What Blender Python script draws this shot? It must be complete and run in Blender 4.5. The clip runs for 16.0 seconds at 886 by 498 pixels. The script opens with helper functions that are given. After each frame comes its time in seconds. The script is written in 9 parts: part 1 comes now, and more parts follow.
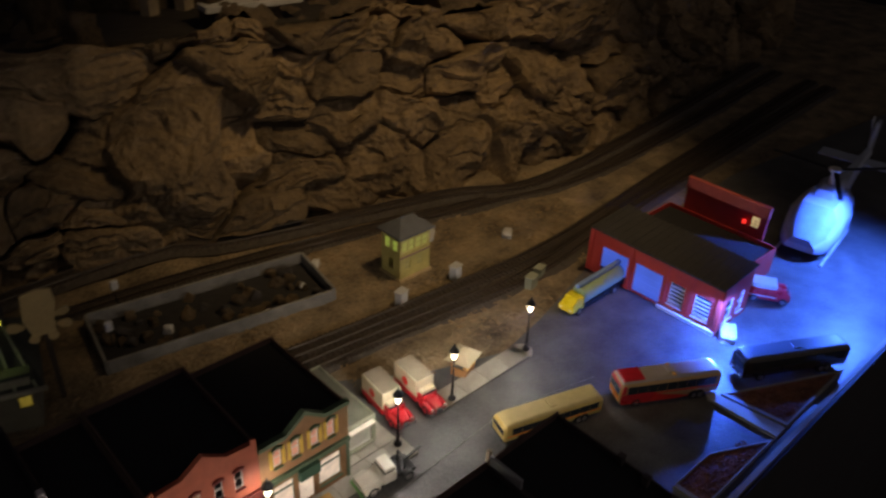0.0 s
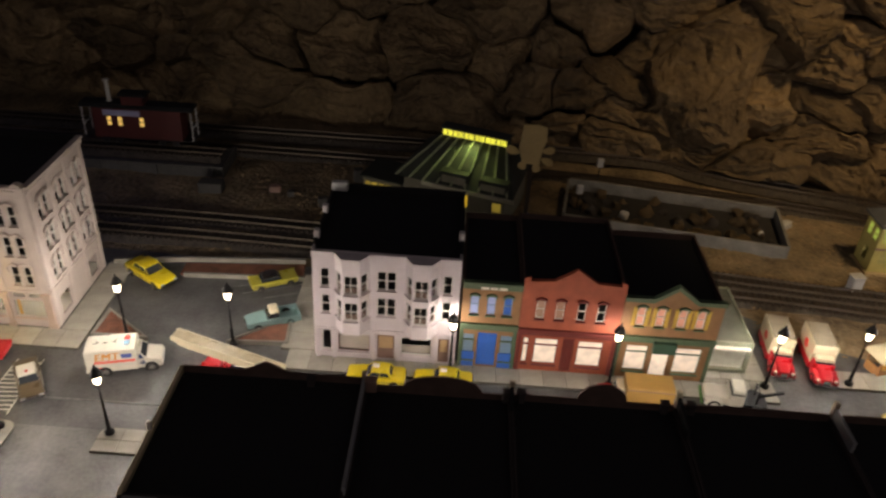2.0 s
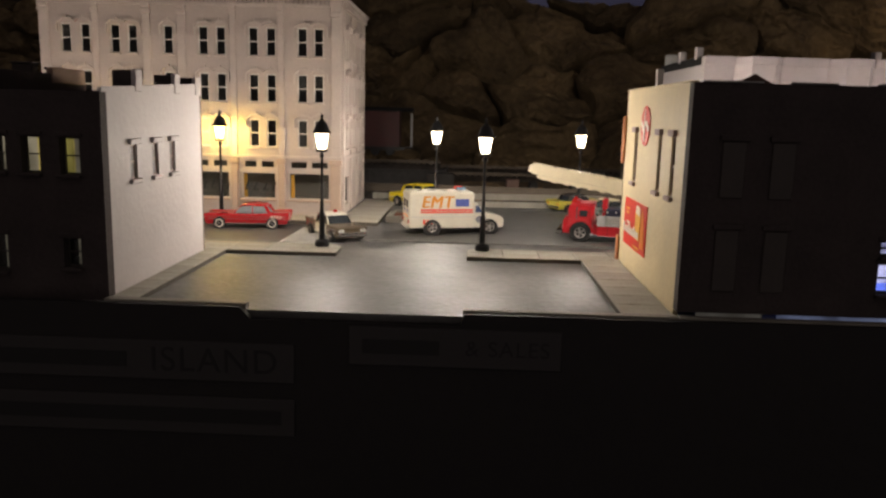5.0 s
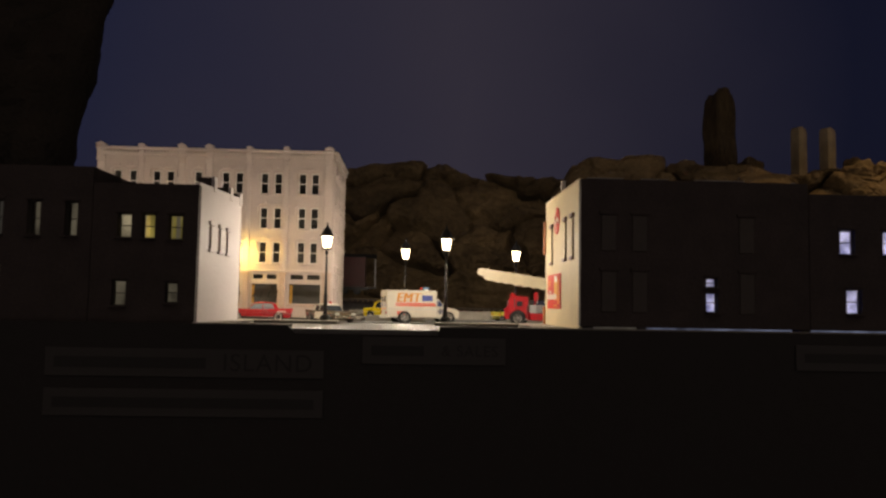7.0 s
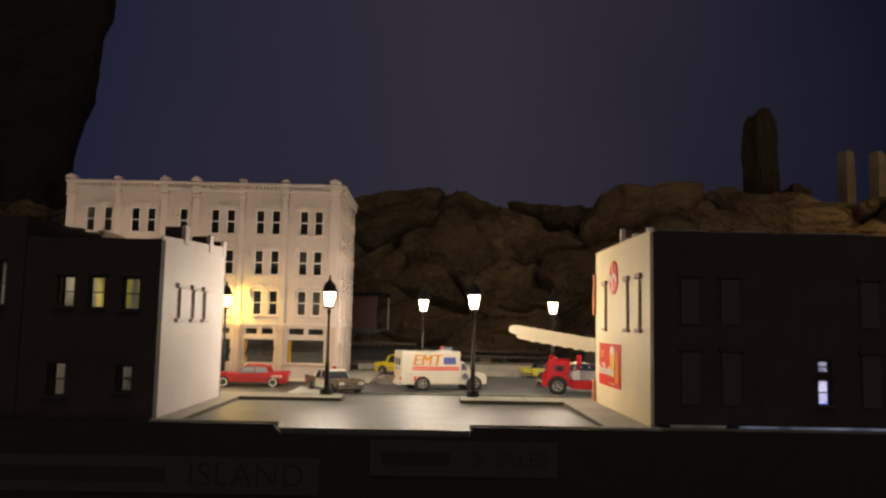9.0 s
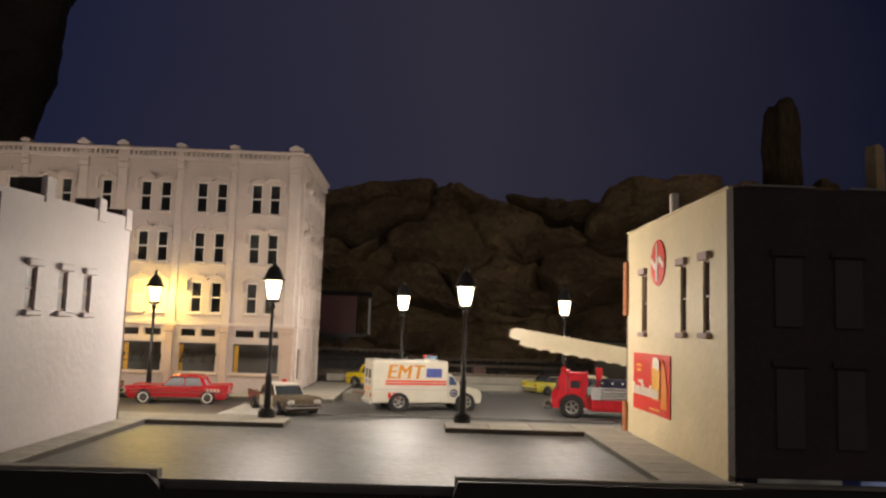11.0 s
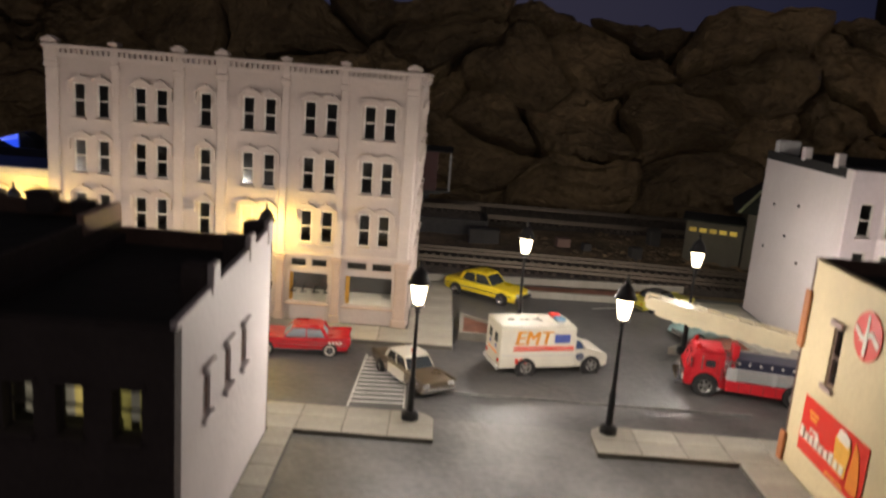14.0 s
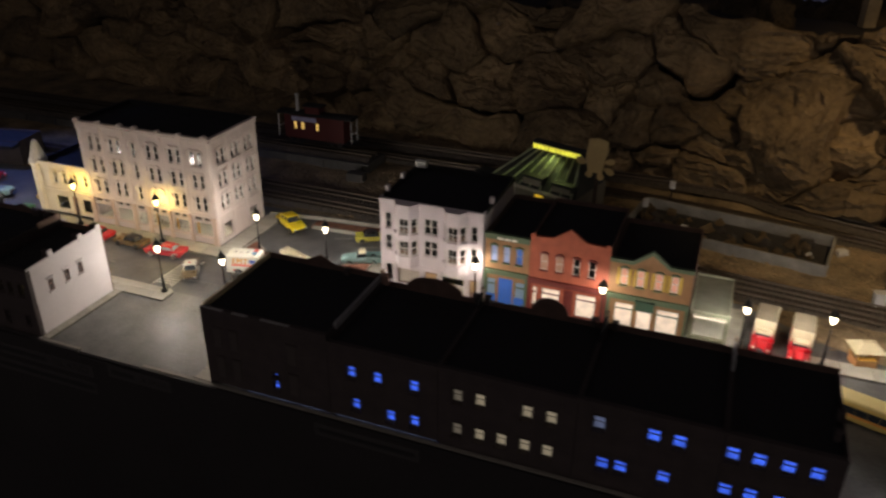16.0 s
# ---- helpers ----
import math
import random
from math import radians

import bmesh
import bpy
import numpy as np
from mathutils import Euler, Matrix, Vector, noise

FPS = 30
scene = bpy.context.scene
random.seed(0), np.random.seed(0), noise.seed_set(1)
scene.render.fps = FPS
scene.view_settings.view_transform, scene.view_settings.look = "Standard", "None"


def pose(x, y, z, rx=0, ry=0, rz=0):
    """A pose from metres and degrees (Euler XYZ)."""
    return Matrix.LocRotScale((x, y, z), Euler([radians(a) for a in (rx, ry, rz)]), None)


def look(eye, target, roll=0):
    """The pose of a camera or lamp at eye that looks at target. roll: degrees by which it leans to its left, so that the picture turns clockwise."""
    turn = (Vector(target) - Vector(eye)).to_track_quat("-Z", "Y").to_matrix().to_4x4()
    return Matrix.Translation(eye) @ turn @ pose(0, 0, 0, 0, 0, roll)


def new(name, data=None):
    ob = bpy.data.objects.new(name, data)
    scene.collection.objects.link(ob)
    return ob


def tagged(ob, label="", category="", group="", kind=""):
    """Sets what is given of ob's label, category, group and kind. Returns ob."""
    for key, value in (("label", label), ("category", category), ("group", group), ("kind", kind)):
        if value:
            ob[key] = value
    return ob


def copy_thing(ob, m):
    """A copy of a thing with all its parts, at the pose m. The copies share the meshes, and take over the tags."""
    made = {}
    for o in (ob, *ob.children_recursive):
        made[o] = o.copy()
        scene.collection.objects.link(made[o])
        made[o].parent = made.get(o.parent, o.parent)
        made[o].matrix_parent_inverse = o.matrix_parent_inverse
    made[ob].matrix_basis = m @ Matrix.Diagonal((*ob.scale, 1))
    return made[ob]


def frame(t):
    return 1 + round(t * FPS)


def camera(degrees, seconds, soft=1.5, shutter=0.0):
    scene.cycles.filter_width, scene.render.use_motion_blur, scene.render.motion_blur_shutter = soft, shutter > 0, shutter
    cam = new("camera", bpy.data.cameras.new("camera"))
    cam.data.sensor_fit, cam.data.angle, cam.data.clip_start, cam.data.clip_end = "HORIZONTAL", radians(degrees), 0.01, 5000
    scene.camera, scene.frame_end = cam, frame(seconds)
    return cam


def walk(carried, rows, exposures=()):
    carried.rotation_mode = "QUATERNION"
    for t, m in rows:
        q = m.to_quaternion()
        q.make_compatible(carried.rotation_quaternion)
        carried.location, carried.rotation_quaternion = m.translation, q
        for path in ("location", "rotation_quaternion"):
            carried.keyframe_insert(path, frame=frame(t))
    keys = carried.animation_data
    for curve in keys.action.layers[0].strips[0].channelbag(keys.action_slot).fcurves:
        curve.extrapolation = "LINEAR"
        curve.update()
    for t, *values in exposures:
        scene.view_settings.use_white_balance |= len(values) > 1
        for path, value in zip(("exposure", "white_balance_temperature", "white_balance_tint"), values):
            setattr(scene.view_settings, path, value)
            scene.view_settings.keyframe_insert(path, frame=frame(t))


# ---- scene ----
cam = camera(59.4, 16.0, 2.4, 0.3)
PATH = [
    (0, (0.4220, -0.1863, 0.6366), (1.6068, 1.0352, -0.4143), 2.48),
    (0.5, (0.4072, -0.2251, 0.6079), (1.3359, 1.1963, -0.4491), 3.68),
    (1, (0.4168, -0.2487, 0.6006), (0.9487, 1.3435, -0.4866), 3.28),
    (1.5, (0.4664, -0.3375, 0.5757), (0.6858, 1.3247, -0.5147), 3.57),
    (2, (0.4745, -0.3520, 0.5550), (0.4584, 1.3321, -0.5237), 3.70),
    (2.5, (0.4133, -0.2947, 0.4925), (0.2518, 1.4018, -0.5542), 3.36),
    (3, (0.3444, -0.2466, 0.3989), (0.1084, 1.4803, -0.5819), 2.41),
    (3.5, (0.2720, -0.2590, 0.3305), (0.0584, 1.5203, -0.5575), 2.15),
    (4, (0.2078, -0.3017, 0.2251), (0.0424, 1.5537, -0.5030), 1.95),
    (6.5, (0.1477, -0.4067, 0.0299), (0.2012, 1.5904, 0.1240), 0.89),
    (7, (0.1430, -0.5163, 0.0176), (0.2162, 1.4771, 0.1619), 0.99),
    (7.5, (0.1272, -0.5608, 0.0267), (0.2110, 1.4305, 0.1937), 1.04),
    (8, (0.1197, -0.5741, 0.0315), (0.1934, 1.4164, 0.2119), 0.97),
    (8.5, (0.1286, -0.4650, 0.0431), (0.1769, 1.5260, 0.2272), 1.07),
    (9, (0.1374, -0.4013, 0.0541), (0.1739, 1.5892, 0.2450), 1.18),
    (11.5, (0.1496, -0.2556, 0.0508), (0.2015, 1.7328, 0.2602), 2.02),
    (12, (0.1521, -0.2619, 0.0522), (0.2051, 1.7265, 0.2606), 2.14),
    (12.5, (0.1486, -0.2672, 0.0543), (0.2053, 1.7241, 0.2313), 2.23),
    (13, (0.1342, -0.2980, 0.0512), (0.2068, 1.6993, 0.1248), 2.56),
    (13.5, (0.0989, -0.2804, 0.0591), (0.1654, 1.7144, -0.0690), 3.21),
    (14, (0.0761, -0.2198, 0.1743), (0.0868, 1.7339, -0.2535), 4.61),
    (14.5, (0.1502, -0.2596, 0.3461), (-0.0705, 1.5780, -0.4120), 3.92),
    (15, (0.3991, -0.4048, 0.5036), (-0.0177, 1.3458, -0.3692), 3.26),
    (15.5, (0.5816, -0.5408, 0.5527), (-0.0002, 1.1259, -0.3874), 1.38),
    (16, (0.7632, -0.5876, 0.5484), (0.1286, 1.0795, -0.3561), 0.59),
]
walk(cam, [(t, look(eye, target, roll)) for t, eye, target, roll in PATH],
     [(0.0, 0.25, 6500, 10), (1.0, 0.50, 6900, 10), (2.5, 0.60, 6500, 11), (4.0, 0.58, 6450, 10), (6.5, 0.58, 7350, 11), (9.0, 0.70, 7550, 10),
      (11.5, 0.62, 6700, 11), (13.0, 0.62, 6700, 12), (14.0, 0.62, 6500, 11), (14.5, 0.42, 6500, 10), (15.5, 0.52, 6500, 10), (16.0, 0.58, 6500, 10)])

# ---- body ----
# world: a dark exhibition room with a faint warm fill light added from its open south side
world = bpy.data.worlds.new("night")
scene.world = world
world.use_nodes = True
world.node_tree.nodes["Background"].inputs[0].default_value = (0.66, 0.56, 0.54, 1)
world.node_tree.nodes["Background"].inputs[1].default_value = 0.115


def lamp_light(name, kind, place, power, colour, target=None, size=0.02, spread=60, blend=0.6):
    data = bpy.data.lights.new(name, kind)
    data.energy, data.color = power, colour
    if kind == "SPOT":
        data.spot_size, data.spot_blend, data.shadow_soft_size = radians(spread), blend, size
    elif kind == "AREA":
        data.size = size
    else:
        data.shadow_soft_size = size
    ob = new(name, data)
    ob.matrix_world = look(place, target) if target else Matrix.Translation(place)
    return ob


# a warm gallery lamp over the rock face, a blue flood over the airfield, a weak blue one at the far end
lamp_light("gallery_lamp", "SPOT", (1.35, 0.10, 1.55), 29.0, (1.0, 0.68, 0.33), (1.25, 0.68, 0.06), 0.05, 47, 0.9)
lamp_light("blue_corner_lamp", "SPOT", (1.257, 0.136, 0.062), 2.6, (0.050, 0.15, 1.0), (1.2571, 0.136, 0.0), 0.004, 161, 0.12)
lamp_light("blue_flood_lamp", "SPOT", (1.565, 0.075, 0.155), 10.0, (0.050, 0.155, 1.0), (1.540, 0.090, 0.0), 0.006, 132, 0.4)
lamp_light("blue_flood_lamp", "SPOT", (-0.62, 0.40, 0.30), 1.6, (0.16, 0.26, 1.0), (-0.46, 0.40, 0.0), 0.012, 100, 0.8)

# ---- materials ----
MATS = {}


def mat(name, rgb, rough=0.6, metal=0.0, var=0.18, grain=60.0, bump=0.15, emit=None, power=0.0, coat=0.0, tint=None, island=0.0):
    """A painted, plastic, stone or metal surface: colour with stains and grain, and fine relief."""
    if name in MATS:
        return MATS[name]
    m = bpy.data.materials.new(name)
    m.use_nodes = True
    n, l = m.node_tree.nodes, m.node_tree.links
    b = n["Principled BSDF"]
    co = n.new("ShaderNodeTexCoord")
    big, fine = n.new("ShaderNodeTexNoise"), n.new("ShaderNodeTexNoise")
    big.inputs["Scale"].default_value, big.inputs["Detail"].default_value = grain, 5
    fine.inputs["Scale"].default_value, fine.inputs["Detail"].default_value = grain * 9, 3
    for t in (big, fine):
        l.new(co.outputs["Object"], t.inputs["Vector"])
    add = n.new("ShaderNodeMath")
    add.operation = "MULTIPLY_ADD"
    l.new(fine.outputs["Fac"], add.inputs[0])
    add.inputs[1].default_value = 0.45
    l.new(big.outputs["Fac"], add.inputs[2])
    ramp = n.new("ShaderNodeValToRGB")
    l.new(add.outputs[0], ramp.inputs[0])
    dark = [c * (1 - var) for c in rgb]
    lite = [min(1, c * (1 + var)) for c in (tint or rgb)]
    ramp.color_ramp.elements[0].position, ramp.color_ramp.elements[1].position = 0.42, 1.02
    ramp.color_ramp.elements[0].color, ramp.color_ramp.elements[1].color = (*dark, 1), (*lite, 1)
    out = ramp.outputs[0]
    if island:
        info, hsv, rng = n.new("ShaderNodeObjectInfo"), n.new("ShaderNodeHueSaturation"), n.new("ShaderNodeMapRange")
        l.new(info.outputs["Random"], rng.inputs[0])
        rng.inputs[3].default_value, rng.inputs[4].default_value = 1 - island, 1 + island
        l.new(rng.outputs[0], hsv.inputs["Value"])
        l.new(out, hsv.inputs["Color"])
        out = hsv.outputs[0]
    l.new(out, b.inputs["Base Color"])
    rr = n.new("ShaderNodeMapRange")
    l.new(big.outputs["Fac"], rr.inputs[0])
    rr.inputs[3].default_value, rr.inputs[4].default_value = max(0.03, rough - 0.12), min(1, rough + 0.12)
    l.new(rr.outputs[0], b.inputs["Roughness"])
    b.inputs["Metallic"].default_value = metal
    b.inputs["Coat Weight"].default_value = coat
    b.inputs["Coat Roughness"].default_value = 0.08
    if bump:
        bp = n.new("ShaderNodeBump")
        bp.inputs["Strength"].default_value, bp.inputs["Distance"].default_value = bump, 0.25 / grain
        l.new(add.outputs[0], bp.inputs["Height"])
        l.new(bp.outputs[0], b.inputs["Normal"])
    if emit:
        b.inputs["Emission Color"].default_value = (*emit, 1)
        b.inputs["Emission Strength"].default_value = power
    MATS[name] = m
    return m


def glow(name, rgb, power, mottled=0.0, scale=90.0):
    """A pane, globe or film that gives off light, also used on surfaces made to glow."""
    if name in MATS:
        return MATS[name]
    m = bpy.data.materials.new(name)
    m.use_nodes = True
    n, l = m.node_tree.nodes, m.node_tree.links
    b = n["Principled BSDF"]
    b.inputs["Base Color"].default_value = (*[c * 0.5 for c in rgb], 1)
    b.inputs["Roughness"].default_value = 0.35
    b.inputs["Emission Color"].default_value = (*rgb, 1)
    b.inputs["Emission Strength"].default_value = power
    if mottled:
        co, t, r = n.new("ShaderNodeTexCoord"), n.new("ShaderNodeTexNoise"), n.new("ShaderNodeMapRange")
        t.inputs["Scale"].default_value = scale
        l.new(co.outputs["Object"], t.inputs["Vector"])
        l.new(t.outputs["Fac"], r.inputs[0])
        r.inputs[1].default_value, r.inputs[2].default_value = 0.3, 0.7
        r.inputs[3].default_value, r.inputs[4].default_value = power * (1 - mottled), power * (1 + mottled)
        l.new(r.outputs[0], b.inputs["Emission Strength"])
    MATS[name] = m
    return m


def glass(name, tint=(0.93, 0.95, 0.95), gloss=0.0):
    if name in MATS:
        return MATS[name]
    m = bpy.data.materials.new(name)
    m.use_nodes = True
    n, l = m.node_tree.nodes, m.node_tree.links
    n.remove(n["Principled BSDF"])
    a, g, mix, f = n.new("ShaderNodeBsdfTransparent"), n.new("ShaderNodeBsdfGlossy"), n.new("ShaderNodeMixShader"), n.new("ShaderNodeLayerWeight")
    a.inputs[0].default_value = (*tint, 1)
    g.inputs["Roughness"].default_value = 0.14
    pw, mu = n.new("ShaderNodeMath"), n.new("ShaderNodeMath")
    pw.operation, mu.operation = "POWER", "MULTIPLY_ADD"
    pw.inputs[1].default_value, mu.inputs[1].default_value, mu.inputs[2].default_value = 4.0, 0.5, gloss + 0.02
    l.new(f.outputs["Facing"], pw.inputs[0])
    l.new(pw.outputs[0], mu.inputs[0])
    l.new(mu.outputs[0], mix.inputs[0])
    l.new(a.outputs[0], mix.inputs[1])
    l.new(g.outputs[0], mix.inputs[2])
    l.new(mix.outputs[0], n["Material Output"].inputs["Surface"])
    MATS[name] = m
    return m


ASPHALT = mat("asphalt", (0.062, 0.061, 0.061), 0.46, 0, 0.35, 30, 0.14, tint=(0.10, 0.098, 0.095))
LOT = mat("lot_asphalt", (0.105, 0.105, 0.10), 0.51, 0, 0.34, 30, 0.12, tint=(0.15, 0.148, 0.14))
CONCRETE = mat("concrete", (0.34, 0.32, 0.27), 0.75, 0, 0.20, 50, 0.15, island=0.12)
JOINT = mat("joint_dirt", (0.10, 0.09, 0.075), 0.9, 0, 0.3, 70, 0.2)
KERB = mat("kerb_stone", (0.25, 0.235, 0.20), 0.7, 0, 0.2, 60, 0.15)
EARTH = mat("earth", (0.085, 0.064, 0.040), 0.95, 0, 0.7, 18, 0.9, tint=(0.20, 0.15, 0.088))
SOIL = mat("planter_soil", (0.17, 0.070, 0.042), 0.95, 0, 0.45, 90, 0.8)
BALLAST = mat("ballast", (0.060, 0.050, 0.040), 0.95, 0, 0.55, 120, 0.9)
RAILSTEEL = mat("rail_steel", (0.105, 0.085, 0.065), 0.50, 0.7, 0.25, 60, 0.05)
TIE = mat("tie_wood", (0.050, 0.036, 0.026), 0.9, 0, 0.4, 80, 0.4)
ROCK = mat("rock", (0.085, 0.056, 0.029), 0.9, 0, 0.55, 13, 0.8, tint=(0.165, 0.116, 0.060), island=0.34)
GAPSHADE = mat("rock_shadow", (0.022, 0.017, 0.012), 0.95, 0, 0.4, 20, 0.5)
ROOFTAR = mat("roof_tar", (0.012, 0.012, 0.013), 0.85, 0, 0.35, 70, 0.3)
ROOFGREY = mat("roof_felt", (0.10, 0.105, 0.11), 0.8, 0, 0.25, 60, 0.3)
HOTELWALL = mat("cream_plaster", (0.50, 0.43, 0.39), 0.62, 0, 0.10, 45, 0.12)
HOTELTRIM = mat("cream_trim", (0.53, 0.46, 0.42), 0.6, 0, 0.10, 55, 0.10)
COPPER = mat("tan_pilaster", (0.47, 0.36, 0.29), 0.6, 0, 0.12, 55, 0.10)
WHITEWALL = mat("white_styrene", (0.54, 0.50, 0.50), 0.6, 0, 0.08, 30, 0.08)
BAYWALL = mat("lilac_white_paint", (0.60, 0.54, 0.56), 0.55, 0, 0.10, 45, 0.10)
CREAMWALL = mat("yellow_cream_paint", (0.66, 0.55, 0.34), 0.6, 0, 0.10, 35, 0.10)
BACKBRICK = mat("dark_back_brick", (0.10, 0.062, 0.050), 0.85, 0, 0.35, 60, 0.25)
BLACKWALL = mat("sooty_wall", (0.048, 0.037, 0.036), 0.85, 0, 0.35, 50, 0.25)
REDBRICK = mat("red_brick", (0.34, 0.085, 0.045), 0.75, 0, 0.25, 90, 0.25)
TANBRICK = mat("ochre_brick", (0.27, 0.145, 0.065), 0.75, 0, 0.22, 90, 0.25)
GREENTRIM = mat("green_trim", (0.085, 0.125, 0.070), 0.6, 0, 0.2, 70, 0.1)
DKGREEN = mat("dark_green_paint", (0.03, 0.075, 0.045), 0.55, 0, 0.2, 70, 0.1)
BLUEPAINT = mat("blue_paint", (0.035, 0.13, 0.50), 0.45, 0, 0.15, 70, 0.08)
LTBLUE = mat("light_blue_paint", (0.20, 0.30, 0.42), 0.5, 0, 0.15, 70, 0.08)
OLIVEWALL = mat("olive_wall", (0.26, 0.27, 0.19), 0.7, 0, 0.2, 60, 0.15)
YELLOWBOARD = mat("yellow_board", (0.46, 0.40, 0.13), 0.65, 0, 0.2, 60, 0.15)
STATIONRED = mat("station_red", (0.42, 0.035, 0.025), 0.6, 0, 0.2, 60, 0.12)
SASH = mat("sash_white", (0.66, 0.63, 0.58), 0.55, 0, 0.08, 80, 0.05)
SASHDARK = mat("sash_dark", (0.055, 0.045, 0.04), 0.6, 0, 0.2, 80, 0.05)
BROWNTRIM = mat("brown_trim", (0.24, 0.15, 0.12), 0.6, 0, 0.15, 80, 0.08)
INNER = mat("interior_dark", (0.09, 0.085, 0.08), 0.9, 0, 0.2, 40, 0.1)
IRON = mat("black_iron", (0.012, 0.012, 0.013), 0.38, 0.3, 0.2, 120, 0.05)
CHROME = mat("chrome", (0.72, 0.72, 0.72), 0.14, 1.0, 0.08, 150, 0.02)
RUBBER = mat("tyre_rubber", (0.018, 0.018, 0.018), 0.7, 0, 0.2, 150, 0.1)
WHITELINE = mat("road_paint", (0.62, 0.61, 0.57), 0.6, 0, 0.25, 120, 0.05)
SIGNRED = mat("sign_red", (0.68, 0.035, 0.022), 0.4, 0, 0.10, 50, 0.03)
SIGNWHITE = mat("sign_white", (0.78, 0.72, 0.62), 0.45, 0, 0.06, 60, 0.02)
SIGNYELLOW = mat("sign_yellow", (0.80, 0.42, 0.06), 0.45, 0, 0.15, 60, 0.02)
SIGNORANGE = mat("sign_orange", (0.80, 0.25, 0.03), 0.45, 0, 0.10, 60, 0.02)
FAINTLINE = mat("worn_road_paint", (0.17, 0.17, 0.16), 0.6, 0, 0.5, 160, 0.05)
AMBER = mat("amber_lettering", (0.56, 0.22, 0.015), 0.45, 0, 0.1, 60, 0.02)
FASCIA = mat("fascia_black", (0.015, 0.013, 0.013), 0.7, 0, 0.3, 12, 0.06)
PLACARD = mat("placard_grey", (0.036, 0.033, 0.033), 0.6, 0, 0.1, 30, 0.03)
INK = mat("ink_black", (0.012, 0.012, 0.012), 0.6, 0, 0.1, 60, 0.0)
ROOMDARK = mat("room_dark", (0.03, 0.028, 0.028), 0.9, 0, 0.3, 3, 0.1)
PLYWOOD = mat("pale_figure_board", (0.46, 0.34, 0.15), 0.8, 0, 0.2, 25, 0.2)
PALEGREY = mat("pale_grey_plastic", (0.45, 0.45, 0.44), 0.6, 0, 0.15, 60, 0.1)
CARGLASS = mat("car_glass", (0.030, 0.035, 0.04), 0.08, 0, 0.1, 90, 0.0)
PALEGLASS = mat("pale_car_glass", (0.30, 0.34, 0.36), 0.10, 0, 0.1, 90, 0.0)
PANE = glass("window_pane")
LAMPGLOW = glow("lamp_globe", (1.0, 0.84, 0.56), 7.0)
YELLOWLAMP = glow("yellow_lamp_globe", (1.0, 0.74, 0.24), 7.0)
WARMGLOW = glow("warm_window", (1.0, 0.78, 0.42), 0.30, 0.5)
CREAMGLOW = glow("cream_window", (1.0, 0.84, 0.58), 0.125, 0.65)
DIMGLOW = glow("dim_window", (0.92, 0.80, 0.60), 0.050, 0.7)
DIMYELLOW = glow("dim_yellow_window", (1.0, 0.82, 0.22), 0.11, 0.7)
FAINTGLOW = glow("faint_window", (0.85, 0.80, 0.72), 0.022, 0.8)
BLUEGLOW = glow("blue_window", (0.05, 0.15, 1.0), 0.55, 0.45)
DIMBLUEGLOW = glow("dim_blue_window", (0.50, 0.60, 1.0), 0.085, 0.7)
PALEBLUEGLOW = glow("pale_blue_window", (0.40, 0.50, 1.0), 0.20, 0.6)
ROOMGLOW = glow("pale_room", (0.66, 0.64, 0.92), 0.42, 0.75, 160.0)
SHOPGLOW = glow("shop_window", (1.0, 0.80, 0.62), 0.42, 0.35)
PINKGLOW = glow("pink_window", (1.0, 0.50, 0.36), 0.24, 0.5)
DULLROSE = glow("dull_rose_window", (0.80, 0.50, 0.36), 0.030, 0.6)
REDGLOW = glow("red_lamp", (1.0, 0.03, 0.02), 1.2)
SKYLIGHT = glow("yellow_roof_light", (0.95, 0.90, 0.08), 0.55, 0.25)


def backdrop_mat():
    """A painted night sky: dark blue at its ends, lamp glare painted in as paler violet over the town."""
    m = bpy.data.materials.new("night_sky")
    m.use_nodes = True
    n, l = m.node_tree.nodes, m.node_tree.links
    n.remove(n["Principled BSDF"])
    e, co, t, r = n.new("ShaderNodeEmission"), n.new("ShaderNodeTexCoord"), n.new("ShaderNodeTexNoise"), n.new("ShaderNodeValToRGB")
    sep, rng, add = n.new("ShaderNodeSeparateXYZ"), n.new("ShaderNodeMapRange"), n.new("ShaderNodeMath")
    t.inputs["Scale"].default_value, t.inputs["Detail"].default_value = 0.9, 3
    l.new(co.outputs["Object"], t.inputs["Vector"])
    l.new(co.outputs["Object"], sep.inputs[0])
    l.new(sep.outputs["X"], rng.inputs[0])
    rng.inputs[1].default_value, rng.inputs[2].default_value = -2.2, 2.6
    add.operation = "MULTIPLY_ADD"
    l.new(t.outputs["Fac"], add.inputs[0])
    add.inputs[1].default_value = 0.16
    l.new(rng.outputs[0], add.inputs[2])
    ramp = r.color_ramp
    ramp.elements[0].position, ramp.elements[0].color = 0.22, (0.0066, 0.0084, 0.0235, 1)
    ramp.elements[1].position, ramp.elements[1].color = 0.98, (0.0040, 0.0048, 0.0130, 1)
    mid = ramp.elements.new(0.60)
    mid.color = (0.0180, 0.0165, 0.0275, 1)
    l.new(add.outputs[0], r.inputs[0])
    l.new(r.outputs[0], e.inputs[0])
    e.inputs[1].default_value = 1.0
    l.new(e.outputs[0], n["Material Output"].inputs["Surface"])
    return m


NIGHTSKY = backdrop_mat()

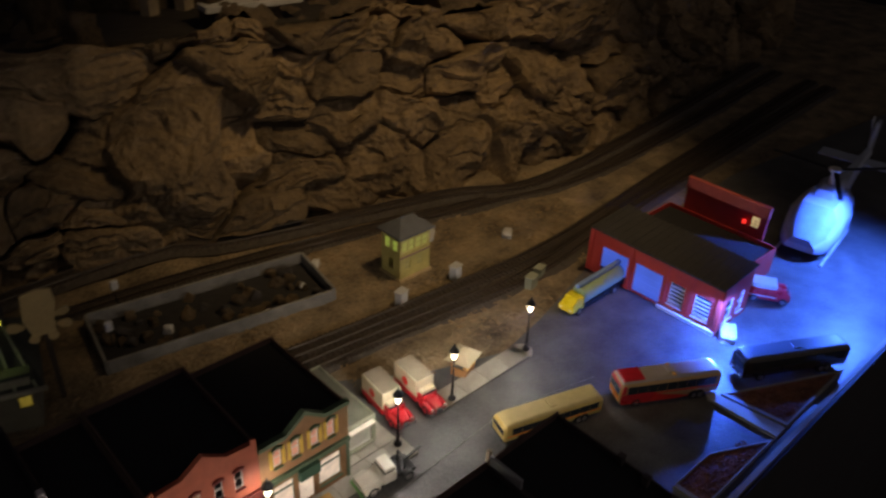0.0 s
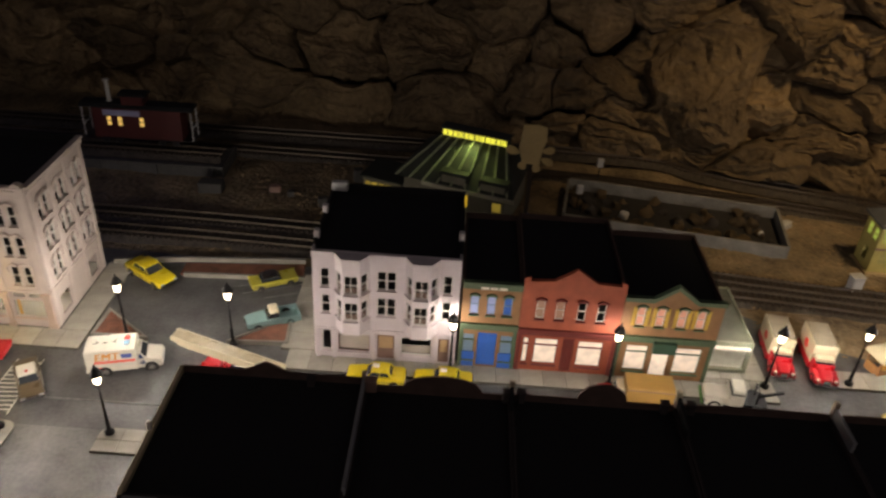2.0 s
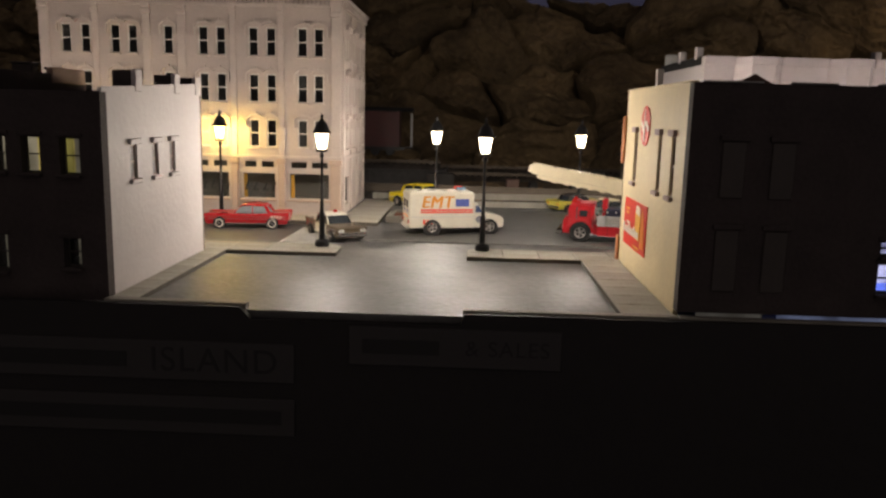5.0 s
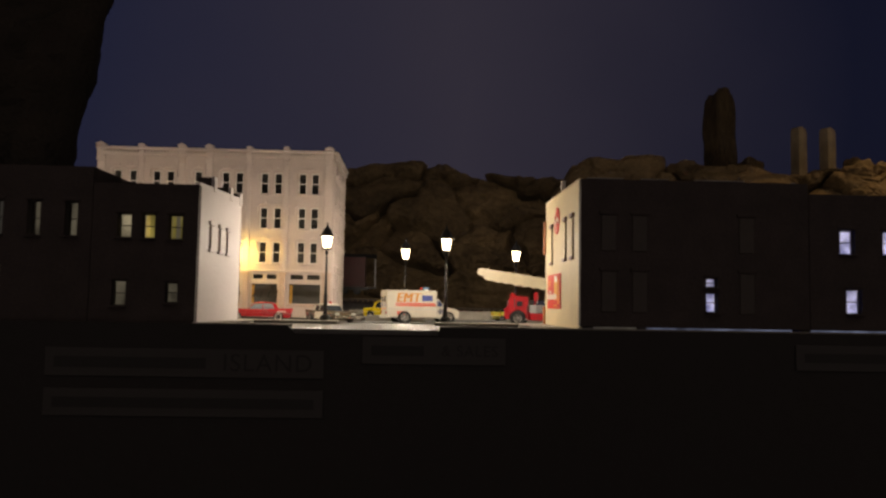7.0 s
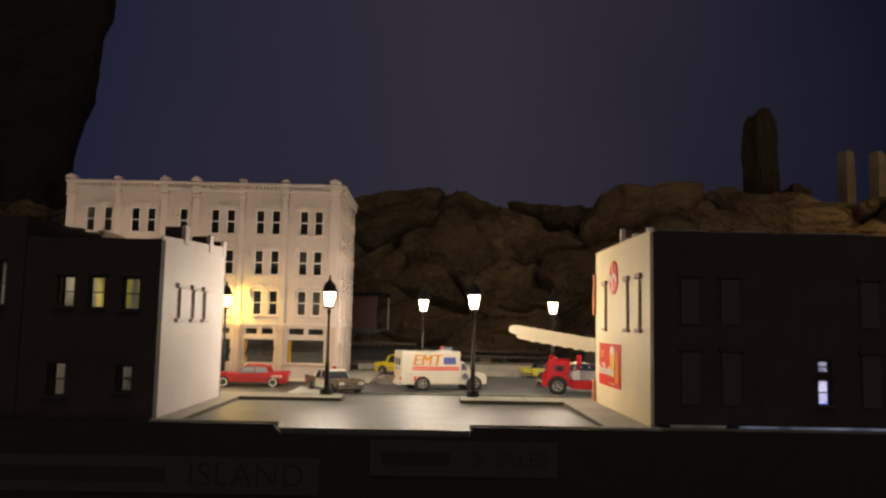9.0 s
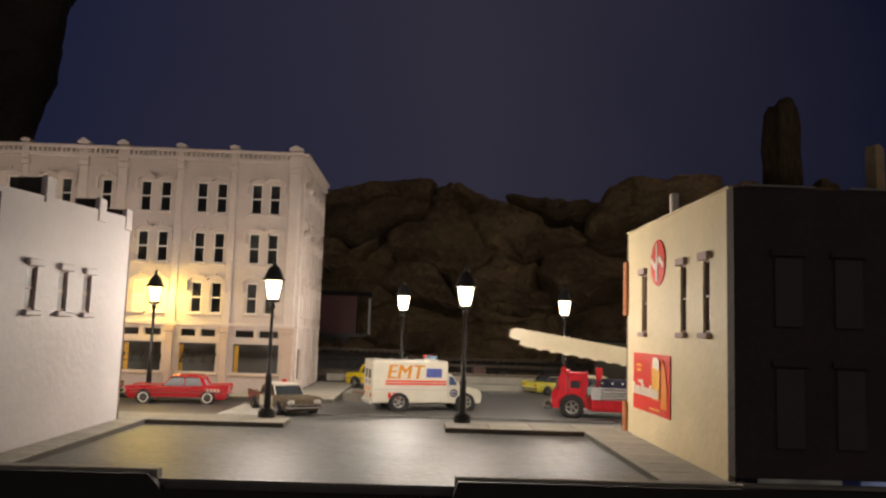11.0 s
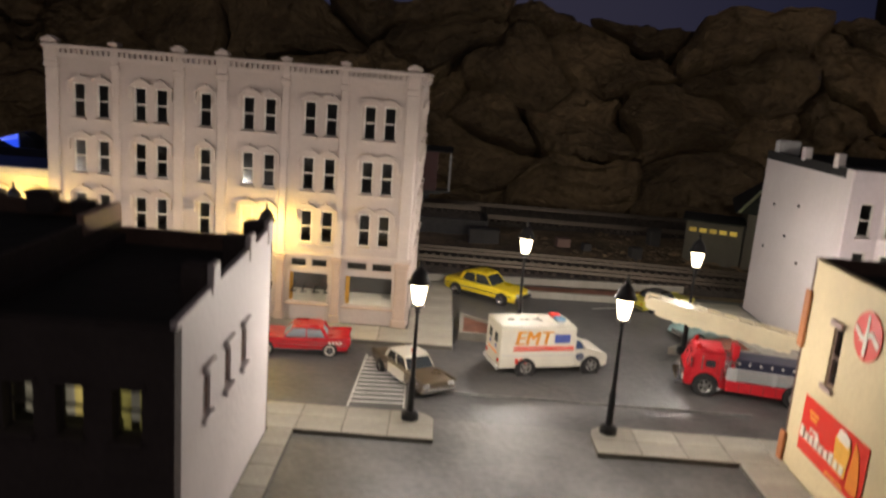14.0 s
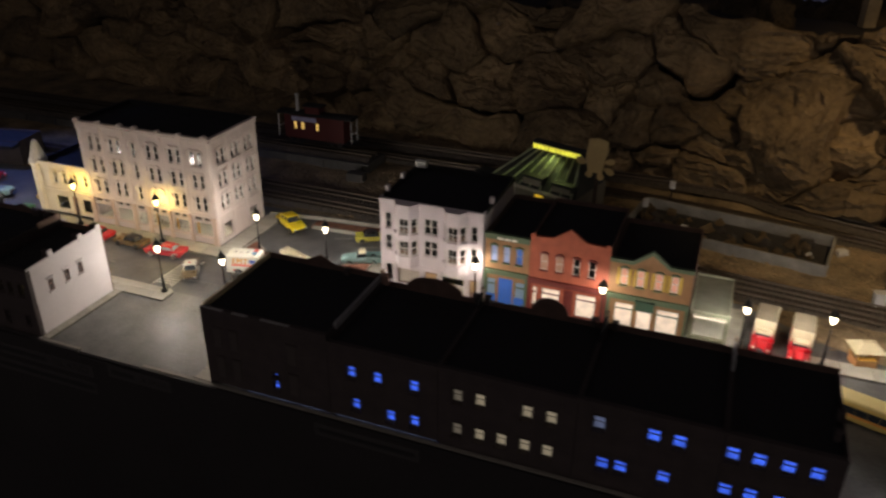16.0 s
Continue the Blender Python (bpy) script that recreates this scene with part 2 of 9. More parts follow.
# ---- building blocks ----
def link(name, bm, material, parent=None, label="", smooth=False):
    me = bpy.data.meshes.new(name)
    bmesh.ops.recalc_face_normals(bm, faces=bm.faces)
    bm.to_mesh(me)
    bm.free()
    if smooth:
        for p in me.polygons:
            p.use_smooth = True
        me.set_sharp_from_angle(angle=radians(34))
    me.materials.append(material)
    ob = new(name, me)
    if parent:
        ob.parent = parent
    if label:
        ob["label"] = label
    return ob


def part(name, bm, material, parent, label="", smooth=False):
    return link(name, bm, material, parent, label, smooth)


def again(ob, parent, m):
    """One more part on the same mesh, placed in its parent."""
    o = new(ob.name.split(".")[0], ob.data)
    o.parent = parent
    o.matrix_basis = m
    o.visible_shadow = ob.visible_shadow
    return o


def thing(name, label, category, m=None, group="", kind=""):
    ob = new(name)
    ob.empty_display_size = 0.01
    if m:
        ob.matrix_world = m
    return tagged(ob, label, category, group, kind)


def add_box(bm, x0, x1, y0, y1, z0, z1, bev=0.0, m=None):
    r = bmesh.ops.create_cube(bm, size=1)
    vs = r["verts"]
    for v in vs:
        v.co = Vector((x0 + (v.co.x + 0.5) * (x1 - x0), y0 + (v.co.y + 0.5) * (y1 - y0), z0 + (v.co.z + 0.5) * (z1 - z0)))
    if bev:
        es = list({e for v in vs for e in v.link_edges})
        r = bmesh.ops.bevel(bm, geom=es, offset=bev, segments=1, affect="EDGES", profile=0.5)
        vs = list({v for f in r["faces"] for v in f.verts} | {v for v in vs if v.is_valid})
    if m:
        for v in vs:
            v.co = m @ v.co
    return vs


def box(x0, x1, y0, y1, z0, z1, bev=0.0):
    bm = bmesh.new()
    add_box(bm, x0, x1, y0, y1, z0, z1, bev)
    return bm


def add_lathe(bm, prof, n=16, m=None, caps=True):
    """A turned shape round z from (radius, height) pairs."""
    rings = []
    for r, z in prof:
        rings.append([bm.verts.new((r * math.cos(2 * math.pi * i / n), r * math.sin(2 * math.pi * i / n), z)) for i in range(n)] if r > 1e-6 else [bm.verts.new((0, 0, z))])
    for a, b in zip(rings, rings[1:]):
        for i in range(n):
            j = (i + 1) % n
            if len(a) == 1 and len(b) > 1:
                bm.faces.new((a[0], b[j], b[i]))
            elif len(b) == 1 and len(a) > 1:
                bm.faces.new((a[i], a[j], b[0]))
            elif len(a) > 1:
                bm.faces.new((a[i], a[j], b[j], b[i]))
    for ring, flip in ((rings[0], True), (rings[-1], False)):
        if caps and len(ring) > 2:
            bm.faces.new(ring[::-1] if flip else ring)
    if m:
        for ring in rings:
            for v in ring:
                v.co = m @ v.co


def lathe(prof, n=16, m=None, caps=True):
    bm = bmesh.new()
    add_lathe(bm, prof, n, m, caps)
    return bm


def add_prism(bm, pts, y0, y1, m=None):
    """A polygon in x and z, drawn out along y."""
    a = [bm.verts.new((x, y0, z)) for x, z in pts]
    b = [bm.verts.new((x, y1, z)) for x, z in pts]
    bm.faces.new(a[::-1])
    bm.faces.new(b)
    for i in range(len(pts)):
        j = (i + 1) % len(pts)
        bm.faces.new((a[i], a[j], b[j], b[i]))
    if m:
        for v in a + b:
            v.co = m @ v.co


def prism(pts, y0, y1, m=None):
    bm = bmesh.new()
    add_prism(bm, pts, y0, y1, m)
    return bm


def slab(pts, z0, z1):
    """A polygon in x and y, drawn up from z0 to z1."""
    bm = bmesh.new()
    a = [bm.verts.new((x, y, z0)) for x, y in pts]
    b = [bm.verts.new((x, y, z1)) for x, y in pts]
    bm.faces.new(a[::-1])
    bm.faces.new(b)
    for i in range(len(pts)):
        j = (i + 1) % len(pts)
        bm.faces.new((a[i], a[j], b[j], b[i]))
    return bm


def wall_bm(w, z0, z1, thick, holes, top=None):
    """A wall along x from 0 to w, its outer face at y = 0, thickness towards +y, with holes (x0, x1, z0, z1) right through.
    top: for a shaped upper edge, (x, z) pairs set on top of it as a parapet."""
    bm = bmesh.new()
    xs = sorted({0.0, w, *[h[0] for h in holes], *[h[1] for h in holes]})
    zs = sorted({z0, z1, *[h[2] for h in holes], *[h[3] for h in holes]})
    xs = [x for x in xs if -1e-9 <= x <= w + 1e-9]
    zs = [z for z in zs if z0 - 1e-9 <= z <= z1 + 1e-9]

    def solid(i, k):
        if not (0 <= i < len(xs) - 1 and 0 <= k < len(zs) - 1):
            return False
        cx, cz = (xs[i] + xs[i + 1]) / 2, (zs[k] + zs[k + 1]) / 2
        return not any(h[0] < cx < h[1] and h[2] < cz < h[3] for h in holes)
    V = {}

    def v(i, k, s):
        if (i, k, s) not in V:
            V[i, k, s] = bm.verts.new((xs[i], thick * s, zs[k]))
        return V[i, k, s]
    for i in range(len(xs) - 1):
        for k in range(len(zs) - 1):
            if not solid(i, k):
                continue
            bm.faces.new((v(i, k, 0), v(i + 1, k, 0), v(i + 1, k + 1, 0), v(i, k + 1, 0)))
            bm.faces.new((v(i, k + 1, 1), v(i + 1, k + 1, 1), v(i + 1, k, 1), v(i, k, 1)))
            if not solid(i - 1, k):
                bm.faces.new((v(i, k, 1), v(i, k, 0), v(i, k + 1, 0), v(i, k + 1, 1)))
            if not solid(i + 1, k):
                bm.faces.new((v(i + 1, k, 0), v(i + 1, k, 1), v(i + 1, k + 1, 1), v(i + 1, k + 1, 0)))
            if not solid(i, k - 1):
                bm.faces.new((v(i, k, 0), v(i, k, 1), v(i + 1, k, 1), v(i + 1, k, 0)))
            if not solid(i, k + 1):
                bm.faces.new((v(i, k + 1, 1), v(i, k + 1, 0), v(i + 1, k + 1, 0), v(i + 1, k + 1, 1)))
    if top:
        add_prism(bm, [(0, z1 - 0.0005)] + list(top) + [(w, z1 - 0.0005)], 0, thick)
    return bm


def sash_bm(w, h, bar=0.0009, deep=0.0014, cross=True, mull=False):
    """A window frame standing on its sill's middle: x across, y inwards, z up."""
    bm = bmesh.new()
    add_box(bm, -w / 2, -w / 2 + bar, 0, deep, 0, h)
    add_box(bm, w / 2 - bar, w / 2, 0, deep, 0, h)
    add_box(bm, -w / 2 + bar, w / 2 - bar, 0, deep, 0, bar)
    add_box(bm, -w / 2 + bar, w / 2 - bar, 0, deep, h - bar, h)
    if cross:
        add_box(bm, -w / 2 + bar, w / 2 - bar, -0.0002, deep, h * 0.5 - bar * 0.5, h * 0.5 + bar * 0.5)
    if mull:
        add_box(bm, -bar * 0.4, bar * 0.4, 0, deep, bar, h * 0.5 - bar * 0.5)
        add_box(bm, -bar * 0.4, bar * 0.4, 0, deep, h * 0.5 + bar * 0.5, h - bar)
    return bm


WIN = {}


def window(parent, m, w, h, frame_mat, pane_mat, sill=None, hood=None, inset=0.0008, cross=True, mull=False, bar=0.0009):
    """A sash window as a part of a house, with its pane, sill and hood; m is its middle at sill height."""
    key = (round(w, 5), round(h, 5), frame_mat.name, pane_mat.name, sill.name if sill else "", hood.name if hood else "", inset, cross, mull)
    if key not in WIN:
        f = part("window", sash_bm(w, h, bar, 0.0014, cross, mull), frame_mat, None)
        p = part("pane", box(-w / 2 + bar, w / 2 - bar, inset + 0.0004, inset + 0.0008, bar, h - bar), pane_mat, None)
        if pane_mat is PANE:
            p.visible_shadow = False
        kids = [p]
        if sill:
            kids.append(part("sill", box(-w / 2 - 0.0010, w / 2 + 0.0010, -0.0030, -0.0006, -0.0014, 0, 0.0003), sill, None))
        if hood:
            bm = bmesh.new()
            hw = w / 2 + 0.0012
            add_prism(bm, [(-hw, h - 0.002), (-w / 2, h - 0.002), (-w / 2 + 0.0006, h + 0.0006), (w / 2 - 0.0006, h + 0.0006), (w / 2, h - 0.002), (hw, h - 0.002),
                           (hw, h + 0.0012), (hw * 0.45, h + 0.0026), (0, h + 0.0036), (-hw * 0.45, h + 0.0026), (-hw, h + 0.0012)], -0.0030, -0.0004)
            kids.append(part("window_hood", bm, hood, None))
        WIN[key] = (f, kids, [])
        f0 = f
        f.parent, f.matrix_basis = parent, m @ Matrix.Translation((0, inset, 0))
        for k in kids:
            k.parent = f
            k.matrix_basis = Matrix.Translation((0, -inset, 0))
        return f0
    f, kids, _ = WIN[key]
    o = again(f, parent, m @ Matrix.Translation((0, inset, 0)))
    for k in kids:
        again(k, o, Matrix.Translation((0, -inset, 0)))
    return o


def T(x, y, z, rz=0):
    return pose(x, y, z, 0, 0, rz)


def text_part(name, words, size, material, parent, m, label="", deep=0.00012, squeeze=1.0, slant=0.0):
    cu = bpy.data.curves.new(name, "FONT")
    cu.shear, cu.space_character = slant, 1.10
    cu.body, cu.size, cu.extrude, cu.align_x, cu.align_y = words, size, deep, "CENTER", "CENTER"
    tmp = bpy.data.objects.new(name, cu)
    me = bpy.data.meshes.new_from_object(tmp)
    bpy.data.objects.remove(tmp)
    me.materials.append(material)
    ob = new(name, me)
    ob.parent = parent
    ob.matrix_basis = m @ Matrix.Diagonal((squeeze, 1, 1, 1))
    if label:
        ob["label"] = label
    return ob


def loft_bm(rows, seg=None, close=True):
    """A body drawn through rows (x, half width, floor, shoulder, top, top half width) along x."""
    bm = bmesh.new()
    rings = []
    for x, w, z0, zs, z1, wt in rows:
        ring = [(-w * 0.88, z0), (-w, z0 + (zs - z0) * 0.3), (-w, zs - (zs - z0) * 0.2), (-(w * 0.8 + wt * 0.2), zs), (-wt, z1 - (z1 - zs) * 0.18), (-wt * 0.86, z1),
                (wt * 0.86, z1), (wt, z1 - (z1 - zs) * 0.18), (w * 0.8 + wt * 0.2, zs), (w, zs - (zs - z0) * 0.2), (w, z0 + (zs - z0) * 0.3), (w * 0.88, z0)]
        rings.append([bm.verts.new((x, y, z)) for y, z in ring])
    for a, b in zip(rings, rings[1:]):
        for i in range(len(a)):
            j = (i + 1) % len(a)
            bm.faces.new((a[i], a[j], b[j], b[i]))
    bm.faces.new(rings[0][::-1])
    bm.faces.new(rings[-1])
    return bm

# ---- room, table and ground ----
def structure(name, bm, material, label, category, smooth=False):
    ob = link(name, bm, material, None, "", smooth)
    return tagged(ob, label, category, "", "structure")


# unseen room shell; no south wall, short ceiling, so the world light gets in
structure("floor", box(-3.0, 4.6, -2.2, 3.0, -1.02, -0.97), ROOMDARK, "dark floor of the exhibition room below the table", "floor")
structure("ceiling", box(-3.0, 4.6, -0.35, 3.0, 2.3, 2.36), ROOMDARK, "black unlit ceiling over the whole layout", "ceiling")
structure("wall_west", box(-3.06, -3.0, -2.2, 3.0, -0.97, 2.3), ROOMDARK, "dark plain side wall of the room", "wall")
structure("wall_east", box(4.6, 4.66, -2.2, 3.0, -0.97, 2.3), ROOMDARK, "dark plain side wall beyond the airfield", "wall")
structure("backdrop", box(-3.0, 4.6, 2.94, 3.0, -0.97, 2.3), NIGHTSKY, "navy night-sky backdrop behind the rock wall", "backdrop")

# the fascia board along the table's edge, with a shallow notch before the parking lot
fas = structure("table_fascia", prism([(-2.4, -0.95), (3.4, -0.95), (3.4, 0.0030), (0.161, 0.0030), (0.159, -0.0022), (0.067, -0.0022), (0.062, 0.0030), (-2.4, 0.0030)], -0.010, -0.0065),
                FASCIA, "black painted fascia board of the layout table", "table edge")
structure("baseboard", box(-2.4, 3.4, -0.006, 1.9, -0.06, -0.012), ROOMDARK, "plywood baseboard under the model scenery", "table")


def earth_bm(x0, x1, y0, y1, step):
    nx, ny = int((x1 - x0) / step), int((y1 - y0) / step)
    vs, fs = [], []
    for j in range(ny + 1):
        for i in range(nx + 1):
            x, y = x0 + (x1 - x0) * i / nx, y0 + (y1 - y0) * j / ny
            rise = max(0.0, min(1.0, (y - 0.43) / 0.10))
            if 0.80 < x < 1.25:
                rise = max(rise, min(1.0, max(0, (y - 0.33) / 0.05)))
            z = -0.0045 + rise * (0.0035 + 0.004 * noise.noise((x * 9, y * 9, 1.0)) + 0.002 * noise.noise((x * 37, y * 37, 4.0)) + 0.0012 * noise.noise((x * 120, y * 120, 7.0)))
            vs.append((x, y, z))
    for j in range(ny):
        for i in range(nx):
            a = j * (nx + 1) + i
            fs.append((a, a + 1, a + nx + 2, a + nx + 1))
    me = bpy.data.meshes.new("ground")
    me.from_pydata(vs, [], fs)
    for p in me.polygons:
        p.use_smooth = True
    me.materials.append(EARTH)
    return tagged(new("ground", me), "uneven brown earth of the model railway yard", "ground", "", "structure")


earth_bm(-2.4, 3.4, 0.0, 1.8, 0.012)

road_edge = [(-2.4, -0.005), (2.7, -0.005), (2.7, 0.30), (1.75, 0.40), (1.27, 0.375), (1.12, 0.335), (1.03, 0.318), (0.93, 0.352), (0.82, 0.42), (0.34, 0.450), (0.06, 0.462), (-0.3, 0.45), (-2.4, 0.45)]
structure("road", slab(road_edge, -0.006, 0.0), ASPHALT, "dark grey asphalt street with thin white lines", "road")
structure("parking_lot", box(0.0, 0.254, -0.005, 0.1575, 0.0, 0.0007), LOT, "smooth grey empty parking lot between two brick buildings", "parking lot")

# thin painted lines
for x0, x1, y0, y1 in ((0.086, 0.262, 0.1940, 0.1955), (-0.5, -0.06, 0.196, 0.1974)):
    structure("road_line", box(x0, x1, y0, y1 - 0.0004, 0.0, 0.0011), FAINTLINE, "thin worn white line painted on the street", "road marking")
hatch = thing("hatched_bay", "white hatched no-parking marking beside the squad car", "road marking", None, "", "structure")


def strip(a, b, w=0.0009):
    d = (b - a).normalized()
    n = Vector((-d.y, d.x, 0)) * w / 2
    return slab([(a - n).xy[:], (b - n).xy[:], (b + n).xy[:], (a + n).xy[:]], 0.0, 0.0006)


A, B, C, D = Vector((0.034, 0.167, 0)), Vector((0.064, 0.169, 0)), Vector((0.062, 0.248, 0)), Vector((0.036, 0.246, 0))
for a, b in ((A, D), (B, C)):
    part("side_line", strip(a, b), WHITELINE, hatch)
for k in range(1, 13):
    f = k / 13
    part("hatch_bar", strip(A.lerp(D, f), B.lerp(C, f), 0.0010), WHITELINE, hatch)
centre = [(0.30, 0.212), (0.50, 0.221), (0.69, 0.226), (0.83, 0.236), (0.95, 0.243), (1.08, 0.212)]
for a, b in zip(centre, centre[1:]):
    structure("road_line", strip(Vector((*a, 0)), Vector((*b, 0)), 0.0011), FAINTLINE, "thin worn white line painted on the street", "road marking")
# parking stripes on the back lot
for k in range(3):
    a = Vector((0.205 + 0.028 * k, 0.392 - 0.006 * k, 0))
    structure("parking_line", strip(a, a + Vector((0.080, 0.032, 0))), FAINTLINE, "faint white parking line on the rear lot", "road marking")

# pavements: a joint-coloured bed with slabs laid on it
TILES = {}


def rounded(x0, x1, y0, y1, side, r):
    """A rectangle whose far corner on one side ("e" or "w") is rounded off."""
    pts = [(x0, y0), (x1, y0)]
    arc = [(math.cos(a), math.sin(a)) for a in (math.pi / 2 * k / 6 for k in range(7))]
    if side == "e":
        pts += [(x1 - r + r * c, y1 - r + r * q) for c, q in arc] + [(x0, y1)]
    else:
        pts += [(x1, y1)] + [(x0 + r - r * c, y1 - r + r * q) for c, q in arc[::-1]]
    return pts


def pavement(name, x0, x1, y0, y1, nx, ny, label, top=0.0032, end=""):
    shape = slab(rounded(x0, x1, y0, y1, end, 0.0095), -0.002, top - 0.0005) if end else box(x0, x1, y0, y1, -0.002, top - 0.0005)
    bed = structure(name, shape, JOINT, label, "pavement")
    w, d = (x1 - x0) / nx, (y1 - y0) / ny
    key = (round(w, 4), round(d, 4), round(top, 4))
    g = 0.00022
    for i in range(nx):
        for j in range(ny):
            cx, cy = x0 + w * (i + 0.5), y0 + d * (j + 0.5)
            m = Matrix.Translation((cx, cy, 0))
            if end and j == ny - 1 and i == (nx - 1 if end == "e" else 0):
                part("paving_slab", slab(rounded(cx - w / 2 + g, cx + w / 2 - g, cy - d / 2 + g, cy + d / 2 - g, end, 0.0093), 0.0005, top), CONCRETE, bed)
            elif key not in TILES:
                TILES[key] = part("paving_slab", box(-w / 2 + g, w / 2 - g, -d / 2 + g, d / 2 - g, 0.0005, top, 0.0003), CONCRETE, bed)
                TILES[key].matrix_basis = m
            else:
                again(TILES[key], bed, m)
    return bed


pavement("pavement_west", -0.46, 0.0805, 0.1290, 0.1590, 24, 2, "pale concrete pavement with square slabs in front of the lot", end="e")
pavement("pavement_east", 0.1610, 0.92, 0.1290, 0.1590, 34, 2, "pale concrete pavement with square slabs along the street", end="w")
pavement("pavement_west", 0.0, 0.0125, 0.0, 0.1288, 1, 7, "narrow concrete strip beside the white side wall")
pavement("pavement_east", 0.2305, 0.2540, 0.0, 0.1288, 1, 7, "concrete slab strip beside the cream side wall")
pavement("pavement_north", -0.46, 0.0900, 0.2660, 0.2955, 22, 1, "pale pavement before the cream four-storey building")
pavement("pavement_north", 0.0585, 0.0900, 0.2958, 0.4300, 1, 5, "pale pavement beside the cream four-storey building")
pavement("pavement_north", 0.3100, 0.8300, 0.2585, 0.2900, 21, 1, "pale pavement before the row of shops")
pavement("pavement_north", 0.3000, 0.3380, 0.2903, 0.4300, 1, 5, "pale pavement beside the white bay-fronted house")
pavement("pavement_north", 0.9000, 1.0460, 0.2890, 0.3170, 4, 1, "pale pavement tongue with a street lamp at its tip")
pavement("pavement_north", 0.7520, 0.8250, 0.2903, 0.4000, 3, 4, "concrete forecourt beside the small annex")
tip = structure("pavement_tip", lathe([(0.0, -0.002), (0.0140, -0.002), (0.0140, 0.0028), (0.0136, 0.0032), (0.0, 0.0032)], 24), CONCRETE, "rounded end of the pale pavement tongue", "pavement")
tip.location = (1.046, 0.303, 0)


def planter(name, pts, soil_in, label):
    """A triangular bed: a low concrete kerb round reddish soil."""
    t = thing(name, label, "planter")
    n = len(pts)
    c = Vector((sum(p[0] for p in pts) / n, sum(p[1] for p in pts) / n))
    inner = [(c.x + (p[0] - c.x) * soil_in, c.y + (p[1] - c.y) * soil_in) for p in pts]
    for i in range(n):
        j = (i + 1) % n
        part("kerb", slab([pts[i], pts[j], inner[j], inner[i]], -0.001, 0.0055), KERB, t)
    part("soil", slab(inner, -0.001, 0.0035), SOIL, t, "reddish brown soil")
    return t


planter("triangular_planter", [(0.094, 0.289), (0.156, 0.289), (0.096, 0.336)], 0.86, "low triangular concrete planter with bare red soil")
planter("triangular_planter", [(0.240, 0.293), (0.306, 0.297), (0.302, 0.345)], 0.86, "low triangular concrete planter with bare red soil")
planter("triangular_planter", [(1.000, 0.009), (1.146, 0.009), (1.069, 0.047), (1.000, 0.047)], 0.90, "large triangular kerbed bed with rust-brown mulch at the table edge")
planter("triangular_planter", [(1.168, 0.088), (1.178, 0.009), (1.330, 0.009)], 0.90, "large triangular kerbed bed with rust-brown mulch under the dark coach")
structure("kerb_island", slab([(1.150, 0.094), (1.156, 0.101), (1.164, 0.097), (1.174, 0.009), (1.153, 0.009)], -0.001, 0.0045), CONCRETE, "long pale concrete kerb between the two beds", "kerb")
structure("edge_strip", box(0.95, 2.6, -0.0062, 0.0005, -0.002, 0.0045, 0.0005), KERB, "pale raised strip along the edge of the table", "kerb")
for x0, x1 in ((0.0, 0.064), (0.160, 0.254), (0.2545, 0.948)):
    structure("edge_strip", box(x0, x1, -0.0062, -0.0012, -0.002, 0.0038, 0.0003), KERB, "thin pale strip along the front of the lot", "kerb")
bed = thing("strip_planter", "long narrow kerbed bed with red soil behind the rear lot", "planter")
for a, b in (((0.066, 0.425), (0.150, 0.4385)), ((0.150, 0.4385), (0.296, 0.452))):
    a, b = Vector((*a, 0)), Vector((*b, 0))
    part("kerb", strip(a, b, 0.004), KERB, bed).location.z = 0.0045
for ob in list(bed.children):
    ob.scale.z = 10
for a, b in (((0.155, 0.412), (0.300, 0.420)),):
    o = part("kerb", strip(Vector((*a, 0)), Vector((*b, 0)), 0.004), KERB, bed)
    o.location.z, o.scale.z = 0.0005, 9
part("soil", slab([(0.150, 0.414), (0.298, 0.422), (0.296, 0.450), (0.150, 0.4365)], -0.001, 0.0030), SOIL, bed, "dark red soil")

# ---- the rock wall ----
LEAN = 24.0
line = [Vector((-2.4, 1.08)), Vector((-0.6, 1.06)), Vector((0.70, 0.875)), Vector((1.62, 0.690)), Vector((2.6, 0.82))]
# core behind the stones, its near-black colour standing in for shade in the gaps
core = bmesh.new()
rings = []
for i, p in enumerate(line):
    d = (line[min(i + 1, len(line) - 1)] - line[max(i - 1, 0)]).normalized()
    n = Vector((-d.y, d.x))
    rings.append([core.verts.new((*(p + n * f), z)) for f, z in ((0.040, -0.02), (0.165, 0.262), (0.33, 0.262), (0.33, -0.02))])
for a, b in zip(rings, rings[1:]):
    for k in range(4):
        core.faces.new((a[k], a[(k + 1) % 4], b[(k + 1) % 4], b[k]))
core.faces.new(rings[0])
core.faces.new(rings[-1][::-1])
rockwall = structure("rock_wall", core, GAPSHADE, "leaning dry-laid wall of large rough brown stones", "rock wall")


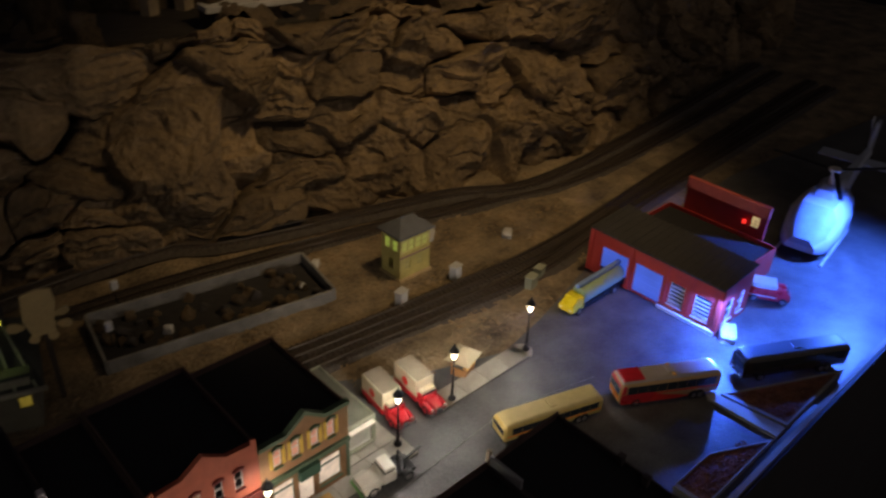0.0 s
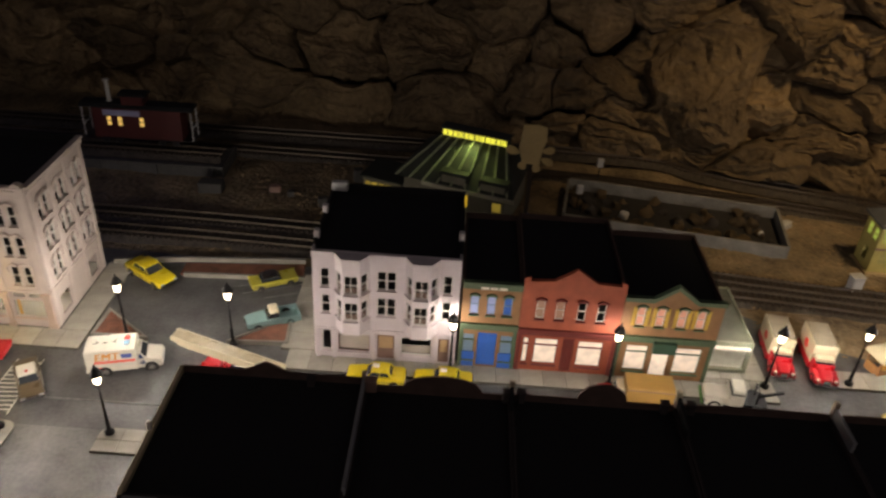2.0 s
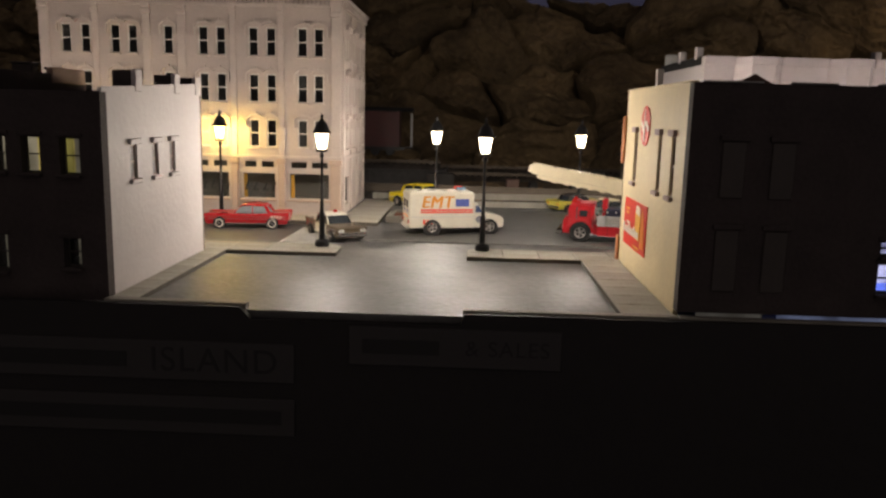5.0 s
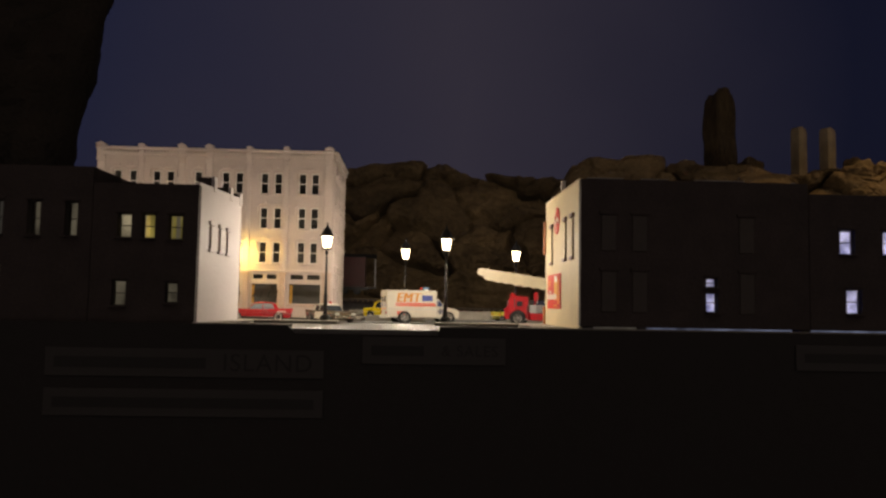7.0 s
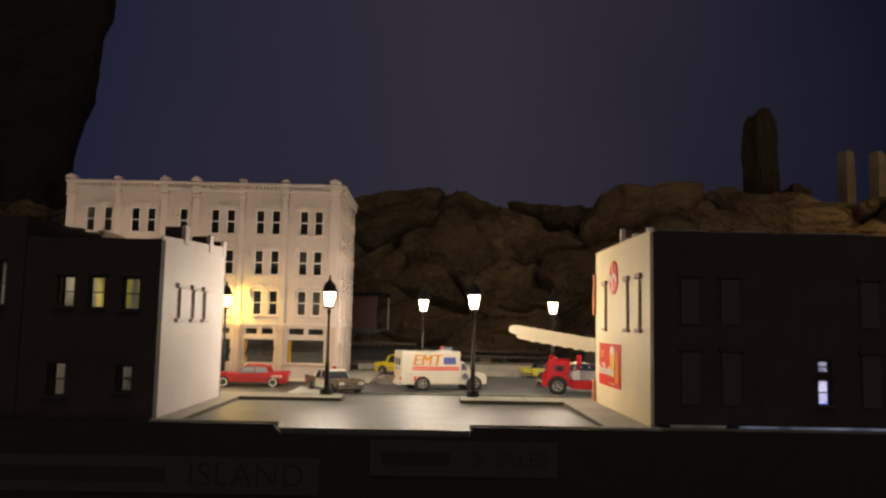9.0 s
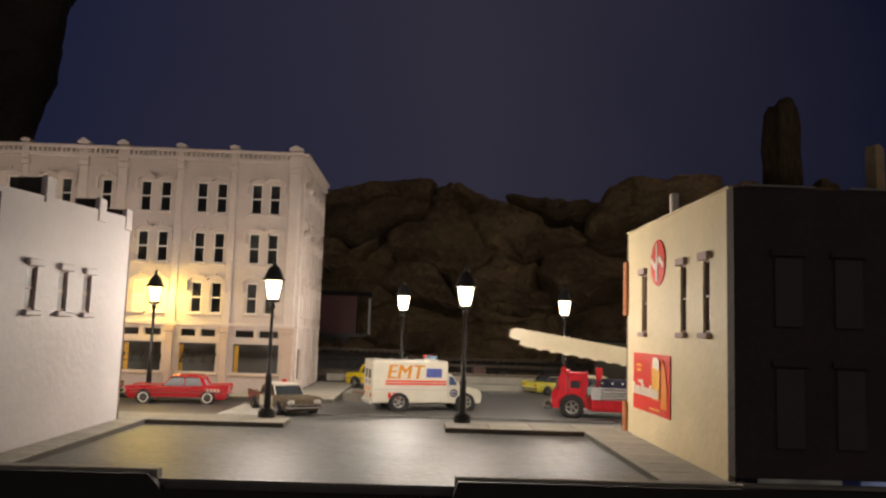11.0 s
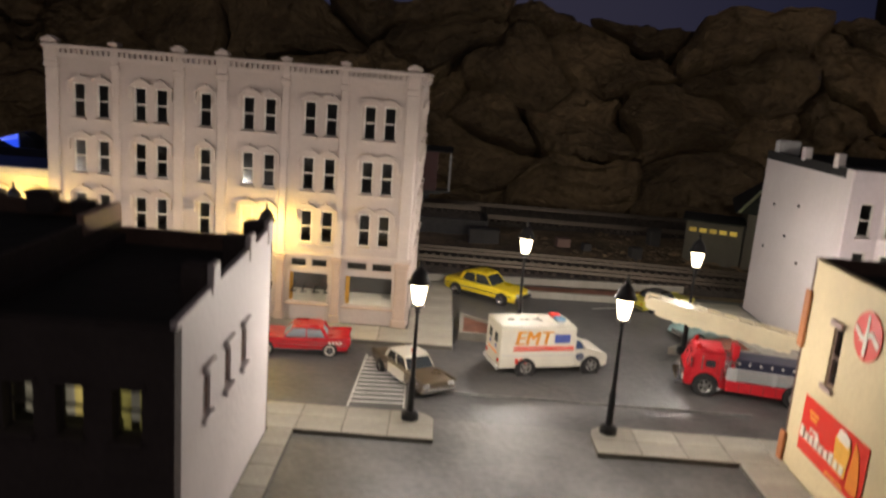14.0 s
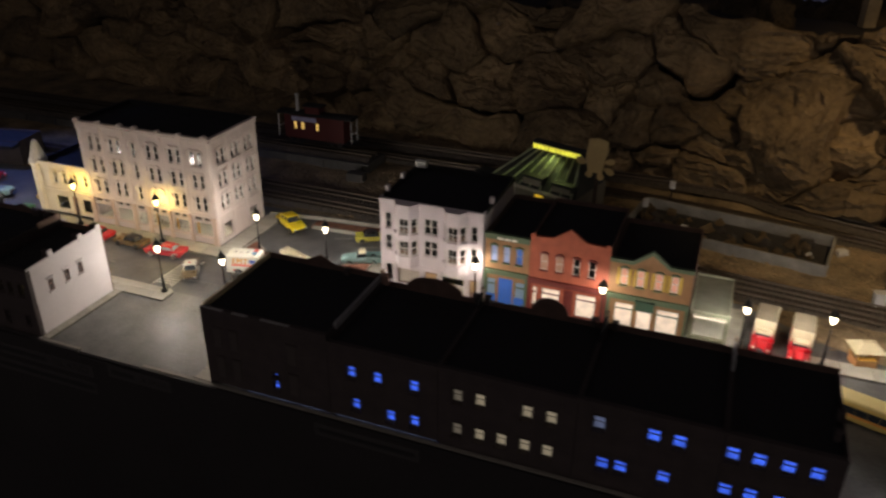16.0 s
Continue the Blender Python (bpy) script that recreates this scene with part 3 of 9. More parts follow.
def boulder_mesh(k):
    """A blocky, broken boulder of unit size, rounded at its edges."""
    bm = bmesh.new()
    bmesh.ops.create_cube(bm, size=1)
    bmesh.ops.subdivide_edges(bm, edges=bm.edges[:], cuts=7, use_grid_fill=True)
    for v in bm.verts:
        p = v.co * 2
        q = Vector([math.copysign(abs(c) ** 1.0, c) for c in p])
        r = (abs(q.x) ** 5 + abs(q.y) ** 5 + abs(q.z) ** 5) ** 0.2
        q /= r
        s = q + Vector((k * 7.3, k * 3.1, k * 1.7))
        d = 0.22 * noise.noise(s * 0.9) + 0.10 * noise.noise(s * 2.3) + 0.05 * noise.noise(s * 5.5)
        ledge = 0.05 * math.floor(3 * noise.noise(Vector((s.x * 0.4, s.y * 0.4, s.z * 1.8))))
        v.co = q * (0.5 + 0.5 * d + 0.6 * ledge) * 1.02
    me = bpy.data.meshes.new("boulder")
    bm.to_mesh(me)
    bm.free()
    for p in me.polygons:
        p.use_smooth = True
    me.materials.append(ROCK)
    return me


BOULDERS = [boulder_mesh(k) for k in range(9)]
rs = random.Random(11)
seglen = [(b - a).length for a, b in zip(line, line[1:])]


def on_line(s):
    for a, b, n in zip(line, line[1:], seglen):
        if s <= n:
            d = (b - a) / n
            return a + d * s, d
        s -= n
    return line[-1], (line[-1] - line[-2]).normalized()


def clip(poly, p, q):
    """The part of a convex polygon that is nearer to p than to q."""
    m, d = (p + q) / 2, q - p
    out = []
    for i in range(len(poly)):
        a, b = poly[i], poly[(i + 1) % len(poly)]
        fa, fb = (a - m).dot(d), (b - m).dot(d)
        if fa <= 0:
            out.append(a)
        if fa * fb < 0:
            out.append(a + (b - a) * (fa / (fa - fb)))
    return out


def stone_mesh(poly, c, k, depth, tilt, at):
    """A broken stone that fills the outline poly: rounded arrises, a ledged and chipped face."""
    n, rings = 44, 13
    rim = []
    per = sum((poly[(i + 1) % len(poly)] - poly[i]).length for i in range(len(poly)))
    step, i, left = per / n, 0, 0.0
    a, b = poly[0], poly[1]
    for _ in range(n):
        while left > (b - a).length:
            left -= (b - a).length
            i += 1
            a, b = poly[i % len(poly)], poly[(i + 1) % len(poly)]
        rim.append(a + (b - a).normalized() * left)
        left += step
    rk = random.Random(k * 7 + 1)
    cuts = [(rk.uniform(-0.42, 0.42), rk.uniform(-0.42, 0.42), rk.uniform(-0.022, -0.002)) for _ in range(5)]
    verts, faces = [], []
    for r in range(rings + 1):
        f = r / rings
        for p in rim:
            q = c + (p - c) * f
            edge = 1 - f
            s = Vector((q.x * 9 + k, q.y * 12, k * 0.7))
            y = -depth * (0.66 + 0.34 * (1 - f ** 34) ** 0.5) - 0.012
            w3 = Vector(((q.x + at.x) * 5, (q.y + at.y) * 8, 2.0))
            y += 0.006 * noise.noise(s) + 0.005 * noise.noise(s * 2.7) + 0.004 * noise.noise(s * 6.1) + 0.003 * noise.noise(s * 12.0)
            y += 0.007 * noise.noise(Vector((q.x * 9 + k, q.y * 70, 3.0))) + 0.004 * noise.noise(Vector((q.x * 25 + k, q.y * 130, 8.0)))
            y += 0.026 * noise.noise(w3) + max(a * (q.x - c.x) + e * (q.y - c.y) + o for a, e, o in cuts)
            led = math.floor(5 * (noise.noise(Vector(((q.x + at.x) * 5, (q.y + at.y) * 14, k * 0.13))) + 0.5)) / 5
            y -= 0.030 * led
            y += tilt[0] * (q.x - c.x) + tilt[1] * (q.y - c.y)
            g = Vector(((q.x + at.x) * 7, (q.y + at.y) * 7, 0.5))
            wx = 0.042 * noise.noise(g) + 0.016 * noise.noise(g * 3.1) + 0.007 * noise.noise(g * 8.3)
            wz = 0.042 * noise.noise(g + Vector((31, 7, 3))) + 0.016 * noise.noise(g * 3.1 + Vector((5, 17, 3))) + 0.007 * noise.noise(g * 8.3 + Vector((2, 9, 4)))
            verts.append((q.x + wx, min(y, 0.03), q.y + wz))
            if r == 0:
                break
    for j in range(n):
        faces.append((0, 1 + (j + 1) % n, 1 + j))
    for r in range(1, rings):
        o0, o1 = 1 + (r - 1) * n, 1 + r * n
        for j in range(n):
            faces.append((o0 + j, o0 + (j + 1) % n, o1 + (j + 1) % n, o1 + j))
    base = len(verts)
    for p in rim:
        q = c + (p - c) * 1.0
        verts.append((q.x, 0.05, q.y))
    o1 = 1 + (rings - 1) * n
    for j in range(n):
        faces.append((o1 + j, o1 + (j + 1) % n, base + (j + 1) % n, base + j))
    me = bpy.data.meshes.new("wall_stone")
    me.from_pydata(verts, [], faces)
    me.materials.append(ROCK)
    return me


FLAT = 1.55
seeds = []
total, tries = sum(seglen), 0
while len(seeds) < 420 and tries < 20000:
    tries += 1
    p = Vector((rs.uniform(0, total), rs.uniform(-0.02, 0.325)))
    big = 0.5 + 0.5 * noise.noise(Vector((p.x * 3.1, p.y * 6, 2.0)))
    gap = 0.026 + 0.185 * max(0, big) ** 1.8
    if all(((p.x - q.x) * 0.74) ** 2 + ((p.y - q.y) * 1.30) ** 2 > gap * gap for q in seeds):
        seeds.append(p)
for k, p in enumerate(seeds):
    poly = [Vector((u, v * FLAT)) for u, v in ((p.x - 0.25, -0.03), (p.x + 0.25, -0.03), (p.x + 0.25, 0.325), (p.x - 0.25, 0.325))]
    for q in seeds:
        if q is not p and abs(q.x - p.x) < 0.5:
            poly = clip(poly, Vector((p.x, p.y * FLAT)), Vector((q.x, q.y * FLAT)))
    poly = [Vector((v.x, v.y / FLAT)) for v in poly]
    c = sum(poly, Vector((0, 0))) / len(poly)
    shrink = rs.choice((-0.006, -0.004, -0.003, -0.001, 0.002, 0.005))
    poly = [c + (v - c) * (1 - shrink / max(0.025, (v - c).length)) for v in poly]
    top = max(v.y for v in poly)
    if top > 0.320:
        low = rs.uniform(0.012, 0.040)
        poly = [Vector((v.x, min(v.y, 0.325 - low))) for v in poly]
    base, d = on_line(p.x)
    me = stone_mesh([v - p for v in poly], c - p, k, rs.choice((0.016, 0.020, 0.025, 0.031, 0.038)), (rs.uniform(-0.12, 0.12), rs.uniform(-0.02, 0.26)), p)
    o = new("wall_stone", me)
    o.parent = rockwall
    o.matrix_basis = pose(base.x, base.y + rs.uniform(-0.008, 0.010), 0, 0, 0, math.degrees(math.atan2(d.y, d.x))) @ pose(0, 0, 0, -LEAN) @ Matrix.Translation((0, 0, p.y))

# one tall upright slab stands proud among them
p = Vector((3.266, 0.112))
slab_edge = [Vector(v) for v in ((-0.088, -0.118), (-0.040, -0.122), (0.030, -0.120), (0.086, -0.116), (0.092, -0.040), (0.080, 0.050), (0.088, 0.100), (0.040, 0.112), (-0.060, 0.104), (-0.094, 0.060), (-0.082, -0.020))]
base, d = on_line(p.x)
o = new("wall_stone", stone_mesh(slab_edge, Vector((0.0, 0.0)), 503, 0.058, (0.02, 0.05), p))
o.parent = rockwall
o.matrix_basis = pose(base.x, base.y, 0, 0, 0, math.degrees(math.atan2(d.y, d.x))) @ pose(0, 0, 0, -LEAN) @ Matrix.Translation((0, 0, p.y))

# rough slope that climbs behind the wall's top
vs, fs = [], []
nx, ny = 460, 40
for j in range(ny + 1):
    for i in range(nx + 1):
        p, d = on_line(total * i / nx)
        back = Vector((-d.y, d.x))
        u = j / ny
        q = p + back * (0.125 + 0.42 * u)
        w = Vector((q.x * 8 + 0.5 * noise.noise((q.x * 20, q.y * 20, 1.0)), q.y * 11 + 0.5 * noise.noise((q.x * 20, q.y * 20, 9.0)), 0.3))
        near, pts3 = noise.voronoi(w)
        cell = noise.cell(pts3[0] * 3.7)
        joint = min(1.0, (near[1] - near[0]) * 3.0)
        z = 0.218 + 0.040 * u + 0.034 * cell + 0.046 * joint ** 0.5 + 0.012 * noise.noise((q.x * 31, q.y * 31, 5.0)) + 0.006 * noise.noise((q.x * 80, q.y * 80, 5.0))
        vs.append((q.x, q.y, z))
for j in range(ny):
    for i in range(nx):
        a = j * (nx + 1) + i
        fs.append((a, a + 1, a + nx + 2, a + nx + 1))
me = bpy.data.meshes.new("hillside")
me.from_pydata(vs, [], fs)
for q in me.polygons:
    q.use_smooth = True
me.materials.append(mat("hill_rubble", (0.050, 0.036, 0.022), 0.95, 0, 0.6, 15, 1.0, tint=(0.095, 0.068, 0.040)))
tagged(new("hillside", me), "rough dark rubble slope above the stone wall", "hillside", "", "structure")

# the higher dark outcrop at the far end
cliff = thing("rock_outcrop", "tall dark rock outcrop rising above the wall", "rock")
face_x = [(0.10, -0.640), (0.34, -0.612), (0.40, -0.604), (0.49, -0.583), (0.60, -0.558), (0.72, -0.550), (0.90, -0.556), (1.25, -0.570)]
vs, fs = [], []
nu, nv = 70, 80
for j in range(nv + 1):
    z = 0.10 + 1.15 * j / nv
    k = max(i for i in range(len(face_x) - 1) if face_x[i][0] <= z + 1e-9)
    (z0, x0), (z1, x1) = face_x[k], face_x[k + 1]
    edge = x0 + (x1 - x0) * min(1.0, (z - z0) / (z1 - z0))
    for i in range(nu + 1):
        # round the corner from the front face to the flank
        u = i / nu
        if u < 0.7:
            x, y = edge - 0.05 - 1.35 * (1 - u / 0.7), 1.17
        else:
            a = (u - 0.7) / 0.3 * math.pi / 2
            x, y = edge - 0.05 + 0.05 * math.sin(a), 1.22 - 0.05 * math.cos(a)
        q = Vector((x * 9, y * 9, z * 9))
        d = 0.012 * noise.noise(q) + 0.007 * noise.noise(q * 2.7) + 0.004 * noise.noise(q * 7)
        crag = 0.012 * (noise.cell(Vector((x * 11, 3.0, z * 9 + 0.6 * noise.noise(q)))) - 0.5)
        vs.append((x + (0.4 * d if u > 0.6 else 0), y + d + crag, z))
    vs.append((edge - 0.45, 1.75, z))
w = nu + 2
for j in range(nv):
    for i in range(w - 1):
        a = j * w + i
        fs.append((a, a + 1, a + w + 1, a + w))
me = bpy.data.meshes.new("rock_face")
me.from_pydata(vs, [], fs)
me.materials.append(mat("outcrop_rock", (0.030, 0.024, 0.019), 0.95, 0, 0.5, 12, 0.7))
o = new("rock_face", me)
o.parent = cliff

# ---- buildings ----
def RZ(x, y, z, rz):
    return pose(x, y, z, 0, 0, rz)


def shell(house, w, d, z0, h, holes_front, holes_right, front_mat, side_mat, holes_left=(), holes_back=(), back_mat=None, thick=0.0022, roof=ROOFTAR, drop=0.006, top=None, right_mat=None):
    """Four walls, a ground slab and a roof. Local x runs along the front, y inwards."""
    part("front_wall", wall_bm(w, z0, h, thick, holes_front, top), front_mat, house)
    o = part("side_wall", wall_bm(d - 2 * thick, z0, h, thick, holes_right), right_mat or side_mat, house)
    o.matrix_basis = RZ(w, thick, 0, 90)
    o = part("side_wall", wall_bm(d - 2 * thick, z0, h, thick, holes_left), side_mat, house)
    o.matrix_basis = RZ(0, d - thick, 0, -90)
    o = part("back_wall", wall_bm(w, z0, h, thick, holes_back), back_mat or side_mat, house)
    o.matrix_basis = RZ(w, d, 0, 180)
    part("roof", box(thick, w - thick, thick, d - thick, h - drop - 0.0015, h - drop), roof, house, "black flat roof")


def face(side, w, d):
    """The pose of a wall's own frame: x along the wall, z up, y inwards."""
    return {"front": RZ(0, 0, 0, 0), "right": RZ(w, 0, 0, 90), "left": RZ(0, d, 0, -90), "back": RZ(w, d, 0, 180)}[side]


# the cream four-storey building
hotel = thing("corner_hotel", "cream four-storey corner building with arched window hoods", "building", RZ(-0.1885, 0.297, 0, 0) @ Matrix.Diagonal((1.014, 1, 1.012, 1)))
HW, HD, HH = 0.242, 0.122, 0.1745
cols = [0.021, 0.0365, 0.0605, 0.0745, 0.1030, 0.1310, 0.1450, 0.1710, 0.1850, 0.2100, 0.2230]
rows = [0.0575, 0.0930, 0.1290]
ww, wh = 0.0082, 0.0222
pil = [0.0040, 0.0450, 0.0860, 0.1140, 0.1550, 0.1930, 0.2370]
fh = [(c - ww / 2, c + ww / 2, r, r + wh) for c in cols for r in rows]
shops = []
for a, b in zip(pil, pil[1:]):
    fh.append((a + 0.0052, b - 0.0052, 0.0155, 0.0372))
    mid = (a + b) / 2
    if b - a > 0.035:
        fh += [(a + 0.0065, mid - 0.0015, 0.0405, 0.0465), (mid + 0.0015, b - 0.0065, 0.0405, 0.0465)]
    else:
        fh.append((a + 0.0065, b - 0.0065, 0.0405, 0.0465))
sc = [0.0200, 0.0325, 0.0560, 0.0685, 0.0920, 0.1045]
sh = [(c - ww / 2 - 0.0022, c + ww / 2 - 0.0022, r, r + wh) for c in sc for r in rows] + [(0.012, 0.034, 0.0105, 0.0335), (0.080, 0.104, 0.0105, 0.0335)]
shell(hotel, HW, HD, 0.003, HH, fh, sh, HOTELWALL, HOTELWALL)
for z in (0.050, 0.0865, 0.1225):
    part("storey_floor", box(0.003, HW - 0.003, 0.003, HD - 0.003, z, z + 0.001), INNER, hotel)
part("storey_floor", box(0.003, HW - 0.003, 0.003, HD - 0.003, 0.0031, 0.0098), SIGNWHITE, hotel)
part("inner_partition", box(0.003, HW - 0.003, 0.055, 0.057, 0.0099, HH - 0.008), INNER, hotel)
for r in rows:
    for c in cols:
        lit = (c == cols[5] and r == rows[0]) or (c == cols[6] and r == rows[0])
        window(hotel, T(c, 0, r), ww, wh, SASH, WARMGLOW if lit else PANE, HOTELTRIM)
    for c in sc:
        window(hotel, face("right", HW, HD) @ T(c, 0, r), ww, wh, SASH, PANE, HOTELTRIM)


def pair_hood(x0, x1, z):
    """A thin moulded hood over one or two windows: a bow with a small finial over each, and long drops at its ends."""
    bm = bmesh.new()
    n = max(1, round((x1 - x0) / 0.0145))
    w = (x1 - x0) / n
    hi, lo = [(x0 - 0.0020, z - 0.0070), (x0 - 0.0020, z + 0.0006)], [(x0 - 0.0008, z - 0.0070), (x0 - 0.0008, z + 0.0002)]
    for k in range(n):
        a = x0 + w * k
        for u, v in ((0.06, 0.0024), (0.18, 0.0039), (0.32, 0.0044), (0.42, 0.0042), (0.46, 0.0060), (0.54, 0.0060), (0.58, 0.0042), (0.68, 0.0044), (0.82, 0.0039), (0.94, 0.0024)):
            hi.append((a + w * u, z + v))
            lo.append((a + w * u, z + min(v, 0.0043) - 0.0013))
    hi += [(x1 + 0.0020, z + 0.0006), (x1 + 0.0020, z - 0.0070)]
    lo += [(x1 + 0.0008, z + 0.0002), (x1 + 0.0008, z - 0.0070)]
    add_prism(bm, hi + lo[::-1], -0.0026, -0.0001)
    return bm


for r in rows:
    for a, b in ((0, 1), (2, 3), (4, 4), (5, 6), (7, 8), (9, 10)):
        part("window_hood", pair_hood(cols[a] - ww / 2 - 0.001, cols[b] + ww / 2 + 0.001, r + wh), HOTELTRIM, hotel)
    for a, b in ((0, 1), (2, 3), (4, 5)):
        part("window_hood", pair_hood(sc[a] - ww / 2 - 0.001, sc[b] + ww / 2 + 0.001, r + wh), HOTELTRIM, hotel).matrix_basis = face("right", HW, HD)
for p in pil:
    wd = 0.0042 if p in (pil[0], pil[-1]) else (0.0036 if p in (pil[2], pil[3]) else 0.0026)
    bm = bmesh.new()
    add_box(bm, p - wd, p + wd, -0.0015, -0.0002, 0.0485, 0.160, 0.0006)
    add_box(bm, p - wd - 0.0006, p + wd + 0.0006, -0.0026, -0.0002, 0.160, 0.1635, 0.0005)
    add_box(bm, p - wd, p + wd, -0.0032, -0.0002, 0.1637, 0.1755, 0.0005)
    add_prism(bm, [(p - wd - 0.0007, 0.1757), (p + wd + 0.0007, 0.1757), (p + wd + 0.0007, 0.1772), (p, 0.1795 if wd > 0.003 else 0.1782), (p - wd - 0.0007, 0.1772)], -0.0048, 0.0020)
    part("pilaster", bm, HOTELTRIM, hotel)
    bm = bmesh.new()
    add_box(bm, p - wd - 0.0010, p + wd + 0.0010, -0.0036, -0.0003, 0.0032, 0.0085, 0.0004)
    add_box(bm, p - wd, p + wd, -0.0030, -0.0003, 0.0086, 0.0440, 0.0004)
    add_box(bm, p - wd - 0.0010, p + wd + 0.0010, -0.0042, -0.0003, 0.0442, 0.0484, 0.0004)
    part("shopfront_pilaster", bm, COPPER, hotel, "tan storefront pilaster")
for side, L in (("front", HW), ("right", HD)):
    bm = bmesh.new()
    add_box(bm, 0, L, -0.0030, -0.0001, 0.1665, 0.1690)
    add_box(bm, -0.001, L + 0.001, -0.0044, 0.0, 0.1722, 0.1746, 0.0004)
    x = 0.002
    while x < L - 0.002:
        add_box(bm, x, x + 0.0016, -0.0038, -0.0001, 0.1692, 0.1720)
        x += 0.0034
    part("cornice", bm, HOTELTRIM, hotel, "moulded cornice with dentils").matrix_basis = face(side, HW, HD)
    part("string_course", box(0, L, -0.0018, -0.0001, 0.0485, 0.0510, 0.0003), HOTELTRIM, hotel).matrix_basis = face(side, HW, HD)
for p in (0.004, 0.043, 0.080, 0.118):
    part("pilaster", box(p - 0.0030, p + 0.0030, -0.0014, -0.0002, 0.0036, 0.1660, 0.0005), HOTELTRIM, hotel).matrix_basis = face("right", HW, HD)
for a, b in zip(pil, pil[1:]):
    w = b - a - 0.0104
    window(hotel, T((a + b) / 2, 0, 0.0155), w, 0.0217, HOTELTRIM, PANE, COPPER, None, 0.0010, False)
    mid = (a + b) / 2
    if b - a > 0.035:
        tw = mid - 0.0015 - a - 0.0065
        for c in (a + 0.0065 + tw / 2, b - 0.0065 - tw / 2):
            window(hotel, T(c, 0, 0.0405), tw, 0.006, HOTELTRIM, PANE, None, None, 0.0010, False, False, 0.0006)
for a, b in zip(pil, pil[1:]):
    lamp_light("shop_bulb", "SPOT", (-0.1885 + (a + b) / 2 * 1.014, 0.318, 0.0485), 0.011, (1.0, 0.86, 0.66), (-0.1885 + (a + b) / 2 * 1.014, 0.3179, 0.0), 0.004, 125, 0.6)
for x0, x1, y0, y1 in ((-0.0003, 0.0026, 0.006, HD + 0.0003), (0.0027, HW - 0.003, HD - 0.0026, HD + 0.0003)):
    part("parapet_lining", box(x0, x1, y0, y1, HH - 0.0060, HH + 0.0006), ROOFTAR, hotel, "near-black lining of the rear parapet")
# yellow posts standing inside the shop windows, and illegible lettering on the panes
for k, x in enumerate((0.1215, 0.1600, 0.1990)):
    part("display_post", box(x, x + 0.0026, 0.0060, 0.0072, 0.0099, 0.0350), SIGNYELLOW, hotel, "yellow upright board in the window")
for k, x in enumerate((0.094, 0.121, 0.1275, 0.1340, 0.1405, 0.1470, 0.1620, 0.1690, 0.1770, 0.1845)):
    tall = 0.0062 if k % 3 else 0.0074
    part("lettering_bar", prism([(x, 0.0225), (x + 0.0013, 0.0225), (x + 0.0040, 0.0225 + tall), (x + 0.0027, 0.0225 + tall)], 0.0003, 0.0007), INK, hotel, "dark slanted lettering on the glass")
    part("lettering_bar", prism([(x + 0.0005, 0.0225), (x + 0.0046, 0.0229), (x + 0.0046, 0.0238), (x + 0.0008, 0.0234)], 0.0003, 0.0007), INK, hotel)

# the white house with two canted bays
bay = thing("bay_front_house", "white three-storey house with two canted window bays", "building", RZ(0.3395, 0.2825, 0, 0) @ Matrix.Diagonal((1.005, 1, 1.018, 1)))
BW, BD, BH = 0.148, 0.140, 0.1350
bh = [(0.0080, 0.0170, 0.0925, 0.1145), (0.0080, 0.0170, 0.0605, 0.0825), (0.1310, 0.1400, 0.0925, 0.1145), (0.1310, 0.1400, 0.0605, 0.0825)]
for c in (0.0695, 0.0795):
    bh += [(c - 0.0046, c + 0.0046, 0.0925, 0.1145), (c - 0.0046, c + 0.0046, 0.0605, 0.0825)]
ground = [(0.0075, 0.0175, 0.012, 0.038), (0.0245, 0.0575, 0.012, 0.034), (0.0655, 0.0835, 0.0035, 0.036), (0.0905, 0.1225, 0.012, 0.034), (0.1300, 0.1410, 0.0035, 0.036)]
bayx = [(0.0225, 0.0580, 0.0315, 0.0490), (0.0930, 0.1270, 0.1015, 0.1185)]
for x0, x1, a, b in bayx:
    bh.append((x0 + 0.002, x1 - 0.002, 0.056, 0.120))
shell(bay, BW, BD, 0.003, BH, bh + ground, [], BAYWALL, WHITEWALL)
for z in (0.0445, 0.0855):
    part("storey_floor", box(0.003, BW - 0.003, 0.003, BD - 0.003, z, z + 0.001), INNER, bay)
part("inner_partition", box(0.003, BW - 0.003, 0.040, 0.042, 0.004, BH - 0.008), INNER, bay)
for x0, x1, z0, z1 in bh[:8]:
    window(bay, T((x0 + x1) / 2, 0, z0), x1 - x0, z1 - z0, SASH, PANE, BAYWALL)
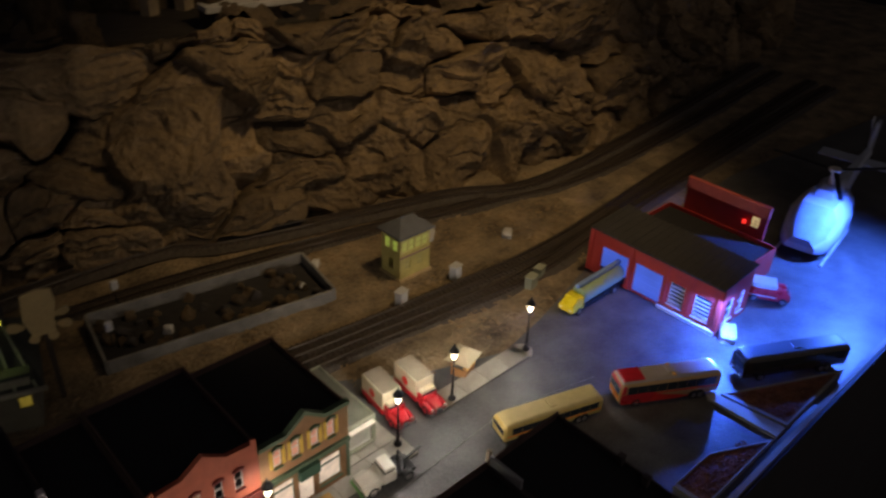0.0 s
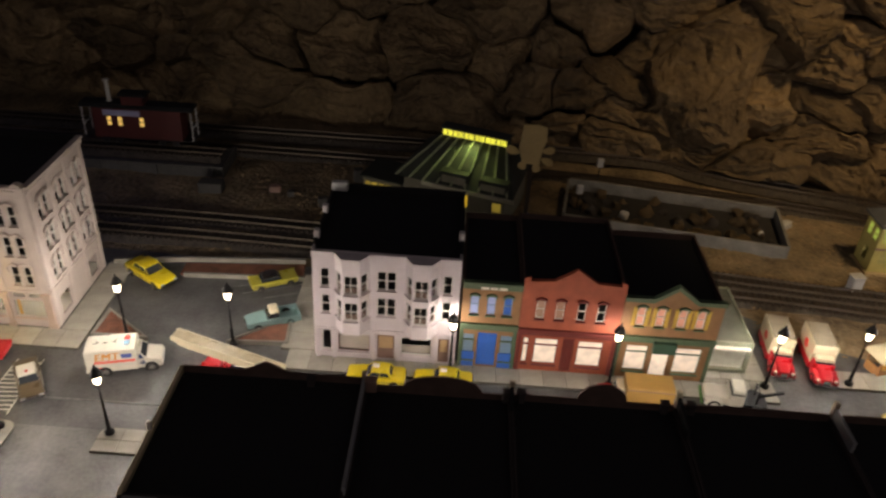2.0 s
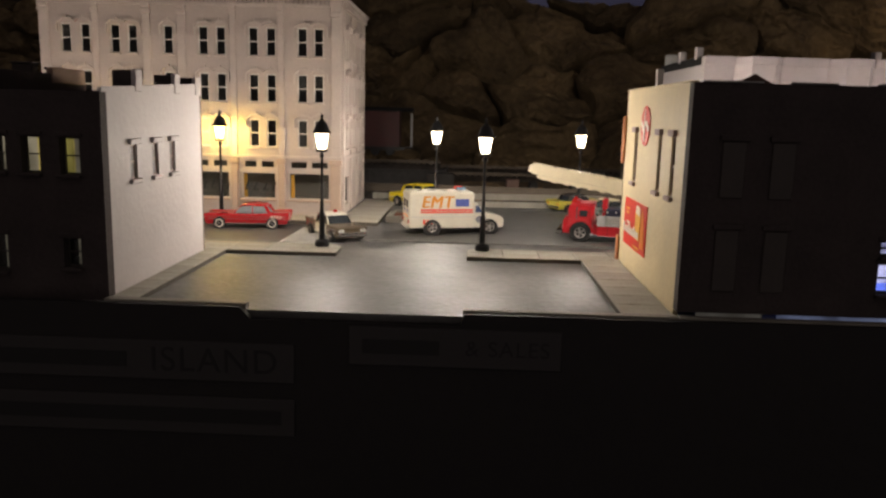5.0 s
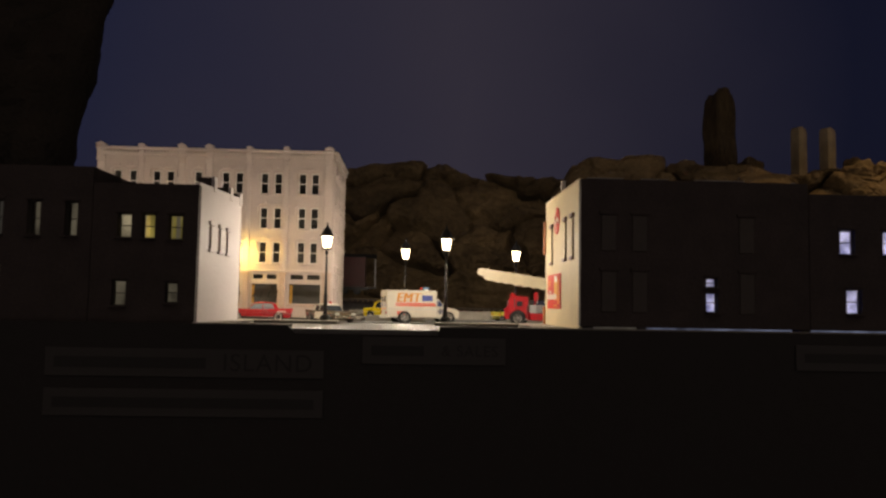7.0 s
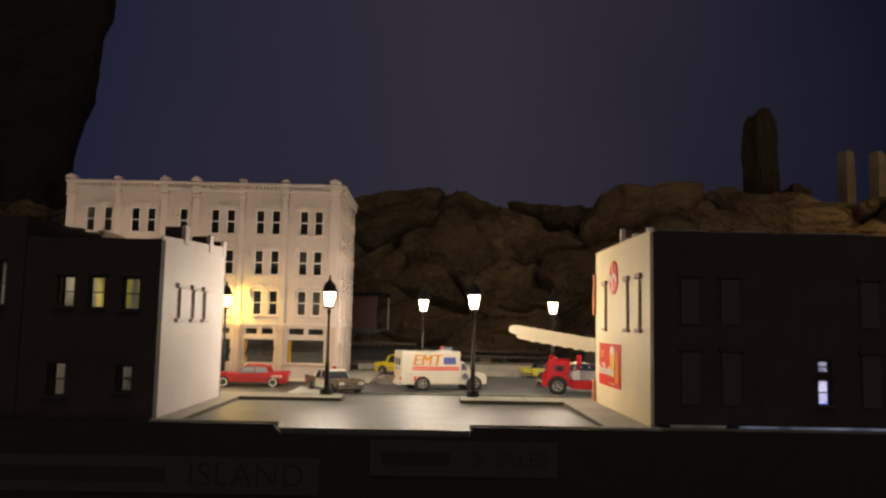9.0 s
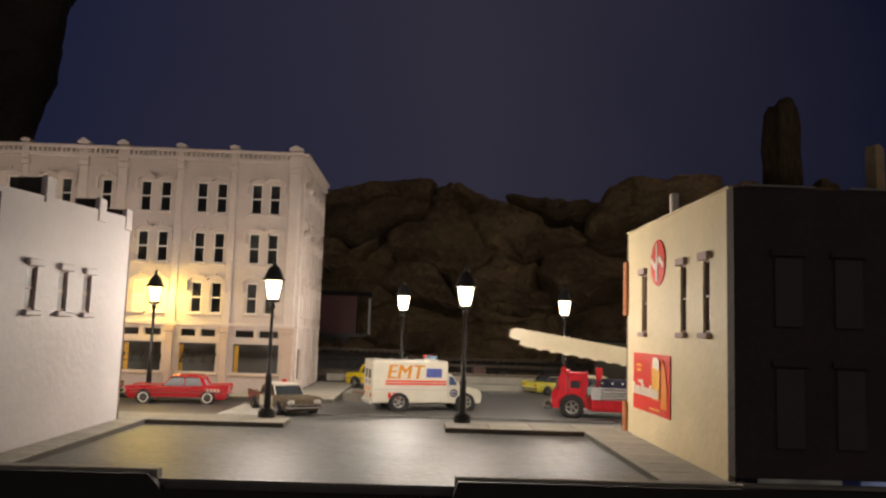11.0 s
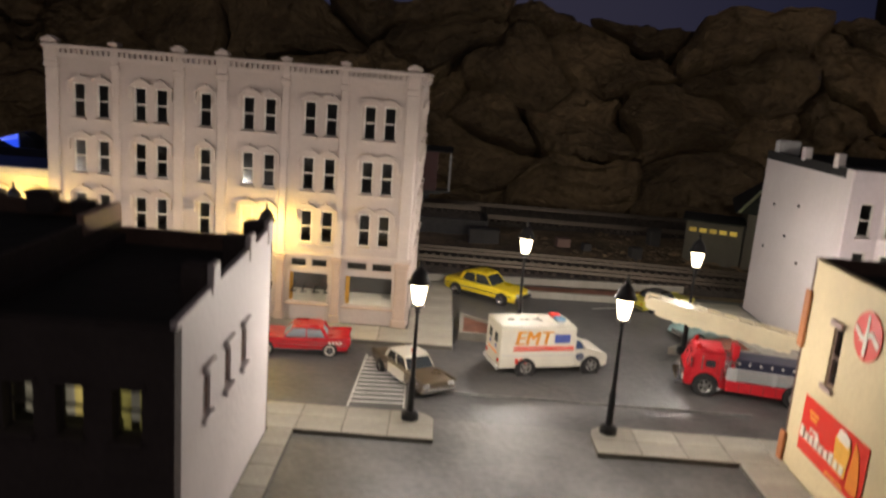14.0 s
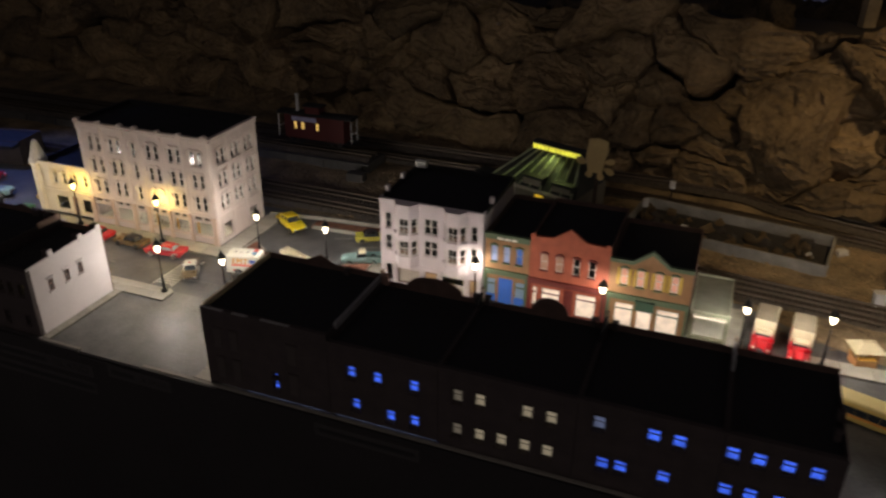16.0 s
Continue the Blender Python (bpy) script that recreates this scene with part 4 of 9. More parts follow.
for x0, x1, a, b in bayx:
    deep = 0.0125
    part("bay_base", slab([(x0, 0), (a, -deep), (b, -deep), (x1, 0)], 0.0425, 0.0465), BAYWALL, bay)
    part("bay_top", slab([(x0 - 0.001, 0), (a - 0.0005, -deep - 0.0015), (b + 0.0005, -deep - 0.0015), (x1 + 0.001, 0)], 0.1288, 0.1345), BAYWALL, bay)
    for p, q, nwin in (((x0, 0), (a, -deep), 1), ((a, -deep), (b, -deep), 2), ((b, -deep), (x1, 0), 1)):
        p, q = Vector((*p, 0)), Vector((*q, 0))
        L = (q - p).length
        yaw = math.degrees(math.atan2(q.y - p.y, q.x - p.x))
        wd = L * 0.66 if nwin == 1 else L * 0.80
        holes = [((L - wd) / 2, (L + wd) / 2, z, z + 0.0220) for z in (0.0605, 0.0925)]
        o = part("bay_wall", wall_bm(L, 0.0466, 0.1287, 0.0016, holes), BAYWALL, bay)
        o.matrix_basis = RZ(p.x, p.y, 0, yaw)
        for z in (0.0605, 0.0925):
            window(bay, RZ(p.x, p.y, z, yaw) @ T(L / 2, 0, 0), wd, 0.0220, SASH, PANE, BAYWALL, None, 0.0008, True, nwin == 2)
            part("roller_blind", box((L - wd) / 2, (L + wd) / 2, 0.0022, 0.0025, z, z + 0.0075), mat("brown_blind", (0.20, 0.125, 0.095), 0.8), bay, "dull brown half-blind").matrix_basis = RZ(p.x, p.y, 0, yaw)
for x0, x1 in ((0, 0.0225), (0.058, 0.093), (0.127, BW)):
    part("cornice", box(x0, x1, -0.0024, -0.0002, 0.1285, 0.1352, 0.0004), BAYWALL, bay)
part("string_course", box(0, BW, -0.0016, -0.0002, 0.0400, 0.0424, 0.0003), BAYWALL, bay)
for x in (0.0035, 0.0210, 0.0615, 0.0870, 0.1262, 0.1445):
    part("shopfront_pilaster", box(x - 0.0022, x + 0.0022, -0.0022, -0.0003, 0.0032, 0.0398, 0.0004), BAYWALL, bay)
for k, (x0, x1, z0, z1) in enumerate(ground):
    if z0 > 0.01:
        window(bay, T((x0 + x1) / 2, 0, z0), x1 - x0, z1 - z0, BROWNTRIM if k == 1 else SASH, PANE, BAYWALL, None, 0.0010, False)
        if x1 - x0 > 0.02:
            part("window_curtain", box(x0 + 0.001, x1 - 0.001, 0.0045, 0.0049, z0, z0 + (0.010 if k == 3 else 0.019)), mat("shop_curtain", (0.55, 0.46, 0.40), 0.8), bay, "pale cloth behind the shop window")
    else:
        d = part("door", box(x0, x1, 0.0020, 0.0030, z0, z1, 0.0003), BROWNTRIM, bay, "brown panelled door")
        part("door_panel", box(x0 + 0.0016, x1 - 0.0016, 0.0014, 0.0021, z0 + 0.014, z1 - 0.003, 0.0002), mat("tan_panel", (0.45, 0.30, 0.16), 0.6), d)
for y in (0.022, 0.072):
    part("roof_nib", box(-0.0012, 0.0045, y, y + 0.006, BH - 0.001, BH + 0.0085, 0.0006), WHITEWALL, bay, "white parapet block")
for x0, x1, y0, y1 in ((-0.0003, 0.0026, 0.010, BD + 0.0003), (BW - 0.0026, BW + 0.0003, 0.010, BD + 0.0003), (0.0027, BW - 0.0027, BD - 0.0026, BD + 0.0003)):
    part("parapet_lining", box(x0, x1, y0, y1, BH - 0.0060, BH + 0.0006), ROOFTAR, bay, "near-black lining of the rear parapet")
part("roof_nib", box(BW - 0.0045, BW + 0.0012, 0.034, 0.041, BH - 0.001, BH + 0.0085, 0.0006), WHITEWALL, bay, "white parapet block")
part("roof_nib", box(0.000, 0.0180, BD - 0.018, BD - 0.010, BH - 0.001, BH + 0.010, 0.0012), PALEGREY, bay, "pale lump at the parapet")
for x, z in ((0.020, 0.060), (0.028, 0.095), (0.055, 0.075), (0.070, 0.100), (0.082, 0.060)):
    part("wall_anchor", box(x, x + 0.002, -0.0012, -0.0001, z, z + 0.0022, 0.0003), IRON, bay, "small dark tie plate").matrix_basis = face("left", BW, BD)


def shop(name, label, x0, x1, y, h, wall_mat, trim, wins, pane, shopwins, door, door_mat, win_trim=None, top=None, depth=0.125, cornice_z=None, shop_mat=SHOPGLOW, panes=None):
    """A two-storey shop of the row: wins are window middles on the upper floor."""
    w = x1 - x0
    t = thing(name, label, "building", RZ(x0, y, 0, 0) @ Matrix.Diagonal((1, 1, 1.038, 1)), "row of shops")
    ww2, z2, h2 = 0.0085, 0.0700, 0.0225
    holes = [(c - ww2 / 2, c + ww2 / 2, z2, z2 + h2) for c in wins]
    holes += [(a, b, 0.0125, 0.0445) for a, b in shopwins]
    if door:
        holes.append((door[0], door[1], 0.0035, 0.0470))
    shell(t, w, depth, 0.003, h, holes, [], wall_mat, BACKBRICK, top=top)
    for z in (0.0565,):
        part("storey_floor", box(0.003, w - 0.003, 0.003, depth - 0.003, z, z + 0.001), INNER, t)
    for k, c in enumerate(wins):
        window(t, T(c, 0, z2), ww2, h2, win_trim or SASH, panes[k] if panes else pane, trim, trim)
    for a, b in shopwins:
        window(t, T((a + b) / 2, 0, 0.0125), b - a, 0.032, trim, shop_mat, trim, None, 0.0010, False)
        part("transom_bar", box(a, b, -0.0006, 0.0007, 0.0365, 0.0378), trim, t)
    if door:
        d = part("door", box(door[0], door[1], 0.0018, 0.0028, 0.0035, 0.0470, 0.0003), door_mat, t, "painted shop door")
        mid = (door[0] + door[1]) / 2
        for a, b in ((door[0] + 0.001, mid - 0.0008), (mid + 0.0008, door[1] - 0.001)):
            part("door_panel", box(a, b, 0.0012, 0.0019, 0.020, 0.043, 0.0002), door_mat, d)
        part("door_knob", lathe([(0, 0), (0.0006, 0.0002), (0.0006, 0.0006), (0, 0.0008)], 8, pose(mid - 0.0014, 0.0012, 0.017, 90)), CHROME, d)
    cz = cornice_z or 0.0545
    bm = bmesh.new()
    add_box(bm, -0.0002, w + 0.0002, -0.0040, -0.0003, cz - 0.0015, cz + 0.0030, 0.0005)
    add_box(bm, 0.0, w, -0.0026, -0.0003, cz - 0.0048, cz - 0.0017, 0.0003)
    part("shopfront_cornice", bm, trim, t)
    if not top:
        bm = bmesh.new()
        add_box(bm, -0.0002, w + 0.0002, -0.0046, 0.0020, h - 0.002, h + 0.0020, 0.0006)
        add_box(bm, 0.0, w, -0.0030, -0.0003, h - 0.0065, h - 0.0022, 0.0004)
        x = 0.002
        while x < w - 0.003:
            add_box(bm, x, x + 0.0014, -0.0040, -0.0004, h - 0.0050, h - 0.0021)
            x += 0.0042
        part("cornice", bm, trim, t)
    for x in (0.0022, w - 0.0022):
        part("corner_pilaster", box(x - 0.0020, x + 0.0020, -0.0020, -0.0003, 0.0032, cz - 0.005, 0.0004), trim, t)
    return t


s1 = shop("blue_shop", "narrow ochre brick shop with bright blue door and green cornice", 0.4910, 0.5510, 0.283, 0.108, TANBRICK, GREENTRIM, (0.0130, 0.0300, 0.0470), LTBLUE, ((0.004, 0.016), (0.043, 0.056)), (0.0195, 0.0395), BLUEPAINT, LTBLUE, None, 0.138, 0.0565, LTBLUE, (DIMBLUEGLOW, DIMBLUEGLOW, BLUEPAINT))
for a, b in ((0.003, 0.017), (0.042, 0.057)):
    part("stall_riser", box(a, b, -0.0016, -0.0002, 0.0035, 0.0225, 0.0003), BLUEPAINT, s1, "blue panel under the window")
part("sign_lettering", box(0.018, 0.026, -0.0052, -0.0047, 0.1035, 0.1060), SIGNWHITE, s1)
part("sign_lettering", box(0.0275, 0.035, -0.0052, -0.0047, 0.1035, 0.1060), SIGNWHITE, s1)
part("sign_lettering", box(0.0365, 0.044, -0.0052, -0.0047, 0.1035, 0.1060), SIGNWHITE, s1)
w = 0.1025
s2 = shop("red_shop", "red brick double shop with a stepped gable and dark red storefront", 0.5515, 0.6540, 0.283, 0.112, REDBRICK, mat("dark_red_paint", (0.16, 0.03, 0.025), 0.5), (0.0195, 0.0395, 0.0615, 0.0815), WARMGLOW, ((0.0065, 0.0125), (0.0185, 0.0430), (0.064, 0.090)), (0.0480, 0.0600), mat("dark_red_paint", (0.16, 0.03, 0.025), 0.5), None,
          [(0.0, 0.116), (0.006, 0.118), (0.006, 0.1135), (0.030, 0.1150), (0.040, 0.1215), (0.051, 0.1290), (0.062, 0.1215), (0.072, 0.1150), (w - 0.006, 0.1135), (w - 0.006, 0.118), (w, 0.116)], 0.138, 0.0545, SHOPGLOW, (DULLROSE, DULLROSE, PANE, PANE))
bm = bmesh.new()
for a, b in (((0.006, 0.1135), (0.030, 0.1150)), ((0.030, 0.1150), (0.051, 0.1290)), ((0.051, 0.1290), (0.072, 0.1150)), ((0.072, 0.1150), (w - 0.006, 0.1135))):
    add_prism(bm, [(a[0], a[1] - 0.002), (b[0], b[1] - 0.002), (b[0], b[1] + 0.0012), (a[0], a[1] + 0.0012)], -0.0022, 0.0030)
part("gable_coping", bm, REDBRICK, s2)
w = 0.1005
s3 = shop("green_shop", "ochre brick shop with green trim, gable and lit show windows", 0.6545, 0.7550, 0.283, 0.099, TANBRICK, GREENTRIM, (0.0185, 0.0385, 0.0605, 0.0795), PINKGLOW, ((0.011, 0.034), (0.063, 0.090)), (0.0395, 0.0570), SHOPGLOW, None,
          [(0.0, 0.103), (0.028, 0.103), (0.050, 0.1190), (0.072, 0.103), (w, 0.103)], 0.138, 0.0550)
bm = bmesh.new()
for a, b in (((-0.0005, 0.103), (0.028, 0.103)), ((0.028, 0.103), (0.050, 0.1190)), ((0.050, 0.1190), (0.072, 0.103)), ((0.072, 0.103), (w + 0.0005, 0.103))):
    add_prism(bm, [(a[0], a[1] - 0.0035), (b[0], b[1] - 0.0035), (b[0], b[1] + 0.0012), (a[0], a[1] + 0.0012)], -0.0032, 0.0030)
part("gable_coping", bm, GREENTRIM, s3, "green gable moulding")
part("door_canopy", prism([(0.0365, 0.0545), (0.060, 0.0545), (0.060, 0.042), (0.0365, 0.042)], -0.0090, -0.0042), DKGREEN, s3, "dark green door awning")
for c in (0.0185, 0.0385, 0.0605, 0.0795):
    for sgn in (-1, 1):
        part("shutter", box(c + sgn * 0.0068 - 0.0018, c + sgn * 0.0068 + 0.0018, -0.0012, -0.0002, 0.0700, 0.0925, 0.0003), mat("yellow_shutter", (0.55, 0.36, 0.05), 0.6), s3, "yellow shutter")

annex = thing("annex", "low olive flat-roofed annex with a pale front panel", "building", RZ(0.7570, 0.302, 0, 0))
shell(annex, 0.048, 0.105, 0.0034, 0.044, [(0.006, 0.042, 0.010, 0.034)], [], OLIVEWALL, OLIVEWALL, roof=mat("annex_roof", (0.16, 0.165, 0.12), 0.8, 0, 0.25, 50, 0.2), drop=0.002)
window(annex, T(0.024, 0, 0.010), 0.036, 0.024, SASH, mat("pale_panel", (0.55, 0.56, 0.48), 0.6), OLIVEWALL, None, 0.0010, False)
part("awning", box(0.004, 0.044, -0.006, -0.0003, 0.0365, 0.0395, 0.0006), SIGNWHITE, annex)

# the cream house with a turret beyond the hotel
yb = thing("turret_house", "cream two-storey house with a conical corner turret", "building", RZ(-0.2970, 0.305, 0, 0))
YW = 0.1105
HOUSECREAM = mat("pale_house_cream", (0.60, 0.53, 0.39), 0.6, 0, 0.12, 40, 0.12)
yc = (0.030, 0.050, 0.072, 0.094)
yh = [(c - 0.0045, c + 0.0045, 0.056, 0.078) for c in yc] + [(0.024, 0.050, 0.010, 0.034), (0.058, 0.070, 0.0035, 0.036), (0.078, 0.104, 0.010, 0.034)]
shell(yb, YW, 0.105, 0.003, 0.092, yh, [], HOUSECREAM, HOUSECREAM)
for c in yc:
    window(yb, T(c, 0, 0.056), 0.009, 0.022, SASH, PANE, HOUSECREAM, HOUSECREAM)
for c in (0.037, 0.091):
    window(yb, T(c, 0, 0.010), 0.026, 0.024, HOUSECREAM, PANE, HOUSECREAM, None, 0.001, False)
part("door", box(0.058, 0.070, 0.0018, 0.0028, 0.0035, 0.036, 0.0003), BROWNTRIM, yb)
bm = bmesh.new()
add_box(bm, 0.004, YW + 0.0005, -0.0045, -0.0001, 0.088, 0.0935, 0.0006)
add_box(bm, 0.004, YW - 0.0004, -0.0030, -0.0003, 0.043, 0.047, 0.0004)
part("cornice", bm, HOUSECREAM, yb)
for c in (0.020, 0.061, 0.106):
    part("wall_pilaster", box(c - 0.0020, c + 0.0020, -0.0018, -0.0002, 0.0472, 0.0878, 0.0004), HOUSECREAM, yb)
part("storey_floor", box(0.003, YW - 0.003, 0.003, 0.1, 0.046, 0.047), INNER, yb)
for x0, x1, y0, y1 in ((-0.0003, 0.0026, 0.0180, 0.1052), (0.0027, YW - 0.003, 0.1022, 0.1053)):
    part("parapet_lining", box(x0, x1, y0, y1, 0.0858, 0.0928), ROOFTAR, yb, "near-black lining of the parapet")
tur = part("turret", lathe([(0.0, 0.003), (0.0125, 0.003), (0.0125, 0.083), (0.0145, 0.085), (0.0145, 0.088), (0.0, 0.088)], 8), HOUSECREAM, yb)
tur.matrix_basis = T(-0.008, 0.008, 0, 22.5)
cone = part("turret_roof", lathe([(0.0160, 0.0881), (0.0160, 0.0890), (0.0138, 0.0930), (0.0048, 0.1215), (0.0032, 0.1235), (0, 0.1238)], 8), mat("pale_cone", (0.42, 0.40, 0.36), 0.7, 0, 0.15, 60, 0.15), yb, "pale blunt conical roof")
cone.matrix_basis = T(-0.008, 0.008, 0, 22.5)
for a in (-135, -90, -45):
    window(yb, RZ(-0.008, 0.008, 0.056, 0) @ pose(0, 0, 0, 0, 0, a + 90) @ T(0, -0.0122, 0), 0.005, 0.018, SASH, PANE, None, None, 0.0)
# a dark roof hut at its back with a blue-lit gable
hut = part("roof_hut", prism([(0.004, 0.0850), (0.038, 0.0850), (0.038, 0.0990), (0.030, 0.1045), (0.022, 0.1040), (0.004, 0.0960)], 0.1080, 0.1240), ROOFTAR, yb, "dark hut at the back of the roof")
part("lit_gable", prism([(0.0090, 0.0985), (0.0250, 0.1036), (0.0250, 0.0915)], 0.1068, 0.1078), glow("blue_gable", (0.03, 0.10, 1.0), 0.55), hut, "small triangle of blue light")
part("hut_leg", box(0.004, 0.038, 0.1081, 0.1239, 0.0005, 0.0849), ROOFTAR, yb)

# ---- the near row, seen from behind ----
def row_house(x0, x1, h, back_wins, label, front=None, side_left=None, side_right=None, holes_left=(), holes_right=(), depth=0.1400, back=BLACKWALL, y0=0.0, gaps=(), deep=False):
    """One house of the near row: its back wall stands at the table's edge, its front parapet faces the street."""
    w = x1 - x0
    t = thing("row_house", label, "building", RZ(x0, y0, 0, 0), "near row of houses")
    bholes = [(c - a / 2, c + a / 2, z, z + b) for c, z, a, b, _ in back_wins]
    th = 0.0022
    tb = 0.0062
    sill_z = 0.0050 if gaps and x0 > 0.2 else 0.0012
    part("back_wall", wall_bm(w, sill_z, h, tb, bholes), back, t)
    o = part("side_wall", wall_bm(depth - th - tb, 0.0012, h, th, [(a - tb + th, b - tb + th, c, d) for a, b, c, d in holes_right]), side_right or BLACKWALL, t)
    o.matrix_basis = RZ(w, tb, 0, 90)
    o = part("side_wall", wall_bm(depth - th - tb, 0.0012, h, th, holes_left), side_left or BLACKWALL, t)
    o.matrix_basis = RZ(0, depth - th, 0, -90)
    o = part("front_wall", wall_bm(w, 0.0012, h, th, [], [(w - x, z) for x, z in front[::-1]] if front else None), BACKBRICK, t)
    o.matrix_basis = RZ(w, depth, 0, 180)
    part("roof", box(th, w - th, th, depth - th, h - 0.0065, h - 0.0050), ROOFTAR, t, "black tarred roof")
    part("storey_floor", box(th, w - th, th, depth - th, 0.047, 0.048), INNER, t)
    for c, z, a, b, p in back_wins:
        lit = deep or p in (BLUEGLOW, PALEBLUEGLOW)
        window(t, T(c, 0, z), a, b, SASHDARK, PANE if lit else p, back, None, 0.0040, bar=0.0006)
        part("lintel", box(c - a / 2 - 0.0016, c + a / 2 + 0.0016, -0.0010, -0.0001, z + b + 0.0004, z + b + 0.0026, 0.0003), back, t)
        # a glowing panel behind each window replaces the room's own light
        if deep:
            part("lit_room_wall", box(c - a * 1.05, c + a * 1.05, 0.0220, 0.0228, max(z - 0.004, 0.0016), z + b + 0.006), p, t, "room wall inside that glows dimly in place of room light")
    # floor and rear wall emit, standing in for lamps inside the rooms
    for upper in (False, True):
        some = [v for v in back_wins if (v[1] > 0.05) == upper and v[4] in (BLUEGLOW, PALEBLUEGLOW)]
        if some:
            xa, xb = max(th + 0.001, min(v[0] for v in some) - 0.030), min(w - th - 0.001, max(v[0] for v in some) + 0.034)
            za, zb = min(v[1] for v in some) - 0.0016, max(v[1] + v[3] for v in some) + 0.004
            part("lit_floor", box(xa, xb, tb + 0.0002, 0.0330, za - 0.0010, za), BLUEGLOW, t, "floor inside that glows blue in place of room light")
            part("lit_room_wall", box(xa, xb, 0.0332, 0.0342, za - 0.0010, zb), ROOMGLOW, t, "room wall inside that glows pale in place of room light")
    # emissive strips imitate light that leaks out below the back wall
    for a, b, p in gaps:
        part("light_gap", box(a, b, 0.0048, 0.0056, 0.0001, sill_z - 0.0001), p, t, "thin glowing strip standing in for light under the wall")
    return t


def chimney(t, x, y, z, w, d, h, material=BLACKWALL):
    c = part("chimney", box(x - w / 2, x + w / 2, y - d / 2, y + d / 2, z - 0.002, z + h, 0.0005), material, t)
    part("chimney_cap", box(x - w / 2 - 0.0007, x + w / 2 + 0.0007, y - d / 2 - 0.0007, y + d / 2 + 0.0007, z + h, z + h + 0.0015, 0.0004), material, c)


# lot side, cream wall with two painted signs
R1 = row_house(0.2545, 0.4105, 0.1045, [(0.0892, 0.0158, 0.0078, 0.0130, PALEBLUEGLOW), (0.0892, 0.0325, 0.0078, 0.0062, BLUEGLOW)], "dark brick corner house with a cream side wall and painted signs",
               [(0.0, 0.106), (0.054, 0.106), (0.0735, 0.1165), (0.093, 0.106), (0.156, 0.106)], CREAMWALL, None,
               [(0.0320 - 0.0022 - 0.0042, 0.0320 - 0.0022 + 0.0042, 0.0535, 0.081), (0.0880 - 0.0022 - 0.0035, 0.0880 - 0.0022 + 0.0035, 0.0535, 0.081), (0.1140 - 0.0022 - 0.0035, 0.1140 - 0.0022 + 0.0035, 0.0535, 0.081)], gaps=[(0.010, 0.039, FAINTGLOW), (0.046, 0.146, DIMBLUEGLOW)])
for y in (0.0320, 0.0880, 0.1140):
    m = RZ(0, 0.14, 0, -90) @ T(y, 0, 0.0535)
    window(R1, m, 0.0072, 0.0275, BROWNTRIM, PANE, None, None, 0.0009)
    for z, hh in ((-0.0022, 0.0022), (0.0275, 0.0030)):
        part("window_lintel", box(-0.0052, 0.0052, -0.0020, -0.0001, z, z + hh, 0.0003), mat("mauve_stone", (0.36, 0.26, 0.24), 0.7), R1, "mauve stone lintel").matrix_basis = m
# blind openings on the back
for c in (0.0190, 0.0400, 0.113):
    for z, hh in ((0.0560, 0.0240), (0.0150, 0.0270)):
        part("blind_window", box(c - 0.0050, c + 0.0050, -0.0008, -0.0001, z, z + hh, 0.0003), SASHDARK, R1, "boarded dark window")
        part("lintel", box(c - 0.0064, c + 0.0064, -0.0014, -0.0001, z + hh + 0.0004, z + hh + 0.0028, 0.0003), BLACKWALL, R1)
for a, b in ((0.004, 0.029), (0.041, 0.060), (0.077, 0.112)):
    part("coping", box(a, b, -0.0008, 0.0030, 0.1046, 0.1054, 0.0003), mat("pale_coping", (0.30, 0.29, 0.28), 0.6), R1, "pale thin coping strip")
for z0, z1 in ((0.0012, 0.0180), (0.0620, 0.0900)):
    part("corner_trim", box(-0.0018, -0.0002, 0.1362, 0.1412, z0, z1, 0.0003), mat("rust_trim", (0.40, 0.15, 0.06), 0.7), R1, "rust-brown trim at the street corner")
part("coping", box(-0.0008, 0.0030, 0.0032, 0.1385, 0.1046, 0.1054, 0.0003), CREAMWALL, R1)
part("wall_post", box(-0.0010, 0.0022, 0.0640, 0.0672, 0.1050, 0.1135, 0.0004), SIGNWHITE, R1, "thin pale post on the parapet")
disc = thing("round_sign", "round red sign with a white wave and bottle shape", "sign", RZ(0.2543, 0.0850, 0.0850, -90))
part("disc", lathe([(0, 0), (0.0105, 0), (0.0105, 0.0005), (0, 0.0005)], 40, pose(0, 0, 0, 90)), SIGNRED, disc)
bm = bmesh.new()
for k in range(12):
    a, b = -0.0092 + 0.0184 * k / 12, -0.0092 + 0.0184 * (k + 1) / 12
    f = lambda x: 0.0016 * math.sin(x * 520)
    add_prism(bm, [(a, f(a) - 0.0014), (b, f(b) - 0.0014), (b, f(b) + 0.0012), (a, f(a) + 0.0012)], -0.00085, -0.00052)
part("wave", bm, SIGNWHITE, disc, "white wavy band")
part("bottle_shape", prism([(-0.0010, -0.0085), (0.0010, -0.0085), (0.0013, -0.002), (0.0007, 0.004), (0.0006, 0.0088), (-0.0006, 0.0088), (-0.0007, 0.004), (-0.0013, -0.002)], -0.0011, -0.0009), SIGNWHITE, disc)
post = thing("wall_poster", "red rectangular advertising poster with a yellow glass", "poster", RZ(0.2543, 0.0960, 0.0300, -90))
part("sheet", box(-0.0285, 0.0285, -0.0004, -0.0001, -0.0135, 0.0135), SIGNRED, post)
